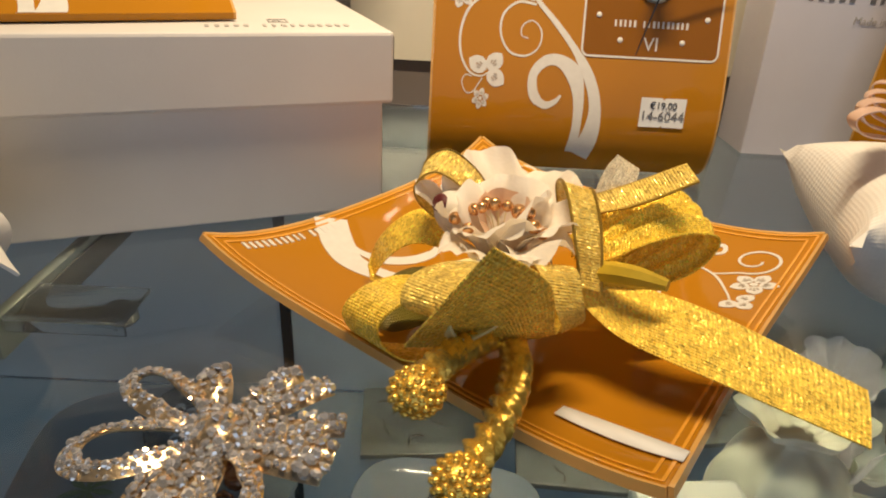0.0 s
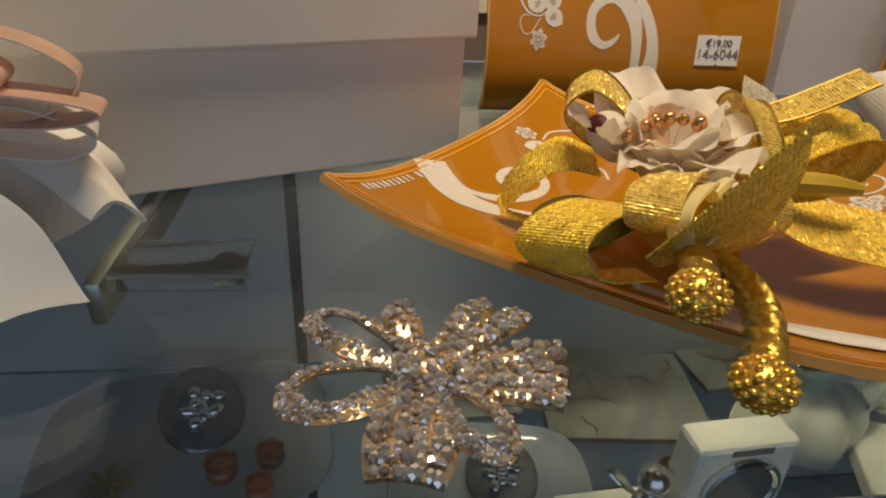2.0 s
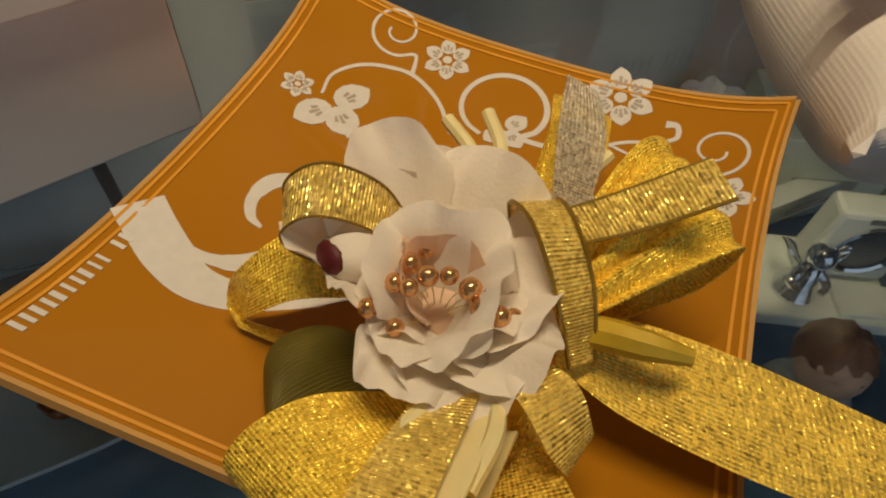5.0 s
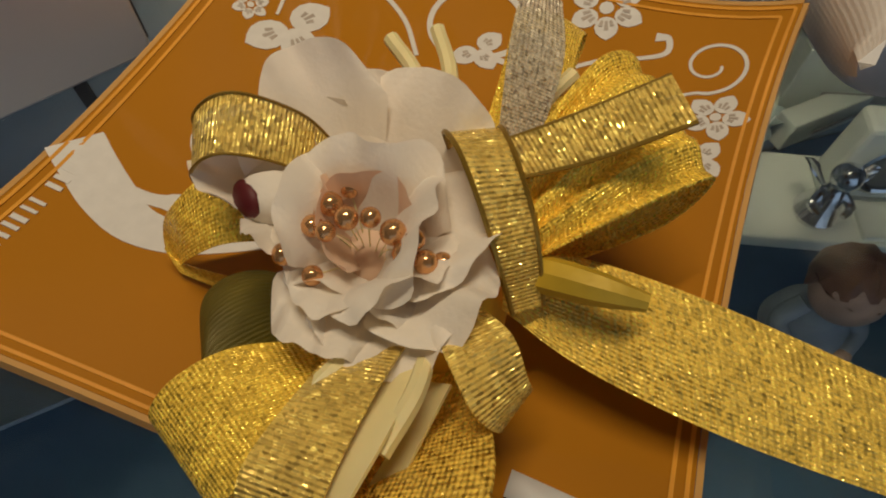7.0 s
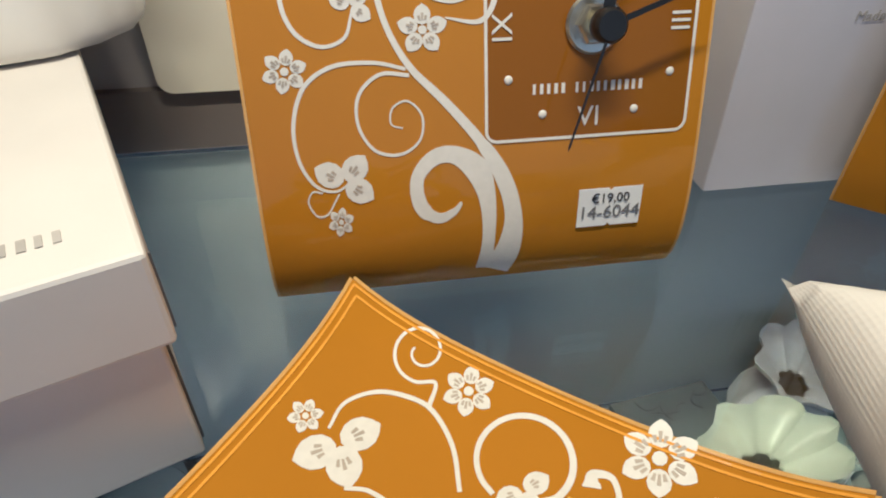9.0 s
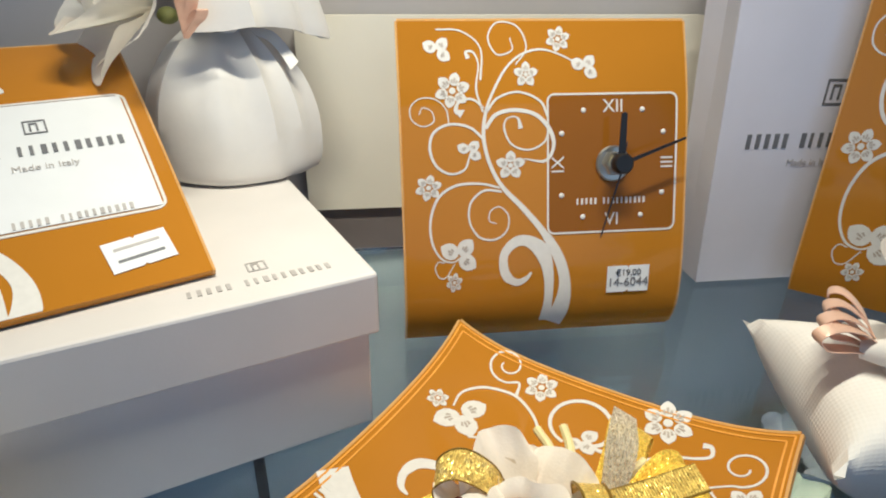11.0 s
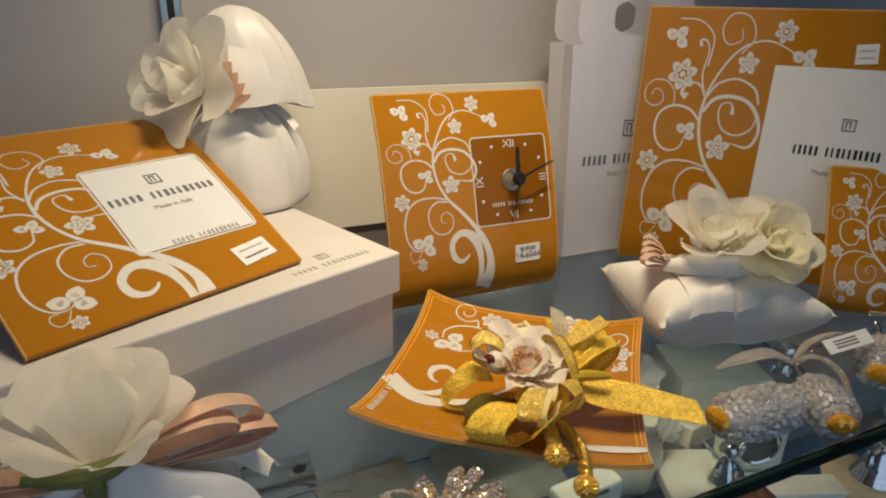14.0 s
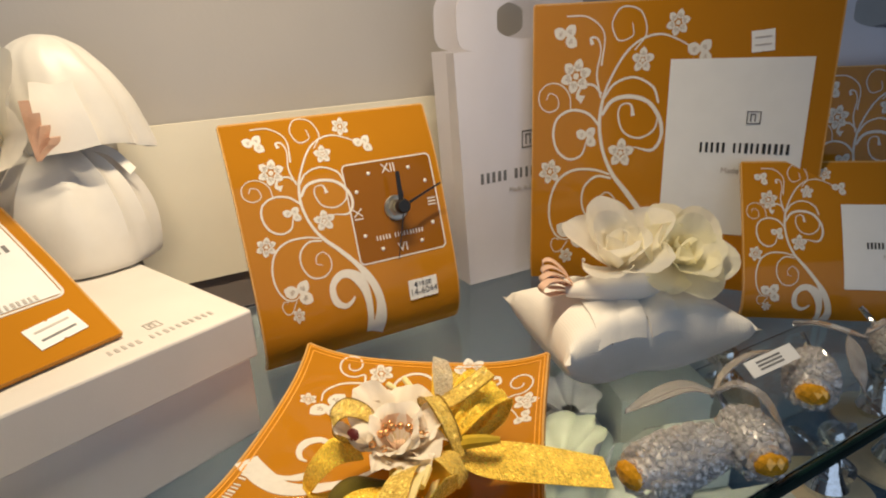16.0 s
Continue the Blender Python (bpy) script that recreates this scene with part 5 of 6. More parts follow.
# ---------------------------------------------------------------- the flower and bow on the tray
def bow_flower():
    th = empty("ribbon_corsage", pose(0.0, 0.0, 0.006), "ivory silk flower corsage with gold lame bow and cords", "corsage")
    z0 = -0.006

    def P(x, y, z):
        return (x, y, z + z0)
    # long tail over the tray's right edge
    part("ribbon_tail", ribbon_bm([P(0.048, 0.172, 0.034), P(0.064, 0.170, 0.032), P(0.085, 0.153, 0.033), P(0.116, 0.127, 0.028)],
                                  [P(0.046, 0.164, 0.030), P(0.058, 0.150, 0.025), P(0.078, 0.129, 0.027), P(0.106, 0.108, 0.026)], 0.0005, 12, 8, 0.001), GOLD_FLAT, th, "flat gold mesh ribbon tail")
    # two loops towards the right, the upper one broad and fanned
    part("ribbon_loop", ribbon_bm([P(0.046, 0.178, 0.038), P(0.062, 0.190, 0.052), P(0.077, 0.200, 0.055), P(0.0865, 0.202, 0.050), P(0.080, 0.198, 0.040), P(0.058, 0.186, 0.028)],
                                  [P(0.048, 0.168, 0.036), P(0.066, 0.168, 0.046), P(0.080, 0.169, 0.050), P(0.0895, 0.171, 0.047), P(0.082, 0.170, 0.036), P(0.058, 0.172, 0.024)], 0.0005, 10, 24, 0.002, 0.0016, 4), GOLD, th, "broad gold lame loop")
    part("ribbon_loop", ribbon_bm([P(0.046, 0.190, 0.034), P(0.062, 0.214, 0.042), P(0.074, 0.236, 0.040), P(0.078, 0.240, 0.030), P(0.060, 0.215, 0.022)],
                                  [P(0.054, 0.186, 0.032), P(0.074, 0.206, 0.040), P(0.088, 0.226, 0.036), P(0.092, 0.230, 0.028), P(0.070, 0.205, 0.020)], 0.0005, 10, 6, 0.002), GOLD, th)
    sa, sb = [P(0.048, 0.187, 0.053), P(0.062, 0.184, 0.060), P(0.078, 0.181, 0.069)], [P(0.050, 0.180, 0.051), P(0.064, 0.176, 0.057), P(0.079, 0.172, 0.067)]
    strip = part("sheer_strip", ribbon_bm(sa, sb, 0.0004, 10, 5), GOLD_SHEER, th, "stiff sheer gold ribbon end")
    for edge in (sa, sb):
        part("wire_edge", tube_bm(edge, 0.0005, 8, 5), GOLD_EDGE, strip)
    part("white_mesh_end", ribbon_bm([P(0.052, 0.190, 0.046), P(0.062, 0.212, 0.054), P(0.070, 0.226, 0.056)], [P(0.058, 0.186, 0.046), P(0.071, 0.204, 0.052), P(0.078, 0.222, 0.052)], 0.0004, 8, 4),
         weave(material("silver_white_mesh", (0.86, 0.78, 0.60), 0.35, metal=0.3, vary=0.15, alpha=0.62), 3, 4, 0.7, 0.0008, 12.0), th, "pale mesh ribbon end")
    # loop standing over the flower's right side
    lp = part("ribbon_loop", ribbon_bm([P(0.045, 0.192, 0.040), P(0.041, 0.190, 0.056), P(0.041, 0.180, 0.061), P(0.043, 0.168, 0.052), P(0.046, 0.160, 0.036)],
                                       [P(0.056, 0.192, 0.038), P(0.052, 0.190, 0.054), P(0.051, 0.180, 0.058), P(0.052, 0.169, 0.050), P(0.053, 0.161, 0.034)], 0.0004, 10, 6), GOLD_SHEER, th, "sheer gold loop with dark edges")
    part("wire_edge", tube_bm([P(0.045, 0.192, 0.0402), P(0.041, 0.190, 0.0562), P(0.041, 0.180, 0.0612), P(0.043, 0.168, 0.0522), P(0.046, 0.160, 0.0362)], 0.0005, 8, 5), GOLD_EDGE, lp)
    part("wire_edge", tube_bm([P(0.056, 0.192, 0.0382), P(0.052, 0.190, 0.0542), P(0.051, 0.180, 0.0582), P(0.052, 0.169, 0.0502), P(0.053, 0.161, 0.0342)], 0.0005, 8, 5), GOLD_EDGE, lp)
    # loops towards the back left
    la = [P(0.023, 0.202, 0.042), P(0.017, 0.203, 0.054), P(0.006, 0.204, 0.062), P(-0.002, 0.206, 0.057), P(-0.002, 0.206, 0.049), P(0.008, 0.203, 0.042), P(0.022, 0.198, 0.036)]
    lb = [P(0.019, 0.194, 0.038), P(0.013, 0.194, 0.050), P(0.002, 0.195, 0.057), P(-0.005, 0.197, 0.052), P(-0.004, 0.197, 0.045), P(0.006, 0.194, 0.038), P(0.019, 0.190, 0.032)]
    lp = part("ribbon_loop", ribbon_bm(la, lb, 0.0004, 10, 6), GOLD_SHEER, th, "sheer gold loop with dark edges")
    for edge in (la, lb):
        part("wire_edge", tube_bm([(x, y, z + 0.0002) for x, y, z in edge], 0.0003, 8, 5), GOLD_EDGE, lp)
    part("ribbon_loop", ribbon_bm([P(0.010, 0.208, 0.034), P(-0.003, 0.208, 0.038), P(-0.014, 0.208, 0.031), P(-0.021, 0.210, 0.019), P(-0.020, 0.205, 0.012), P(0.000, 0.192, 0.012)],
                                  [P(0.008, 0.192, 0.030), P(-0.005, 0.194, 0.031), P(-0.014, 0.198, 0.023), P(-0.020, 0.204, 0.011), P(-0.019, 0.202, 0.0095), P(-0.002, 0.188, 0.010)], 0.0004, 10, 6), GOLD, th)
    # front bow: rolled left loop, broad front loop and a small one beside it
    part("ribbon_loop", ribbon_bm([P(0.012, 0.168, 0.028), P(-0.006, 0.170, 0.032), P(-0.020, 0.168, 0.028), P(-0.026, 0.164, 0.020), P(-0.016, 0.160, 0.013), P(0.010, 0.158, 0.014)],
                                  [P(0.016, 0.150, 0.036), P(0.004, 0.145, 0.040), P(-0.007, 0.143, 0.038), P(-0.013, 0.141, 0.030), P(-0.006, 0.142, 0.020), P(0.012, 0.148, 0.016)], 0.0005, 10, 8), GOLD, th, "rolled gold lame loop")
    part("ribbon_loop", ribbon_bm([P(0.018, 0.165, 0.038), P(0.008, 0.155, 0.046), P(-0.004, 0.144, 0.047), P(-0.006, 0.139, 0.040), P(0.006, 0.150, 0.030)],
                                  [P(0.028, 0.161, 0.040), P(0.018, 0.149, 0.049), P(0.007, 0.136, 0.048), P(0.005, 0.132, 0.041), P(0.016, 0.146, 0.030)], 0.0005, 10, 6), GOLD_SHEER, th, "narrow sheer gold loop")
    part("front_tail", ribbon_bm([P(0.024, 0.162, 0.024), P(0.014, 0.150, 0.021), P(0.004, 0.139, 0.028), P(-0.005, 0.126, 0.037)],
                                 [P(0.044, 0.162, 0.026), P(0.038, 0.149, 0.027), P(0.030, 0.130, 0.054), P(0.013, 0.110, 0.074)], 0.0005, 12, 8), GOLD_FLAT, th, "slanting cut gold mesh ribbon end")
    part("cream_loop", ribbon_bm([P(0.027, 0.160, 0.038), P(0.014, 0.146, 0.046), P(0.003, 0.135, 0.042), P(0.008, 0.134, 0.034), P(0.028, 0.152, 0.034)],
                                 [P(0.031, 0.158, 0.040), P(0.018, 0.142, 0.049), P(0.006, 0.130, 0.046), P(0.011, 0.130, 0.036), P(0.031, 0.150, 0.036)], 0.0007, 10, 4), STEM_CREAM, th, "cream satin loop")
    part("ribbon_loop", ribbon_bm([P(0.030, 0.162, 0.042), P(0.030, 0.150, 0.048), P(0.032, 0.141, 0.046), P(0.037, 0.140, 0.036), P(0.040, 0.150, 0.026)],
                                  [P(0.038, 0.163, 0.042), P(0.042, 0.153, 0.046), P(0.043, 0.146, 0.042), P(0.045, 0.146, 0.034), P(0.045, 0.154, 0.026)], 0.0004, 10, 5), GOLD_SHEER, th)
    # satin leaf, yellow leaf stalk
    part("satin_leaf", ribbon_bm([P(0.016, 0.178, 0.022), P(0.000, 0.190, 0.024), P(-0.014, 0.190, 0.018), P(-0.018, 0.174, 0.010)], [P(0.014, 0.172, 0.020), P(0.002, 0.168, 0.016), P(-0.010, 0.166, 0.013), P(-0.0175, 0.1735, 0.010)], 0.0006, 10, 8, 0.004), OLIVE, th, "olive green satin leaf")
    part("paper_leaf", tube_bm([P(0.046, 0.170, 0.034), P(0.053, 0.166, 0.038), P(0.061, 0.159, 0.041), P(0.069, 0.153, 0.042)], [0.002, 0.0036, 0.0034, 0.0018], 8, 8), YELLOW_LEAF, th, "yellow gilt paper stalk")
    # cream cords
    for pts in (((0.024, 0.164, 0.036), (0.014, 0.157, 0.044), (0.004, 0.150, 0.045)), ((0.030, 0.160, 0.038), (0.024, 0.148, 0.046), (0.016, 0.140, 0.046)),
                ((0.040, 0.196, 0.036), (0.043, 0.214, 0.044), (0.040, 0.228, 0.046)), ((0.044, 0.196, 0.036), (0.050, 0.214, 0.044), (0.051, 0.228, 0.046)), ((0.052, 0.190, 0.034), (0.068, 0.204, 0.040), (0.078, 0.210, 0.042))):
        part("cream_cord", tube_bm([P(*p) for p in pts], [0.0014, 0.0018, 0.0018], 8, 8), STEM_CREAM, th, "cream satin cord")
    # the flower: tall petals behind, a waved cup round the pearls, loose petals in front
    c = Vector(P(0.026, 0.188, 0.031))
    c2 = Vector(P(0.023, 0.179, 0.033))
    for k, (yaw, el, ln, wd, cup, ru) in enumerate(((44, 34, 0.036, 0.028, 0.24, 0.0013), (18, 38, 0.041, 0.028, 0.22, 0.0013), (-10, 34, 0.034, 0.026, 0.22, 0.0012),
                                                    (-56, 38, 0.036, 0.036, 0.20, 0.0015), (-92, 30, 0.030, 0.032, 0.20, 0.0013), (84, 20, 0.024, 0.026, 0.25, 0.0010))):
        petal_at(th, c, yaw, el, ln, wd, PETAL, cup, 0.35, ru, 0.0, 100 + k, label="ruffled ivory silk petal")
    # cup: its back wall high, its front wall standing before the pearls and bent over outwards
    for k, (yaw, el, ln, wd, ru) in enumerate(((30, 56, 0.028, 0.034, 0.0016), (-30, 58, 0.029, 0.034, 0.0016), (100, 40, 0.022, 0.028, 0.0013), (152, 38, 0.024, 0.030, 0.0015), (198, 46, 0.027, 0.032, 0.0015), (246, 58, 0.029, 0.032, 0.0015))):
        petal_at(th, c2 + Vector((0.0, -0.002 if 120 < yaw < 300 else 0.0, 0.0)), yaw, el, ln, wd, PETAL, 0.24, 0.7, ru, 0.0, 120 + k, label="ruffled ivory silk petal")
    for k, (yaw, el, ln, wd) in enumerate(((138, 22, 0.027, 0.028), (176, 20, 0.029, 0.030), (212, 28, 0.030, 0.030), (250, 40, 0.030, 0.030))):
        petal_at(th, c2 + Vector((0.001, -0.002, 0.0)), yaw, el, ln, wd, PETAL, 0.22, 0.8, 0.0015, 0.0, 160 + k, label="ruffled ivory silk petal")
    for k, (yaw, el) in enumerate(((5, 62), (-62, 58), (70, 54))):
        petal_at(th, c2 + Vector((0.001, 0.001, 0.002)), yaw, el, 0.021, 0.024, PETAL_BLUSH, 0.28, 0.1, 0.0009, 0.0, 150 + k, "inner_petal", "blush inner petal")
    part("flower_cup", ball_bm(0.008, Matrix.Translation(c2 + Vector((0.001, 0.002, 0.004))) @ Matrix.Diagonal((1.1, 1, 0.7, 1)), 14, 10), PETAL_BLUSH, th)
    for x, y, z, r in ((0.018, 0.183, 0.052, 0.0023), (0.022, 0.186, 0.051, 0.0018), (0.014, 0.180, 0.051, 0.0021), (0.020, 0.178, 0.054, 0.0022), (0.024, 0.177, 0.054, 0.0019), (0.027, 0.173, 0.054, 0.0024), (0.028, 0.169, 0.053, 0.0023),
                       (0.031, 0.167, 0.052, 0.0022), (0.034, 0.167, 0.050, 0.0021), (0.030, 0.170, 0.055, 0.0018), (0.008, 0.177, 0.049, 0.0021), (0.016, 0.177, 0.053, 0.0019), (0.012, 0.172, 0.048, 0.0019)):
        part("pearl", ball_bm(r, None, 14, 10), PEARL, th, "copper coloured pearl bead", pose(*P(x, y, z)))
        part("stamen_wire", tube_bm([P(x, y, z), (P(x, y, z)[0] * 0.5 + c2.x * 0.5, P(x, y, z)[1] * 0.5 + c2.y * 0.5, P(x, y, z)[2] - 0.006), tuple(c2)], 0.00015, 4, 4), STEM_CREAM, th)
    # closed bud with a dark tip
    bm = ball_bm(1.0, None, 16, 12)
    for v in bm.verts:
        k = 1 + 0.10 * math.sin(4 * math.atan2(v.co.y, v.co.x))
        v.co = (v.co.x * 0.0075 * k, v.co.y * 0.0075 * k, v.co.z * 0.010)
    d = Vector((-0.75, -0.30, 0.55)).to_track_quat("Z", "Y").to_matrix().to_4x4()
    bud = part("bud", bm, PETAL, th, "closed ivory bud", Matrix.Translation(P(0.010, 0.194, 0.043)) @ d)
    part("bud_tip", ball_bm(0.0042, Matrix.Diagonal((1, 0.8, 0.45, 1)), 12, 8), BUD_RED, bud, "dark red bud tip", pose(0, 0, 0.0086))
    for k in range(4):
        petal_at(th, Vector(P(0.010, 0.193, 0.038)), 90 * k + 70, 30, 0.020, 0.013, PETAL, 0.3, 0.2, 0.0008, 0.5, 170 + k)
    part("bow_core", ball_bm(0.014, Matrix.Diagonal((1.3, 1.1, 0.85, 1)), 20, 12), GOLD, th, m=pose(*P(0.032, 0.172, 0.024)))
    # twisted gold cords with foil ends
    for pts, r in ((((0.026, 0.150, 0.022), (0.025, 0.132, 0.026), (0.019, 0.112, 0.028), (0.009, 0.094, 0.026)), 0.0036), (((0.020, 0.150, 0.024), (0.012, 0.134, 0.032), (0.004, 0.118, 0.038), (-0.001, 0.108, 0.038)), 0.0034)):
        cord = part("twisted_cord", tube_bm([P(*p) for p in pts], r, 30, 16, (3, 4)), GOLD_BEAD, th, "twisted gold cord")
        e, rr = Vector(P(*pts[-1])), 0.0052
        bm = ball_bm(rr, None, 14, 10)
        for k in range(90):
            zc = 1 - 2 * (k + 0.5) / 90
            a = k * 2.39996
            h = math.sqrt(1 - zc * zc)
            bmesh.ops.create_icosphere(bm, subdivisions=1, radius=0.00095, matrix=Matrix.Translation((rr * h * math.cos(a), rr * h * math.sin(a), rr * zc)))
        tagged(part("foil_end", bm, GOLD_BEAD, cord, "beaded gold ball end", Matrix.Translation(e) @ Matrix.Diagonal((1.15, 1.15, 0.95, 1))), kind="stuff")
    return th


bow_flower()


# ---------------------------------------------------------------- rhinestone brooch
def gem_mesh(name, mat):
    bm = lathe_bm([(0.35, -0.2), (0.98, 0.25), (1.0, 0.38), (0.55, 0.78)], 7)
    return to_mesh(name, bm, mat, False)


def brooch():
    th = empty("rhinestone_brooch", pose(-0.0545, 0.1245, 0.0005, 0, 0, -4) @ Matrix.Diagonal((0.88, 0.90, 0.80, 1)), "rose gold bow brooch set with clear rhinestones", "brooch")
    gem = gem_mesh("rhinestone", STONE)
    rnd = random.Random(11)
    # lobes: root, tip, width, open or filled, height of the tip
    lobes = [((-0.005, 0.001), (-0.036, -0.015), 0.021, True, 0.008), ((-0.005, 0.006), (-0.034, 0.019), 0.016, True, 0.011), ((-0.002, -0.004), (-0.006, -0.037), 0.024, False, 0.006),
             ((0.004, -0.004), (0.017, -0.029), 0.015, True, 0.006), ((0.008, 0.000), (0.038, -0.003), 0.011, False, 0.008), ((0.008, 0.004), (0.039, 0.006), 0.009, False, 0.010),
             ((0.006, -0.003), (0.036, -0.011), 0.009, False, 0.006), ((0.002, 0.010), (0.018, 0.028), 0.010, False, 0.012), ((0.006, 0.008), (0.030, 0.024), 0.010, False, 0.010), ((-0.004, 0.008), (-0.010, 0.026), 0.012, False, 0.011)]

    def stone(par, x, y, z, r, n=(0, 0, 1)):
        ob = new("rhinestone", gem)
        ob.parent = par
        q = (Vector(n) + Vector((rnd.uniform(-0.8, 0.8), rnd.uniform(-0.8, 0.8), 0))).to_track_quat("Z", "Y").to_matrix().to_4x4()
        jit = [rnd.uniform(-0.0007, 0.0007) for _ in range(3)]
        ob.matrix_basis = Matrix.Translation((x + jit[0], y + jit[1], z + jit[2] * 0.6)) @ q @ Matrix.Diagonal((r * 1.1, r * 1.1, r * 1.1, 1))
    for (rx, ry), (tx, ty), w, is_open, hz in lobes:
        d = np.array((tx - rx, ty - ry))
        ln = float(np.linalg.norm(d))
        d = d / ln
        s = np.array((-d[1], d[0]))
        if is_open:
            pts = []
            for k in range(13):
                a = 2 * math.pi * k / 12 - math.pi
                u = 0.5 + 0.5 * math.cos(a)
                p = np.array((rx, ry)) + d * ln * u + s * (w / 2) * math.sin(a) * (0.55 + 0.45 * u)
                pts.append((p[0], p[1], 0.003 + hz * 0.6 * u + 0.002 * abs(math.sin(a))))
            q = np.array((rx, ry)) + d * ln * 0.5
            inner, outer = [], []
            for p in pts:
                v = np.array(p[:2]) - q
                v = v / (np.linalg.norm(v) + 1e-9)
                inner.append((p[0] - v[0] * 0.0026, p[1] - v[1] * 0.0026, p[2] + 0.0016))
                outer.append((p[0] + v[0] * 0.0026, p[1] + v[1] * 0.0026, p[2] - 0.0012))
            band = part("bow_loop", ribbon_bm(inner, outer, 0.0014, 5, 3), ROSE_GOLD, th, "open rose gold loop")
            part("gold_rim", tube_bm(inner, 0.0007, 5, 6), ROSE_GOLD, band)
            la, lb = spline(inner, 3), spline(outer, 3)
            for k in range(len(la) - 1):
                for f in (0.12, 0.5, 0.88):
                    p = la[k] + (lb[k] - la[k]) * f
                    v = lb[k][:2] - la[k][:2]
                    v = v / (np.linalg.norm(v) + 1e-9)
                    stone(band, p[0], p[1], p[2] + 0.0012, rnd.uniform(0.0009, 0.0014), (v[0] * 0.5, v[1] * 0.5, 1))
        else:
            rows = []
            for i in range(9):
                u = i / 8
                ww = w * (0.35 + 0.65 * math.sin(math.pi * (0.15 + 0.62 * u)))
                rows.append([np.array((rx + d[0] * ln * u + s[0] * ww * v / 2, ry + d[1] * ln * u + s[1] * ww * v / 2, 0.0025 + hz * 0.62 * math.sin(1.9 * u) + 0.0024 * (1 - v * v))) for v in (-1, -0.6, -0.2, 0.2, 0.6, 1)])
            lobe = part("bow_lobe", grid_bm(rows, 0.0018), ROSE_GOLD, th, "rose gold lobe")
            nu, nv = max(5, int(ln / 0.0031)), max(2, int(w / 0.0033))
            for i in range(nu):
                u = (i + 0.6) / nu
                ww = w * (0.35 + 0.65 * math.sin(math.pi * (0.15 + 0.62 * u)))
                for j in range(nv):
                    v = (2 * (j + 0.5) / nv - 1) * 0.86
                    stone(lobe, rx + d[0] * ln * u + s[0] * ww * v / 2, ry + d[1] * ln * u + s[1] * ww * v / 2, 0.0030 + hz * 0.62 * math.sin(1.9 * u) + 0.0024 * (1 - v * v), rnd.uniform(0.0010, 0.0022), (s[0] * v * 0.5, s[1] * v * 0.5, 1))
    hub = part("centre_dome", ball_bm(0.0085, Matrix.Diagonal((1, 1, 0.6, 1)), 16, 10), ROSE_GOLD, th, m=pose(0, 0.002, 0.007))
    for ring, rr, zz, r in ((1, 0.0, 0.0050, 0.0023), (6, 0.0040, 0.0042, 0.0018), (11, 0.0072, 0.0026, 0.0018), (14, 0.0090, 0.0004, 0.0017)):
        for k in range(ring):
            a = 2 * math.pi * k / ring + ring
            stone(hub, rr * math.cos(a), rr * math.sin(a), zz, r, (0.5 * math.cos(a) * (ring > 1), 0.5 * math.sin(a) * (ring > 1), 1))
    return th


brooch()


# ---------------------------------------------------------------- crystal fruits
def crystal_fruit(base, heading, length, radius, seed, label, tip=True, twig=True):
    th = empty("crystal_fruit", pose(*base, 0, 0, heading), label, "crystal ornament", "crystal ornaments")
    rnd = random.Random(seed)
    part("core", ball_bm(1.0, Matrix.Translation((0, 0, radius)) @ Matrix.Diagonal((length * 0.45, radius * 0.82, radius * 0.82, 1)), 20, 12),
         material("crystal_core", (0.90, 0.89, 0.90), 0.25, metal=0.1, vary=0.25, scale=420, bump=0.8, bump_scale=350), th)
    bm = bmesh.new()
    rows = max(7, int(length / 0.0052))
    for i in range(rows):
        u = 2 * (i + 0.5) / rows - 1
        rr = radius * (1 - abs(u) ** 3.0) ** 0.45 * (1.0 - 0.10 * u)
        if tip and u < -0.93:
            continue
        n = max(5, int(2 * math.pi * rr / 0.0056))
        for k in range(n):
            a = 2 * math.pi * (k + 0.5 * (i % 2) + rnd.uniform(-0.15, 0.15)) / n
            z = rr * math.sin(a)
            if z < -radius * 0.86:
                continue
            sz = rnd.uniform(0.0022, 0.0038)
            m = Matrix.Translation((length / 2 * u * 0.92, rr * 0.93 * math.cos(a), z * 0.93 + radius)) @ Matrix.Rotation(a - math.pi / 2, 4, "X") @ Euler((rnd.uniform(-0.5, 0.5), rnd.uniform(-0.5, 0.5), rnd.uniform(0, 3))).to_matrix().to_4x4() @ Matrix.Diagonal((1.1, 0.9, 0.75, 1))
            bmesh.ops.create_icosphere(bm, subdivisions=1, radius=sz, matrix=m)
    tagged(part("crystal_bead_crust", bm, material("crystal_bead", (0.98, 0.97, 0.97), 0.01, metal=0.1, vary=0.05, scale=600, trans=0.8, ior=1.6), th, "crust of small clear cut facets", smooth=False), kind="stuff")
    if tip:
        bm = bmesh.new()
        bmesh.ops.create_icosphere(bm, subdivisions=2, radius=1)
        bm.transform(Matrix.Translation((-length * 0.46, 0, radius * 1.12)) @ Matrix.Diagonal((0.0050, radius * 0.60, radius * 0.46, 1)))
        part("amber_tip", bm, AMBER_STONE, th, "amber faceted tip", smooth=False)
    if twig:
        x = length * 0.5
        part("twig", tube_bm([(x - 0.004, 0, radius), (x + 0.006, 0.002, radius + 0.006), (x + 0.012, 0.006, radius + 0.012)], [0.0030, 0.0022, 0.0018], 6, 8), SILVER, th, "silver twig")
    return th


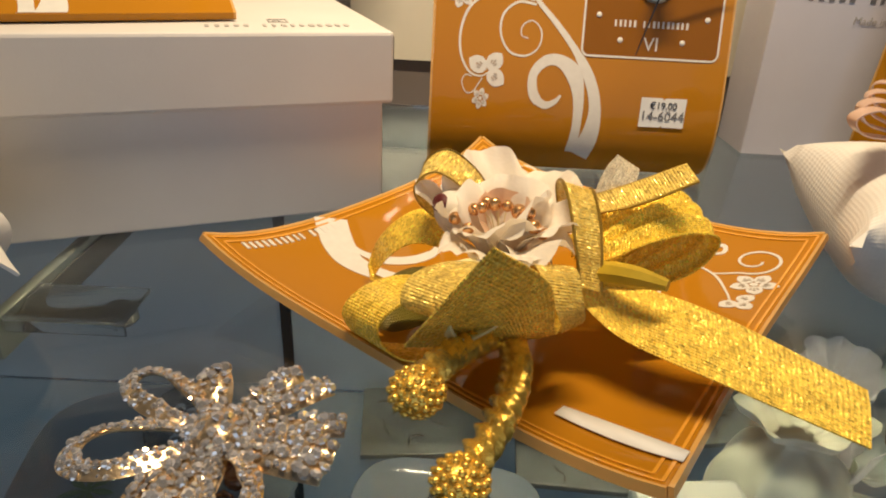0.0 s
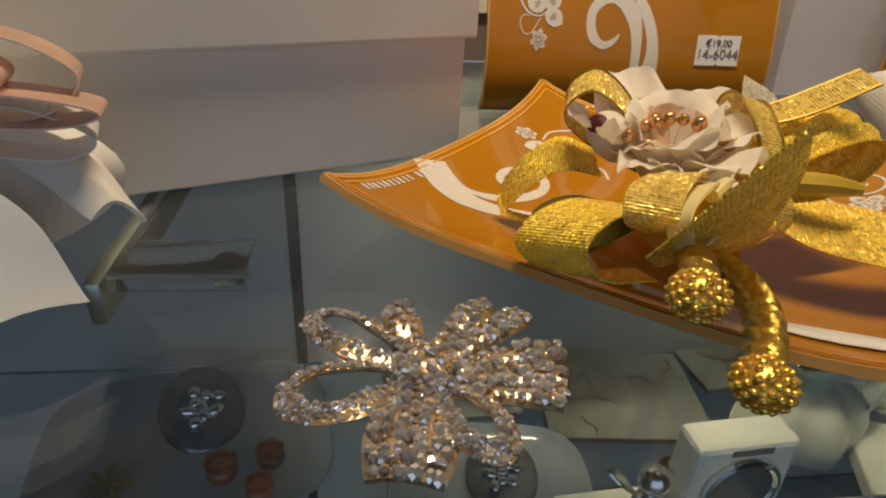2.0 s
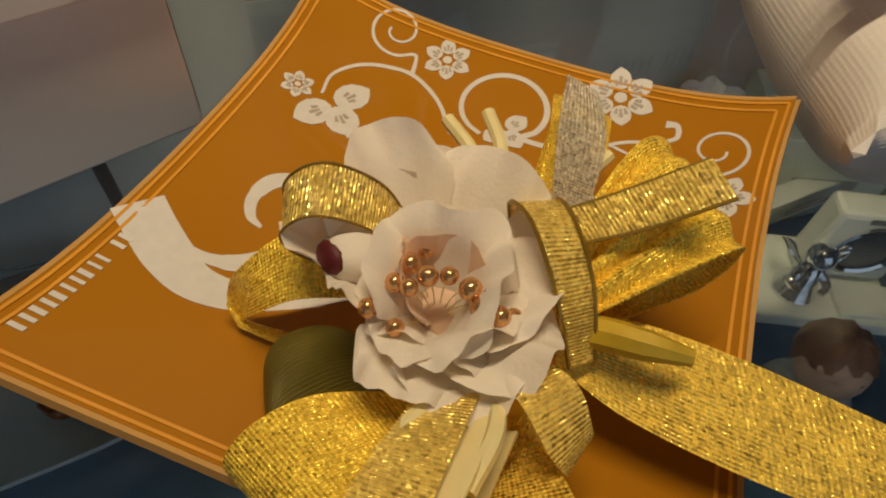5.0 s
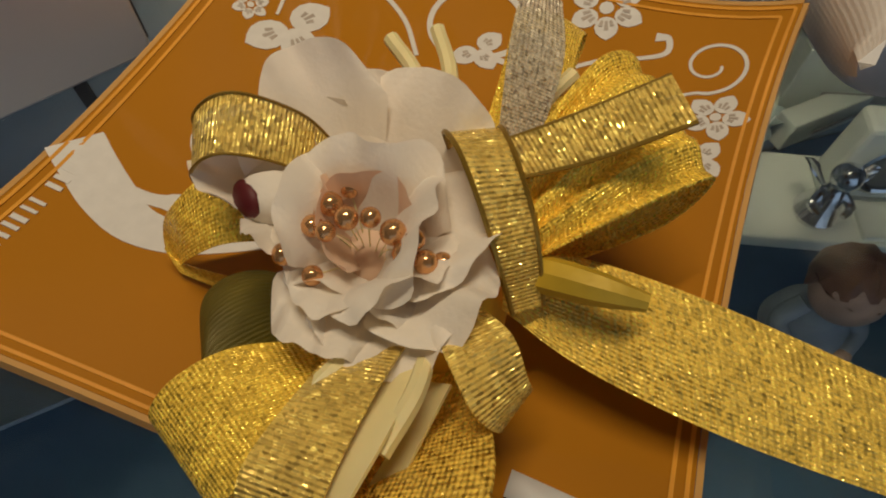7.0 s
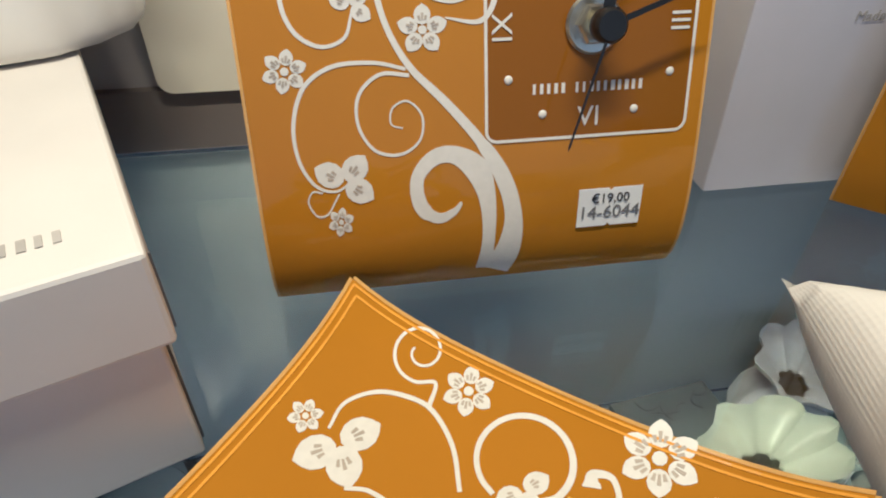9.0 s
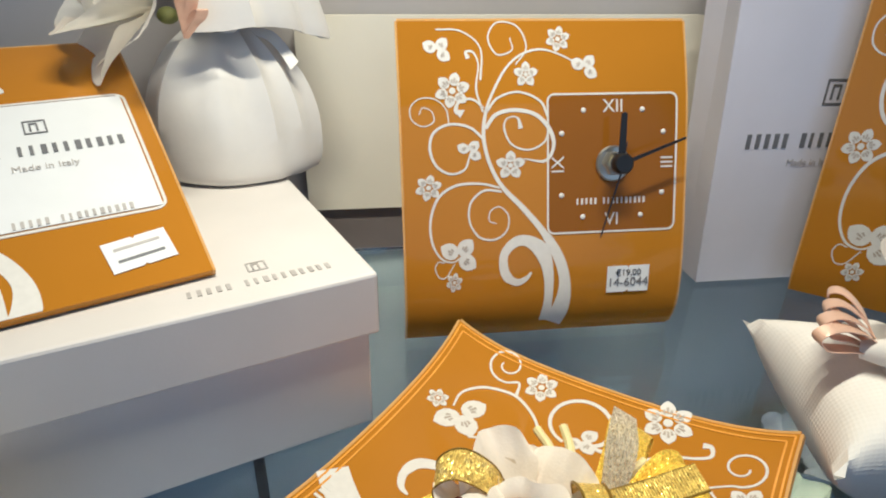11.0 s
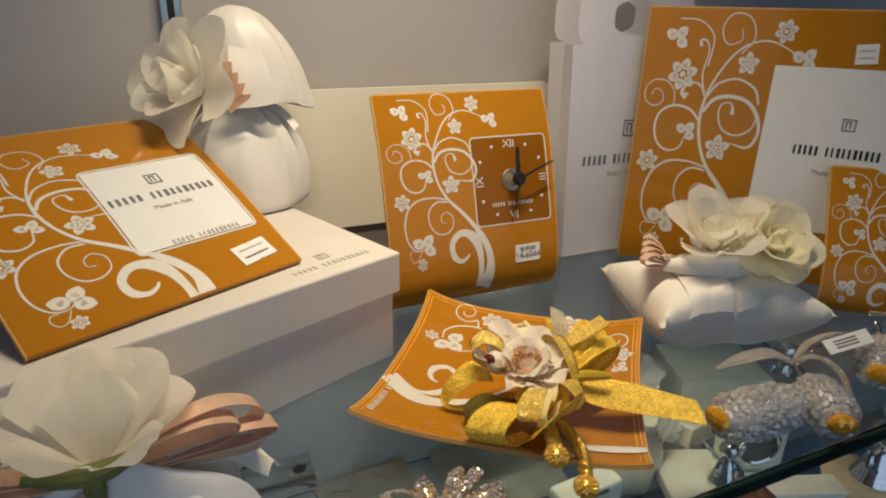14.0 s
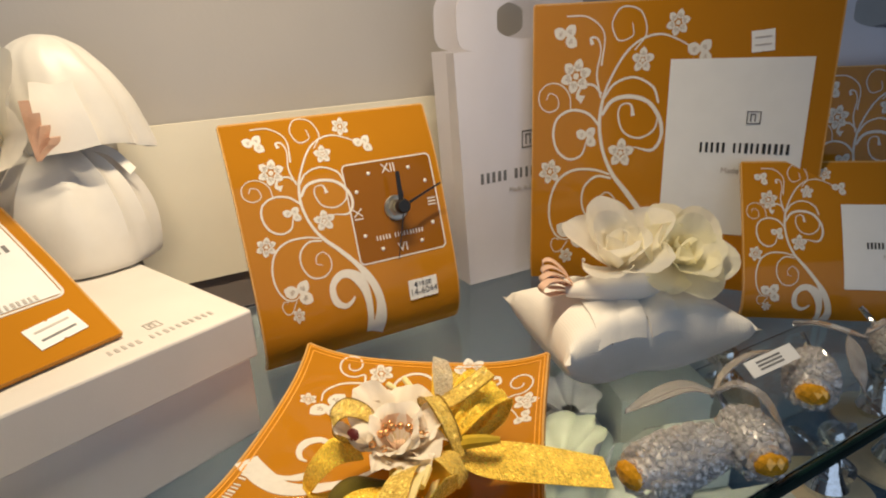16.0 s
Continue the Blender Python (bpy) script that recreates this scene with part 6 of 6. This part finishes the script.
def glass_leaf(base, pts, width, label):
    th = empty("glass_leaf", pose(*base), label, "crystal ornament", "crystal ornaments")
    a, b = [], []
    n = len(pts)
    for i, p in enumerate(pts):
        d = np.array(pts[min(i + 1, n - 1)]) - np.array(pts[max(i - 1, 0)])
        s = np.cross(d, (0, 0, 1))
        s = s / (np.linalg.norm(s) + 1e-9) * width * math.sin(math.pi * min(0.97, max(0.06, i / (n - 1)))) / 2
        a.append(np.array(p) - s)
        b.append(np.array(p) + s + np.array((0, 0, width * 0.25)))
    part("leaf_blade", ribbon_bm(a, b, 0.0012, 8, 4), material("smoky_clear_glass", (0.86, 0.80, 0.74), 0.04, vary=0.05, trans=0.75, ior=1.45), th)
    part("midrib", tube_bm(pts, 0.0007, 8, 6), SILVER, th)
    return th


crystal_fruit((0.160, 0.114, 0.0), -6, 0.074, 0.0165, 1, "clear crystal fruit with an amber tip lying on the shelf")
crystal_fruit((0.206, 0.104, 0.0), 62, 0.050, 0.0160, 2, "shorter clear crystal fruit with an amber tip")
crystal_fruit((0.296, 0.124, 0.0), 33, 0.056, 0.0165, 3, "clear crystal fruit with an amber tip and paper tag")
crystal_fruit((0.392, 0.118, 0.0), 60, 0.050, 0.0140, 4, "clear crystal fruit beside the small frame", tip=False)
glass_leaf((0.208, 0.134, 0.0), [(0.0, 0.0, 0.030), (-0.016, 0.006, 0.036), (-0.036, 0.010, 0.034), (-0.056, 0.013, 0.030)], 0.010, "smoky clear glass leaf on a silver twig")
glass_leaf((0.208, 0.132, 0.0), [(0.002, 0.0, 0.030), (0.014, -0.006, 0.034), (0.022, -0.018, 0.028), (0.022, -0.036, 0.010)], 0.012, "smoky clear glass leaf on a silver twig")
glass_leaf((0.208, 0.132, 0.0), [(0.0, 0.0, 0.028), (0.022, 0.008, 0.034), (0.046, 0.008, 0.038), (0.074, 0.002, 0.036)], 0.006, "smoky clear glass leaf on a silver twig")
glass_leaf((0.310, 0.149, 0.0), [(0.0, 0.0, 0.040), (0.008, -0.012, 0.043), (0.014, -0.030, 0.042), (0.018, -0.040, 0.040)], 0.010, "smoky clear glass leaf on a silver twig")
glass_leaf((0.322, 0.118, 0.0), [(0.0, 0.0, 0.040), (-0.004, -0.006, 0.034), (-0.010, -0.014, 0.024), (-0.012, -0.020, 0.013)], 0.012, "smoky clear glass leaf on a silver twig")
glass_leaf((0.330, 0.112, 0.0), [(0.0, 0.0, 0.042), (0.020, -0.002, 0.046), (0.044, -0.004, 0.048), (0.070, -0.008, 0.046)], 0.005, "smoky clear glass leaf on a silver twig")
tg = empty("paper_price_tag", pose(0.262, 0.131, 0.0365, 34, -6, -6), "small white paper price tag tied to a crystal fruit", "price tag")
part("tag_paper", box_bm(-0.020, 0.020, -0.0055, 0.0055, -0.0003, 0.0003), PRICE, tg, smooth=False)
for i in range(3):
    part("tag_print", box_bm(-0.012, 0.008, -0.0030 + 0.0024 * i, -0.0018 + 0.0024 * i, 0.0003, 0.0005), GREY_INK, tg, smooth=False)


# ---------------------------------------------------------------- small gifts on the lower shelf
def small_angel(base, heading, scale=1.0):
    th = empty("silver_angel", pose(*base, 0, 0, heading), "small polished silver angel ornament with wings", "angel ornament", "silver angels")
    bm = lathe_bm([(0.0, 0.0), (0.011, 0.0), (0.0125, 0.004), (0.008, 0.014), (0.0065, 0.020), (0.004, 0.025), (0.002, 0.026)], 18)
    me_parts = [bm]
    for s in (-1, 1):
        b = petal_bm(0.020, 0.011, 0.2, 0.3, 0.0004, 0.6, 7, 0.0010)
        b.transform(Matrix.Translation((0.003 * s, 0.005, 0.018)) @ Matrix.Rotation(radians(-70 * s), 4, "Z") @ Matrix.Rotation(radians(32), 4, "X"))
        me_parts.append(b)
        me_parts.append(tube_bm([(0.005 * s, 0, 0.020), (0.010 * s, -0.006, 0.016), (0.006 * s, -0.011, 0.014)], [0.0026, 0.0024, 0.0018], 5, 8))
    me_parts.append(ball_bm(0.0078, Matrix.Translation((0, 0, 0.033)), 16, 12))
    whole = bmesh.new()
    for b in me_parts:
        me = bpy.data.meshes.new("tmp")
        b.to_mesh(me)
        b.free()
        whole.from_mesh(me)
        bpy.data.meshes.remove(me)
    whole.transform(Matrix.Scale(scale, 4))
    part("angel_figure", whole, SILVER, th)
    return th


def clock_box(base, heading, label, size=1.55):
    th = empty("small_table_clock", pose(*base, 0, 0, heading) @ Matrix.Scale(size, 4), label, "clock", "small boxed clocks")
    part("plinth", box_bm(-0.055, 0.045, -0.034, 0.024, 0.0, 0.010, 0.0015), PALE_BOX, th, smooth=False)
    part("case", box_bm(-0.006, 0.044, -0.004, 0.014, 0.010, 0.062, 0.003), PALE_BOX, th, smooth=False)
    ring = lathe_bm([(0.0165, 0.0), (0.0185, 0.001), (0.0185, 0.003), (0.0165, 0.0036), (0.0150, 0.0024), (0.0150, 0.0)], 28)
    m = Matrix.Translation((0.019, -0.0042, 0.037)) @ Matrix.Rotation(radians(90), 4, "X")
    part("bezel", ring, CHROME, th, "chrome bezel", m)
    part("dial", lathe_bm([(0.0, 0.0006), (0.0149, 0.0006), (0.0149, 0.0012), (0.0, 0.0012)], 24), material("dark_grey_dial", (0.07, 0.075, 0.08), 0.15, vary=0.2, coat=0.8), th, "dark grey dial", m)
    part("label_print", box_bm(0.010, 0.030, -0.0045, -0.0041, 0.0565, 0.0600), GREY_INK, th, smooth=False)
    return th


clock_box((0.156, 0.285, LOW), 4, "pale boxed table clock with a dark round dial")
clock_box((0.421, 0.318, LOW), -22, "pale boxed table clock with a dark round dial")
small_angel((0.124, 0.284, LOW + 0.0155), 10, 1.5)
small_angel((0.398, 0.300, LOW + 0.0155), -25, 1.5)


def enamel_disc(base, r):
    th = empty("enamel_dish", pose(*base), "round cream enamel dish holding a silver angel", "dish", "cream dishes")
    part("dish", lathe_bm([(r * 0.9, 0.0), (r, 0.003), (r, 0.007), (r * 0.92, 0.010), (0.0, 0.010)], 36), WOOD_DISC, th)
    return th


for k, (x, y, r) in enumerate(((0.584, 0.236, 0.055), (0.700, 0.216, 0.055), (0.640, 0.420, 0.052), (0.780, 0.280, 0.055))):
    enamel_disc((x, y, LOW), r)
    small_angel((x, y, LOW + 0.010), -30 - 8 * k, 2.1)


def satin_bag(base, heading, s, mat, label):
    th = empty("satin_pouch", pose(*base, 0, 0, heading), label, "pouch", "satin pouches")
    bm = bmesh.new()
    prof = spline([(0.022, 0.0), (0.034, 0.004), (0.038, 0.020), (0.030, 0.040), (0.012, 0.052), (0.016, 0.058), (0.032, 0.068), (0.036, 0.074)], 4)
    rings = []
    for r, z in prof:
        rings.append([bm.verts.new((r * s * (1 + 0.12 * math.sin(7 * a + 2 * math.sin(a) + 15 * z)) * math.cos(a), r * s * (1 + 0.12 * math.sin(7 * a + 15 * z)) * math.sin(a) * 0.75, z * s)) for a in [2 * math.pi * i / 40 for i in range(40)]])
    for a, b in zip(rings, rings[1:]):
        for i in range(40):
            bm.faces.new((a[i], a[(i + 1) % 40], b[(i + 1) % 40], b[i]))
    bm.faces.new(rings[0])
    part("pouch_cloth", bm, mat, th)
    part("label_tag", box_bm(-0.012, 0.012, -0.0004, 0.0004, -0.018, 0.018), PRICE, th, "white paper label", pose(0.036 * s, -0.016 * s, 0.040 * s, 10, 12, 20), smooth=False)
    return th


satin_bag((0.300, 0.372, LOW), 10, 1.45, MINT_SATIN, "pale mint satin pouch with a paper label")
satin_bag((0.375, 0.445, LOW), 60, 1.3, material("lilac_white_satin", (0.55, 0.55, 0.60), 0.3, vary=0.12, scale=40, sheen=0.4), "lilac-white satin pouch with paper label")


def card_box(base, heading, sx, sy, sz, mat, label):
    th = empty("card_box", pose(*base, 0, 0, heading), label, "box", "pale card boxes")
    part("box_body", box_bm(-sx / 2, sx / 2, -sy / 2, sy / 2, 0, sz * 0.72, 0.0012), mat, th, smooth=False)
    part("lid", box_bm(-sx / 2 - 0.0015, sx / 2 + 0.0015, -sy / 2 - 0.0015, sy / 2 + 0.0015, sz * 0.70, sz, 0.0015), mat, th, smooth=False)
    part("label_print", box_bm(-sx * 0.25, sx * 0.25, -sy / 2 - 0.0022, -sy / 2 - 0.0016, sz * 0.30, sz * 0.44), SILVER_INK, th, smooth=False)
    return th


card_box((0.510, 0.440, LOW), -20, 0.125, 0.100, 0.080, PALE_BOX, "pale green-white card box with a lid")
card_box((0.478, 0.392, LOW), 8, 0.120, 0.018, 0.034, PALE_BOX, "flat pale card box")
card_box((0.590, 0.400, LOW), 40, 0.050, 0.070, 0.050, material("weathered_cream_box", (0.45, 0.42, 0.30), 0.6, vary=0.25, scale=30), "small weathered cream card box")
card_box((0.480, 0.262, LOW), -20, 0.110, 0.030, 0.020, PALE_BOX, "flat pale card box")


def child_figurine(base, heading, size, label):
    """A seated clay ornament, kept as one plain shape."""
    bits = [(lathe_bm([(0.0, 0.0), (0.024, 0.0), (0.030, 0.008), (0.027, 0.026), (0.018, 0.044), (0.009, 0.054), (0.0, 0.055)], 24), 0)]
    bits.append((ball_bm(1.0, Matrix.Translation((0, -0.002, 0.073)) @ Matrix.Diagonal((0.024, 0.023, 0.025, 1)), 20, 14), 1))
    hair = ball_bm(1.0, None, 20, 14)
    for v in hair.verts:
        k = 1 + 0.05 * math.sin(9 * math.atan2(v.co.y, v.co.x) + 4 * v.co.z)
        v.co = (v.co.x * 0.0262 * k, v.co.y * 0.0255 * k + 0.003, max(v.co.z, -0.35 if v.co.y > 0 else 0.25) * 0.0275 * k + 0.0755)
    bits.append((hair, 2))
    for s in (-1, 1):
        bits.append((tube_bm([(0.014 * s, 0, 0.046), (0.027 * s, -0.008, 0.032), (0.020 * s, -0.022, 0.024)], [0.0075, 0.0070, 0.0060], 6, 10), 0))
        bits.append((ball_bm(0.0062, Matrix.Translation((0.019 * s, -0.025, 0.022)), 10, 8), 1))
        bits.append((tube_bm([(0.012 * s, -0.010, 0.012), (0.018 * s, -0.028, 0.011), (0.020 * s, -0.042, 0.0085)], [0.011, 0.0095, 0.0080], 6, 10), 0))
        bits.append((ball_bm(1.0, Matrix.Translation((0.020 * s, -0.046, 0.010)) @ Matrix.Diagonal((0.0085, 0.0105, 0.0095, 1)), 12, 8), 1))
    whole = bmesh.new()
    for b, slot in bits:
        for f in b.faces:
            f.material_index = slot
        me = bpy.data.meshes.new("tmp")
        b.to_mesh(me)
        b.free()
        whole.from_mesh(me)
        bpy.data.meshes.remove(me)
    ob = new("clay_figurine", to_mesh("clay_figurine", whole, GREY_CLAY, True))
    ob.data.materials.append(SKIN_CLAY)
    ob.data.materials.append(HAIR_CLAY)
    ob.matrix_world = pose(*base, 0, 0, heading) @ Matrix.Scale(size, 4)
    return tagged(ob, label, "figurine")


child_figurine((0.335, 0.216, LOW), -25, 1.02, "small grey-blue clay figurine with a brown head")


def glazed_plate(base, heading, sx, sy, label):
    th = empty("glazed_tray", pose(*base, 0, 0, heading), label, "tray")
    rows = []
    for i in range(17):
        t = i / 16
        out = []
        for j in range(49):
            a = 2 * math.pi * j / 48
            k = 1 / (abs(math.cos(a)) ** 4 + abs(math.sin(a)) ** 4) ** 0.25
            out.append(np.array((sx * t * k * math.cos(a), sy * t * k * math.sin(a), 0.003 + 0.012 * t ** 6)))
        rows.append(out)
    part("dish", grid_bm(rows, 0.003), BLUE_GLAZE, th)
    for k in range(7):
        b = petal_bm(0.020, 0.007, 0.0, 0.0, 0.0, 0.8, k, 0.0003)
        part("painted_leaf", b, GREEN_PAINT, th, m=pose(-sx * 0.5, -sy * 0.3, 0.0062, 0, 0, 51 * k))
    return th


glazed_plate((-0.215, 0.392, LOW), 10, 0.112, 0.086, "grey-blue glazed tray with painted green leaves")
glazed_plate((0.022, 0.318, LOW), -6, 0.078, 0.076, "smaller grey-blue glazed tray with painted green leaves")


def clay_roses(base):
    th = empty("clay_rose_cluster", pose(*base), "amber-brown glazed clay roses with green leaves", "ornament")
    for k, (x, y, r) in enumerate(((-0.020, 0.0, 0.020), (0.014, 0.012, 0.018), (0.010, -0.018, 0.017))):
        rose = part("rose", ball_bm(r * 0.62, Matrix.Translation((x, y, r * 0.7)) @ Matrix.Diagonal((1, 1, 0.8, 1)), 14, 10), BROWN_GLAZE, th)
        for j in range(6):
            b = petal_bm(r * 1.0, r * 1.0, 0.5, 0.2, 0.0006, 0.3, j, 0.0008)
            part("petal", b, BROWN_GLAZE, rose, m=Matrix.Translation((x, y, r * 0.3)) @ Matrix.Rotation(radians(60 * j), 4, "Z") @ Matrix.Rotation(radians(35), 4, "X"))
    return th


clay_roses((-0.160, 0.352, LOW + 0.006))
RELIEF = material("dark_relief_silver", (0.22, 0.23, 0.25), 0.22, metal=0.8, vary=0.4, scale=120, bump=0.8, bump_scale=160)


def relief_medallion(base, rx, heading, r, label):
    """An oval medallion with a raised figure-like knot, rim and cabochons."""
    th = empty("silver_medallion", pose(*base, rx, 0, heading), label, "ornament", "silver medallions")
    part("oval_plate", lathe_bm([(0.0, 0.0), (r * 0.94, 0.0), (r, 0.003), (r * 0.94, 0.006), (r * 0.80, 0.004), (0.0, 0.006)], 32), RELIEF, th, m=Matrix.Diagonal((0.85, 1.1, 1, 1)))
    rnd = random.Random(int(r * 1e4))
    for k in range(9):
        a, d = 2.4 * k, r * 0.16 * math.sqrt(k)
        part("relief_knob", ball_bm(1.0, Matrix.Diagonal((r * rnd.uniform(0.13, 0.22), r * rnd.uniform(0.12, 0.18), r * 0.12, 1)), 12, 8), SILVER, th, m=pose(d * math.cos(a) * 0.85, d * math.sin(a), 0.006, 0, 0, 40 * k))
    return th


relief_medallion((-0.213, 0.430, LOW + 0.0075), 12, 20, 0.042, "oval silver relief medallion lying on a glazed tray")
relief_medallion((0.034, 0.342, LOW + 0.0075), 4, -10, 0.034, "smaller oval silver medallion on a glazed tray")
fl = empty("porcelain_flower", pose(0.388, 0.410, LOW), "white and green porcelain flower ornament", "ornament")
for k in range(6):
    petal_at(fl, Vector((0, 0, 0.004)), 60 * k, 24, 0.046, 0.036, material("porcelain_white", (0.36, 0.44, 0.44), 0.15, vary=0.12, scale=30, coat=0.6) if k == 0 else bpy.data.materials["porcelain_white"], 0.25, 0.3, 0.001, 0.7, 200 + k)
part("flower_centre", ball_bm(0.008, None, 12, 8), GREEN_PAINT, fl, m=pose(0, 0, 0.012))

for k, (x, y, sx, sy, rz) in enumerate(((0.005, 0.455, 0.12, 0.09, 4), (0.165, 0.436, 0.15, 0.12, -5), (0.300, 0.470, 0.10, 0.06, 8))):
    tl = empty("marbled_tile", pose(x, y, LOW, 0, 0, rz), "grey marbled tile with painted dark twigs", "tile", "marbled tiles")
    part("tile_slab", box_bm(-sx / 2, sx / 2, -sy / 2, sy / 2, 0, 0.006, 0.001), CERAMIC_TILE, tl, smooth=False)
    rnd = random.Random(k)
    for j in range(7):
        px, py, a = rnd.uniform(-0.34, 0.34) * sx, rnd.uniform(-0.32, 0.32) * sy, rnd.uniform(0, 6.3)
        pts = []
        for n in range(5):
            pts.append((px, py, 0.0062))
            a += rnd.uniform(-0.9, 0.9)
            px, py = min(max(px + 0.007 * math.cos(a), -0.47 * sx), 0.47 * sx), min(max(py + 0.007 * math.sin(a), -0.47 * sy), 0.47 * sy)
        part("painted_twig", tube_bm(pts, [0.0005, 0.0008, 0.0006, 0.0009, 0.0003], 5, 5), TWIG_PAINT, tl)


# ---------------------------------------------------------------- silk roses beyond the gift box
def silk_rose(base, r, mat, label):
    th = empty("silk_rose", pose(*base), label, "artificial flower", "silk roses")
    for k in range(6):
        petal_at(th, Vector((0, 0, 0)), 60 * k, 20, r, r * 0.95, mat, 0.45, 0.3, 0.0012, 0.4, 220 + k)
    for k in range(5):
        petal_at(th, Vector((0, 0, r * 0.12)), 72 * k + 20, 48, r * 0.75, r * 0.75, mat, 0.45, 0.2, 0.001, 0.4, 230 + k)
    for k in range(3):
        petal_at(th, Vector((0, 0, r * 0.16)), 120 * k, 68, r * 0.55, r * 0.5, mat, 0.4, 0.0, 0.0006, 0.4, 240 + k)
    part("stem", tube_bm([(0, 0, 0), (0.006, 0.006, -base[2] * 0.5), (0, 0.012, -base[2] + 0.001)], 0.0022, 6, 6), GREEN_CALYX, th)
    return th


silk_rose((-0.392, 0.330, 0.050), 0.042, SALMON, "salmon red silk rose")
silk_rose((-0.372, 0.395, 0.078), 0.046, DUSTY, "dusty pink silk rose")
silk_rose((-0.400, 0.300, 0.022), 0.040, DUSTY, "dusty pink silk rose")
silk_rose((-0.430, 0.370, 0.090), 0.046, DUSTY, "dusty pink silk rose")
silk_rose((-0.372, 0.345, 0.020), 0.040, SALMON, "salmon red silk rose")
silk_rose((-0.398, 0.345, 0.062), 0.042, DUSTY, "dusty pink silk rose")
silk_rose((-0.360, 0.300, 0.014), 0.036, DUSTY, "dusty pink silk rose")
pf = empty("silver_photo_stand", pose(-0.455, 0.420, 0.0, -12, 0, 24), "thin silver photo stand behind the silk roses", "photo stand")
part("pane", box_bm(-0.045, 0.045, -0.0015, 0.0015, 0.0, 0.150, 0.001), PAPER, pf, smooth=False)
part("frame_edge", box_bm(0.045, 0.049, -0.003, 0.003, 0.0, 0.152, 0.001), STEEL, pf, smooth=False)
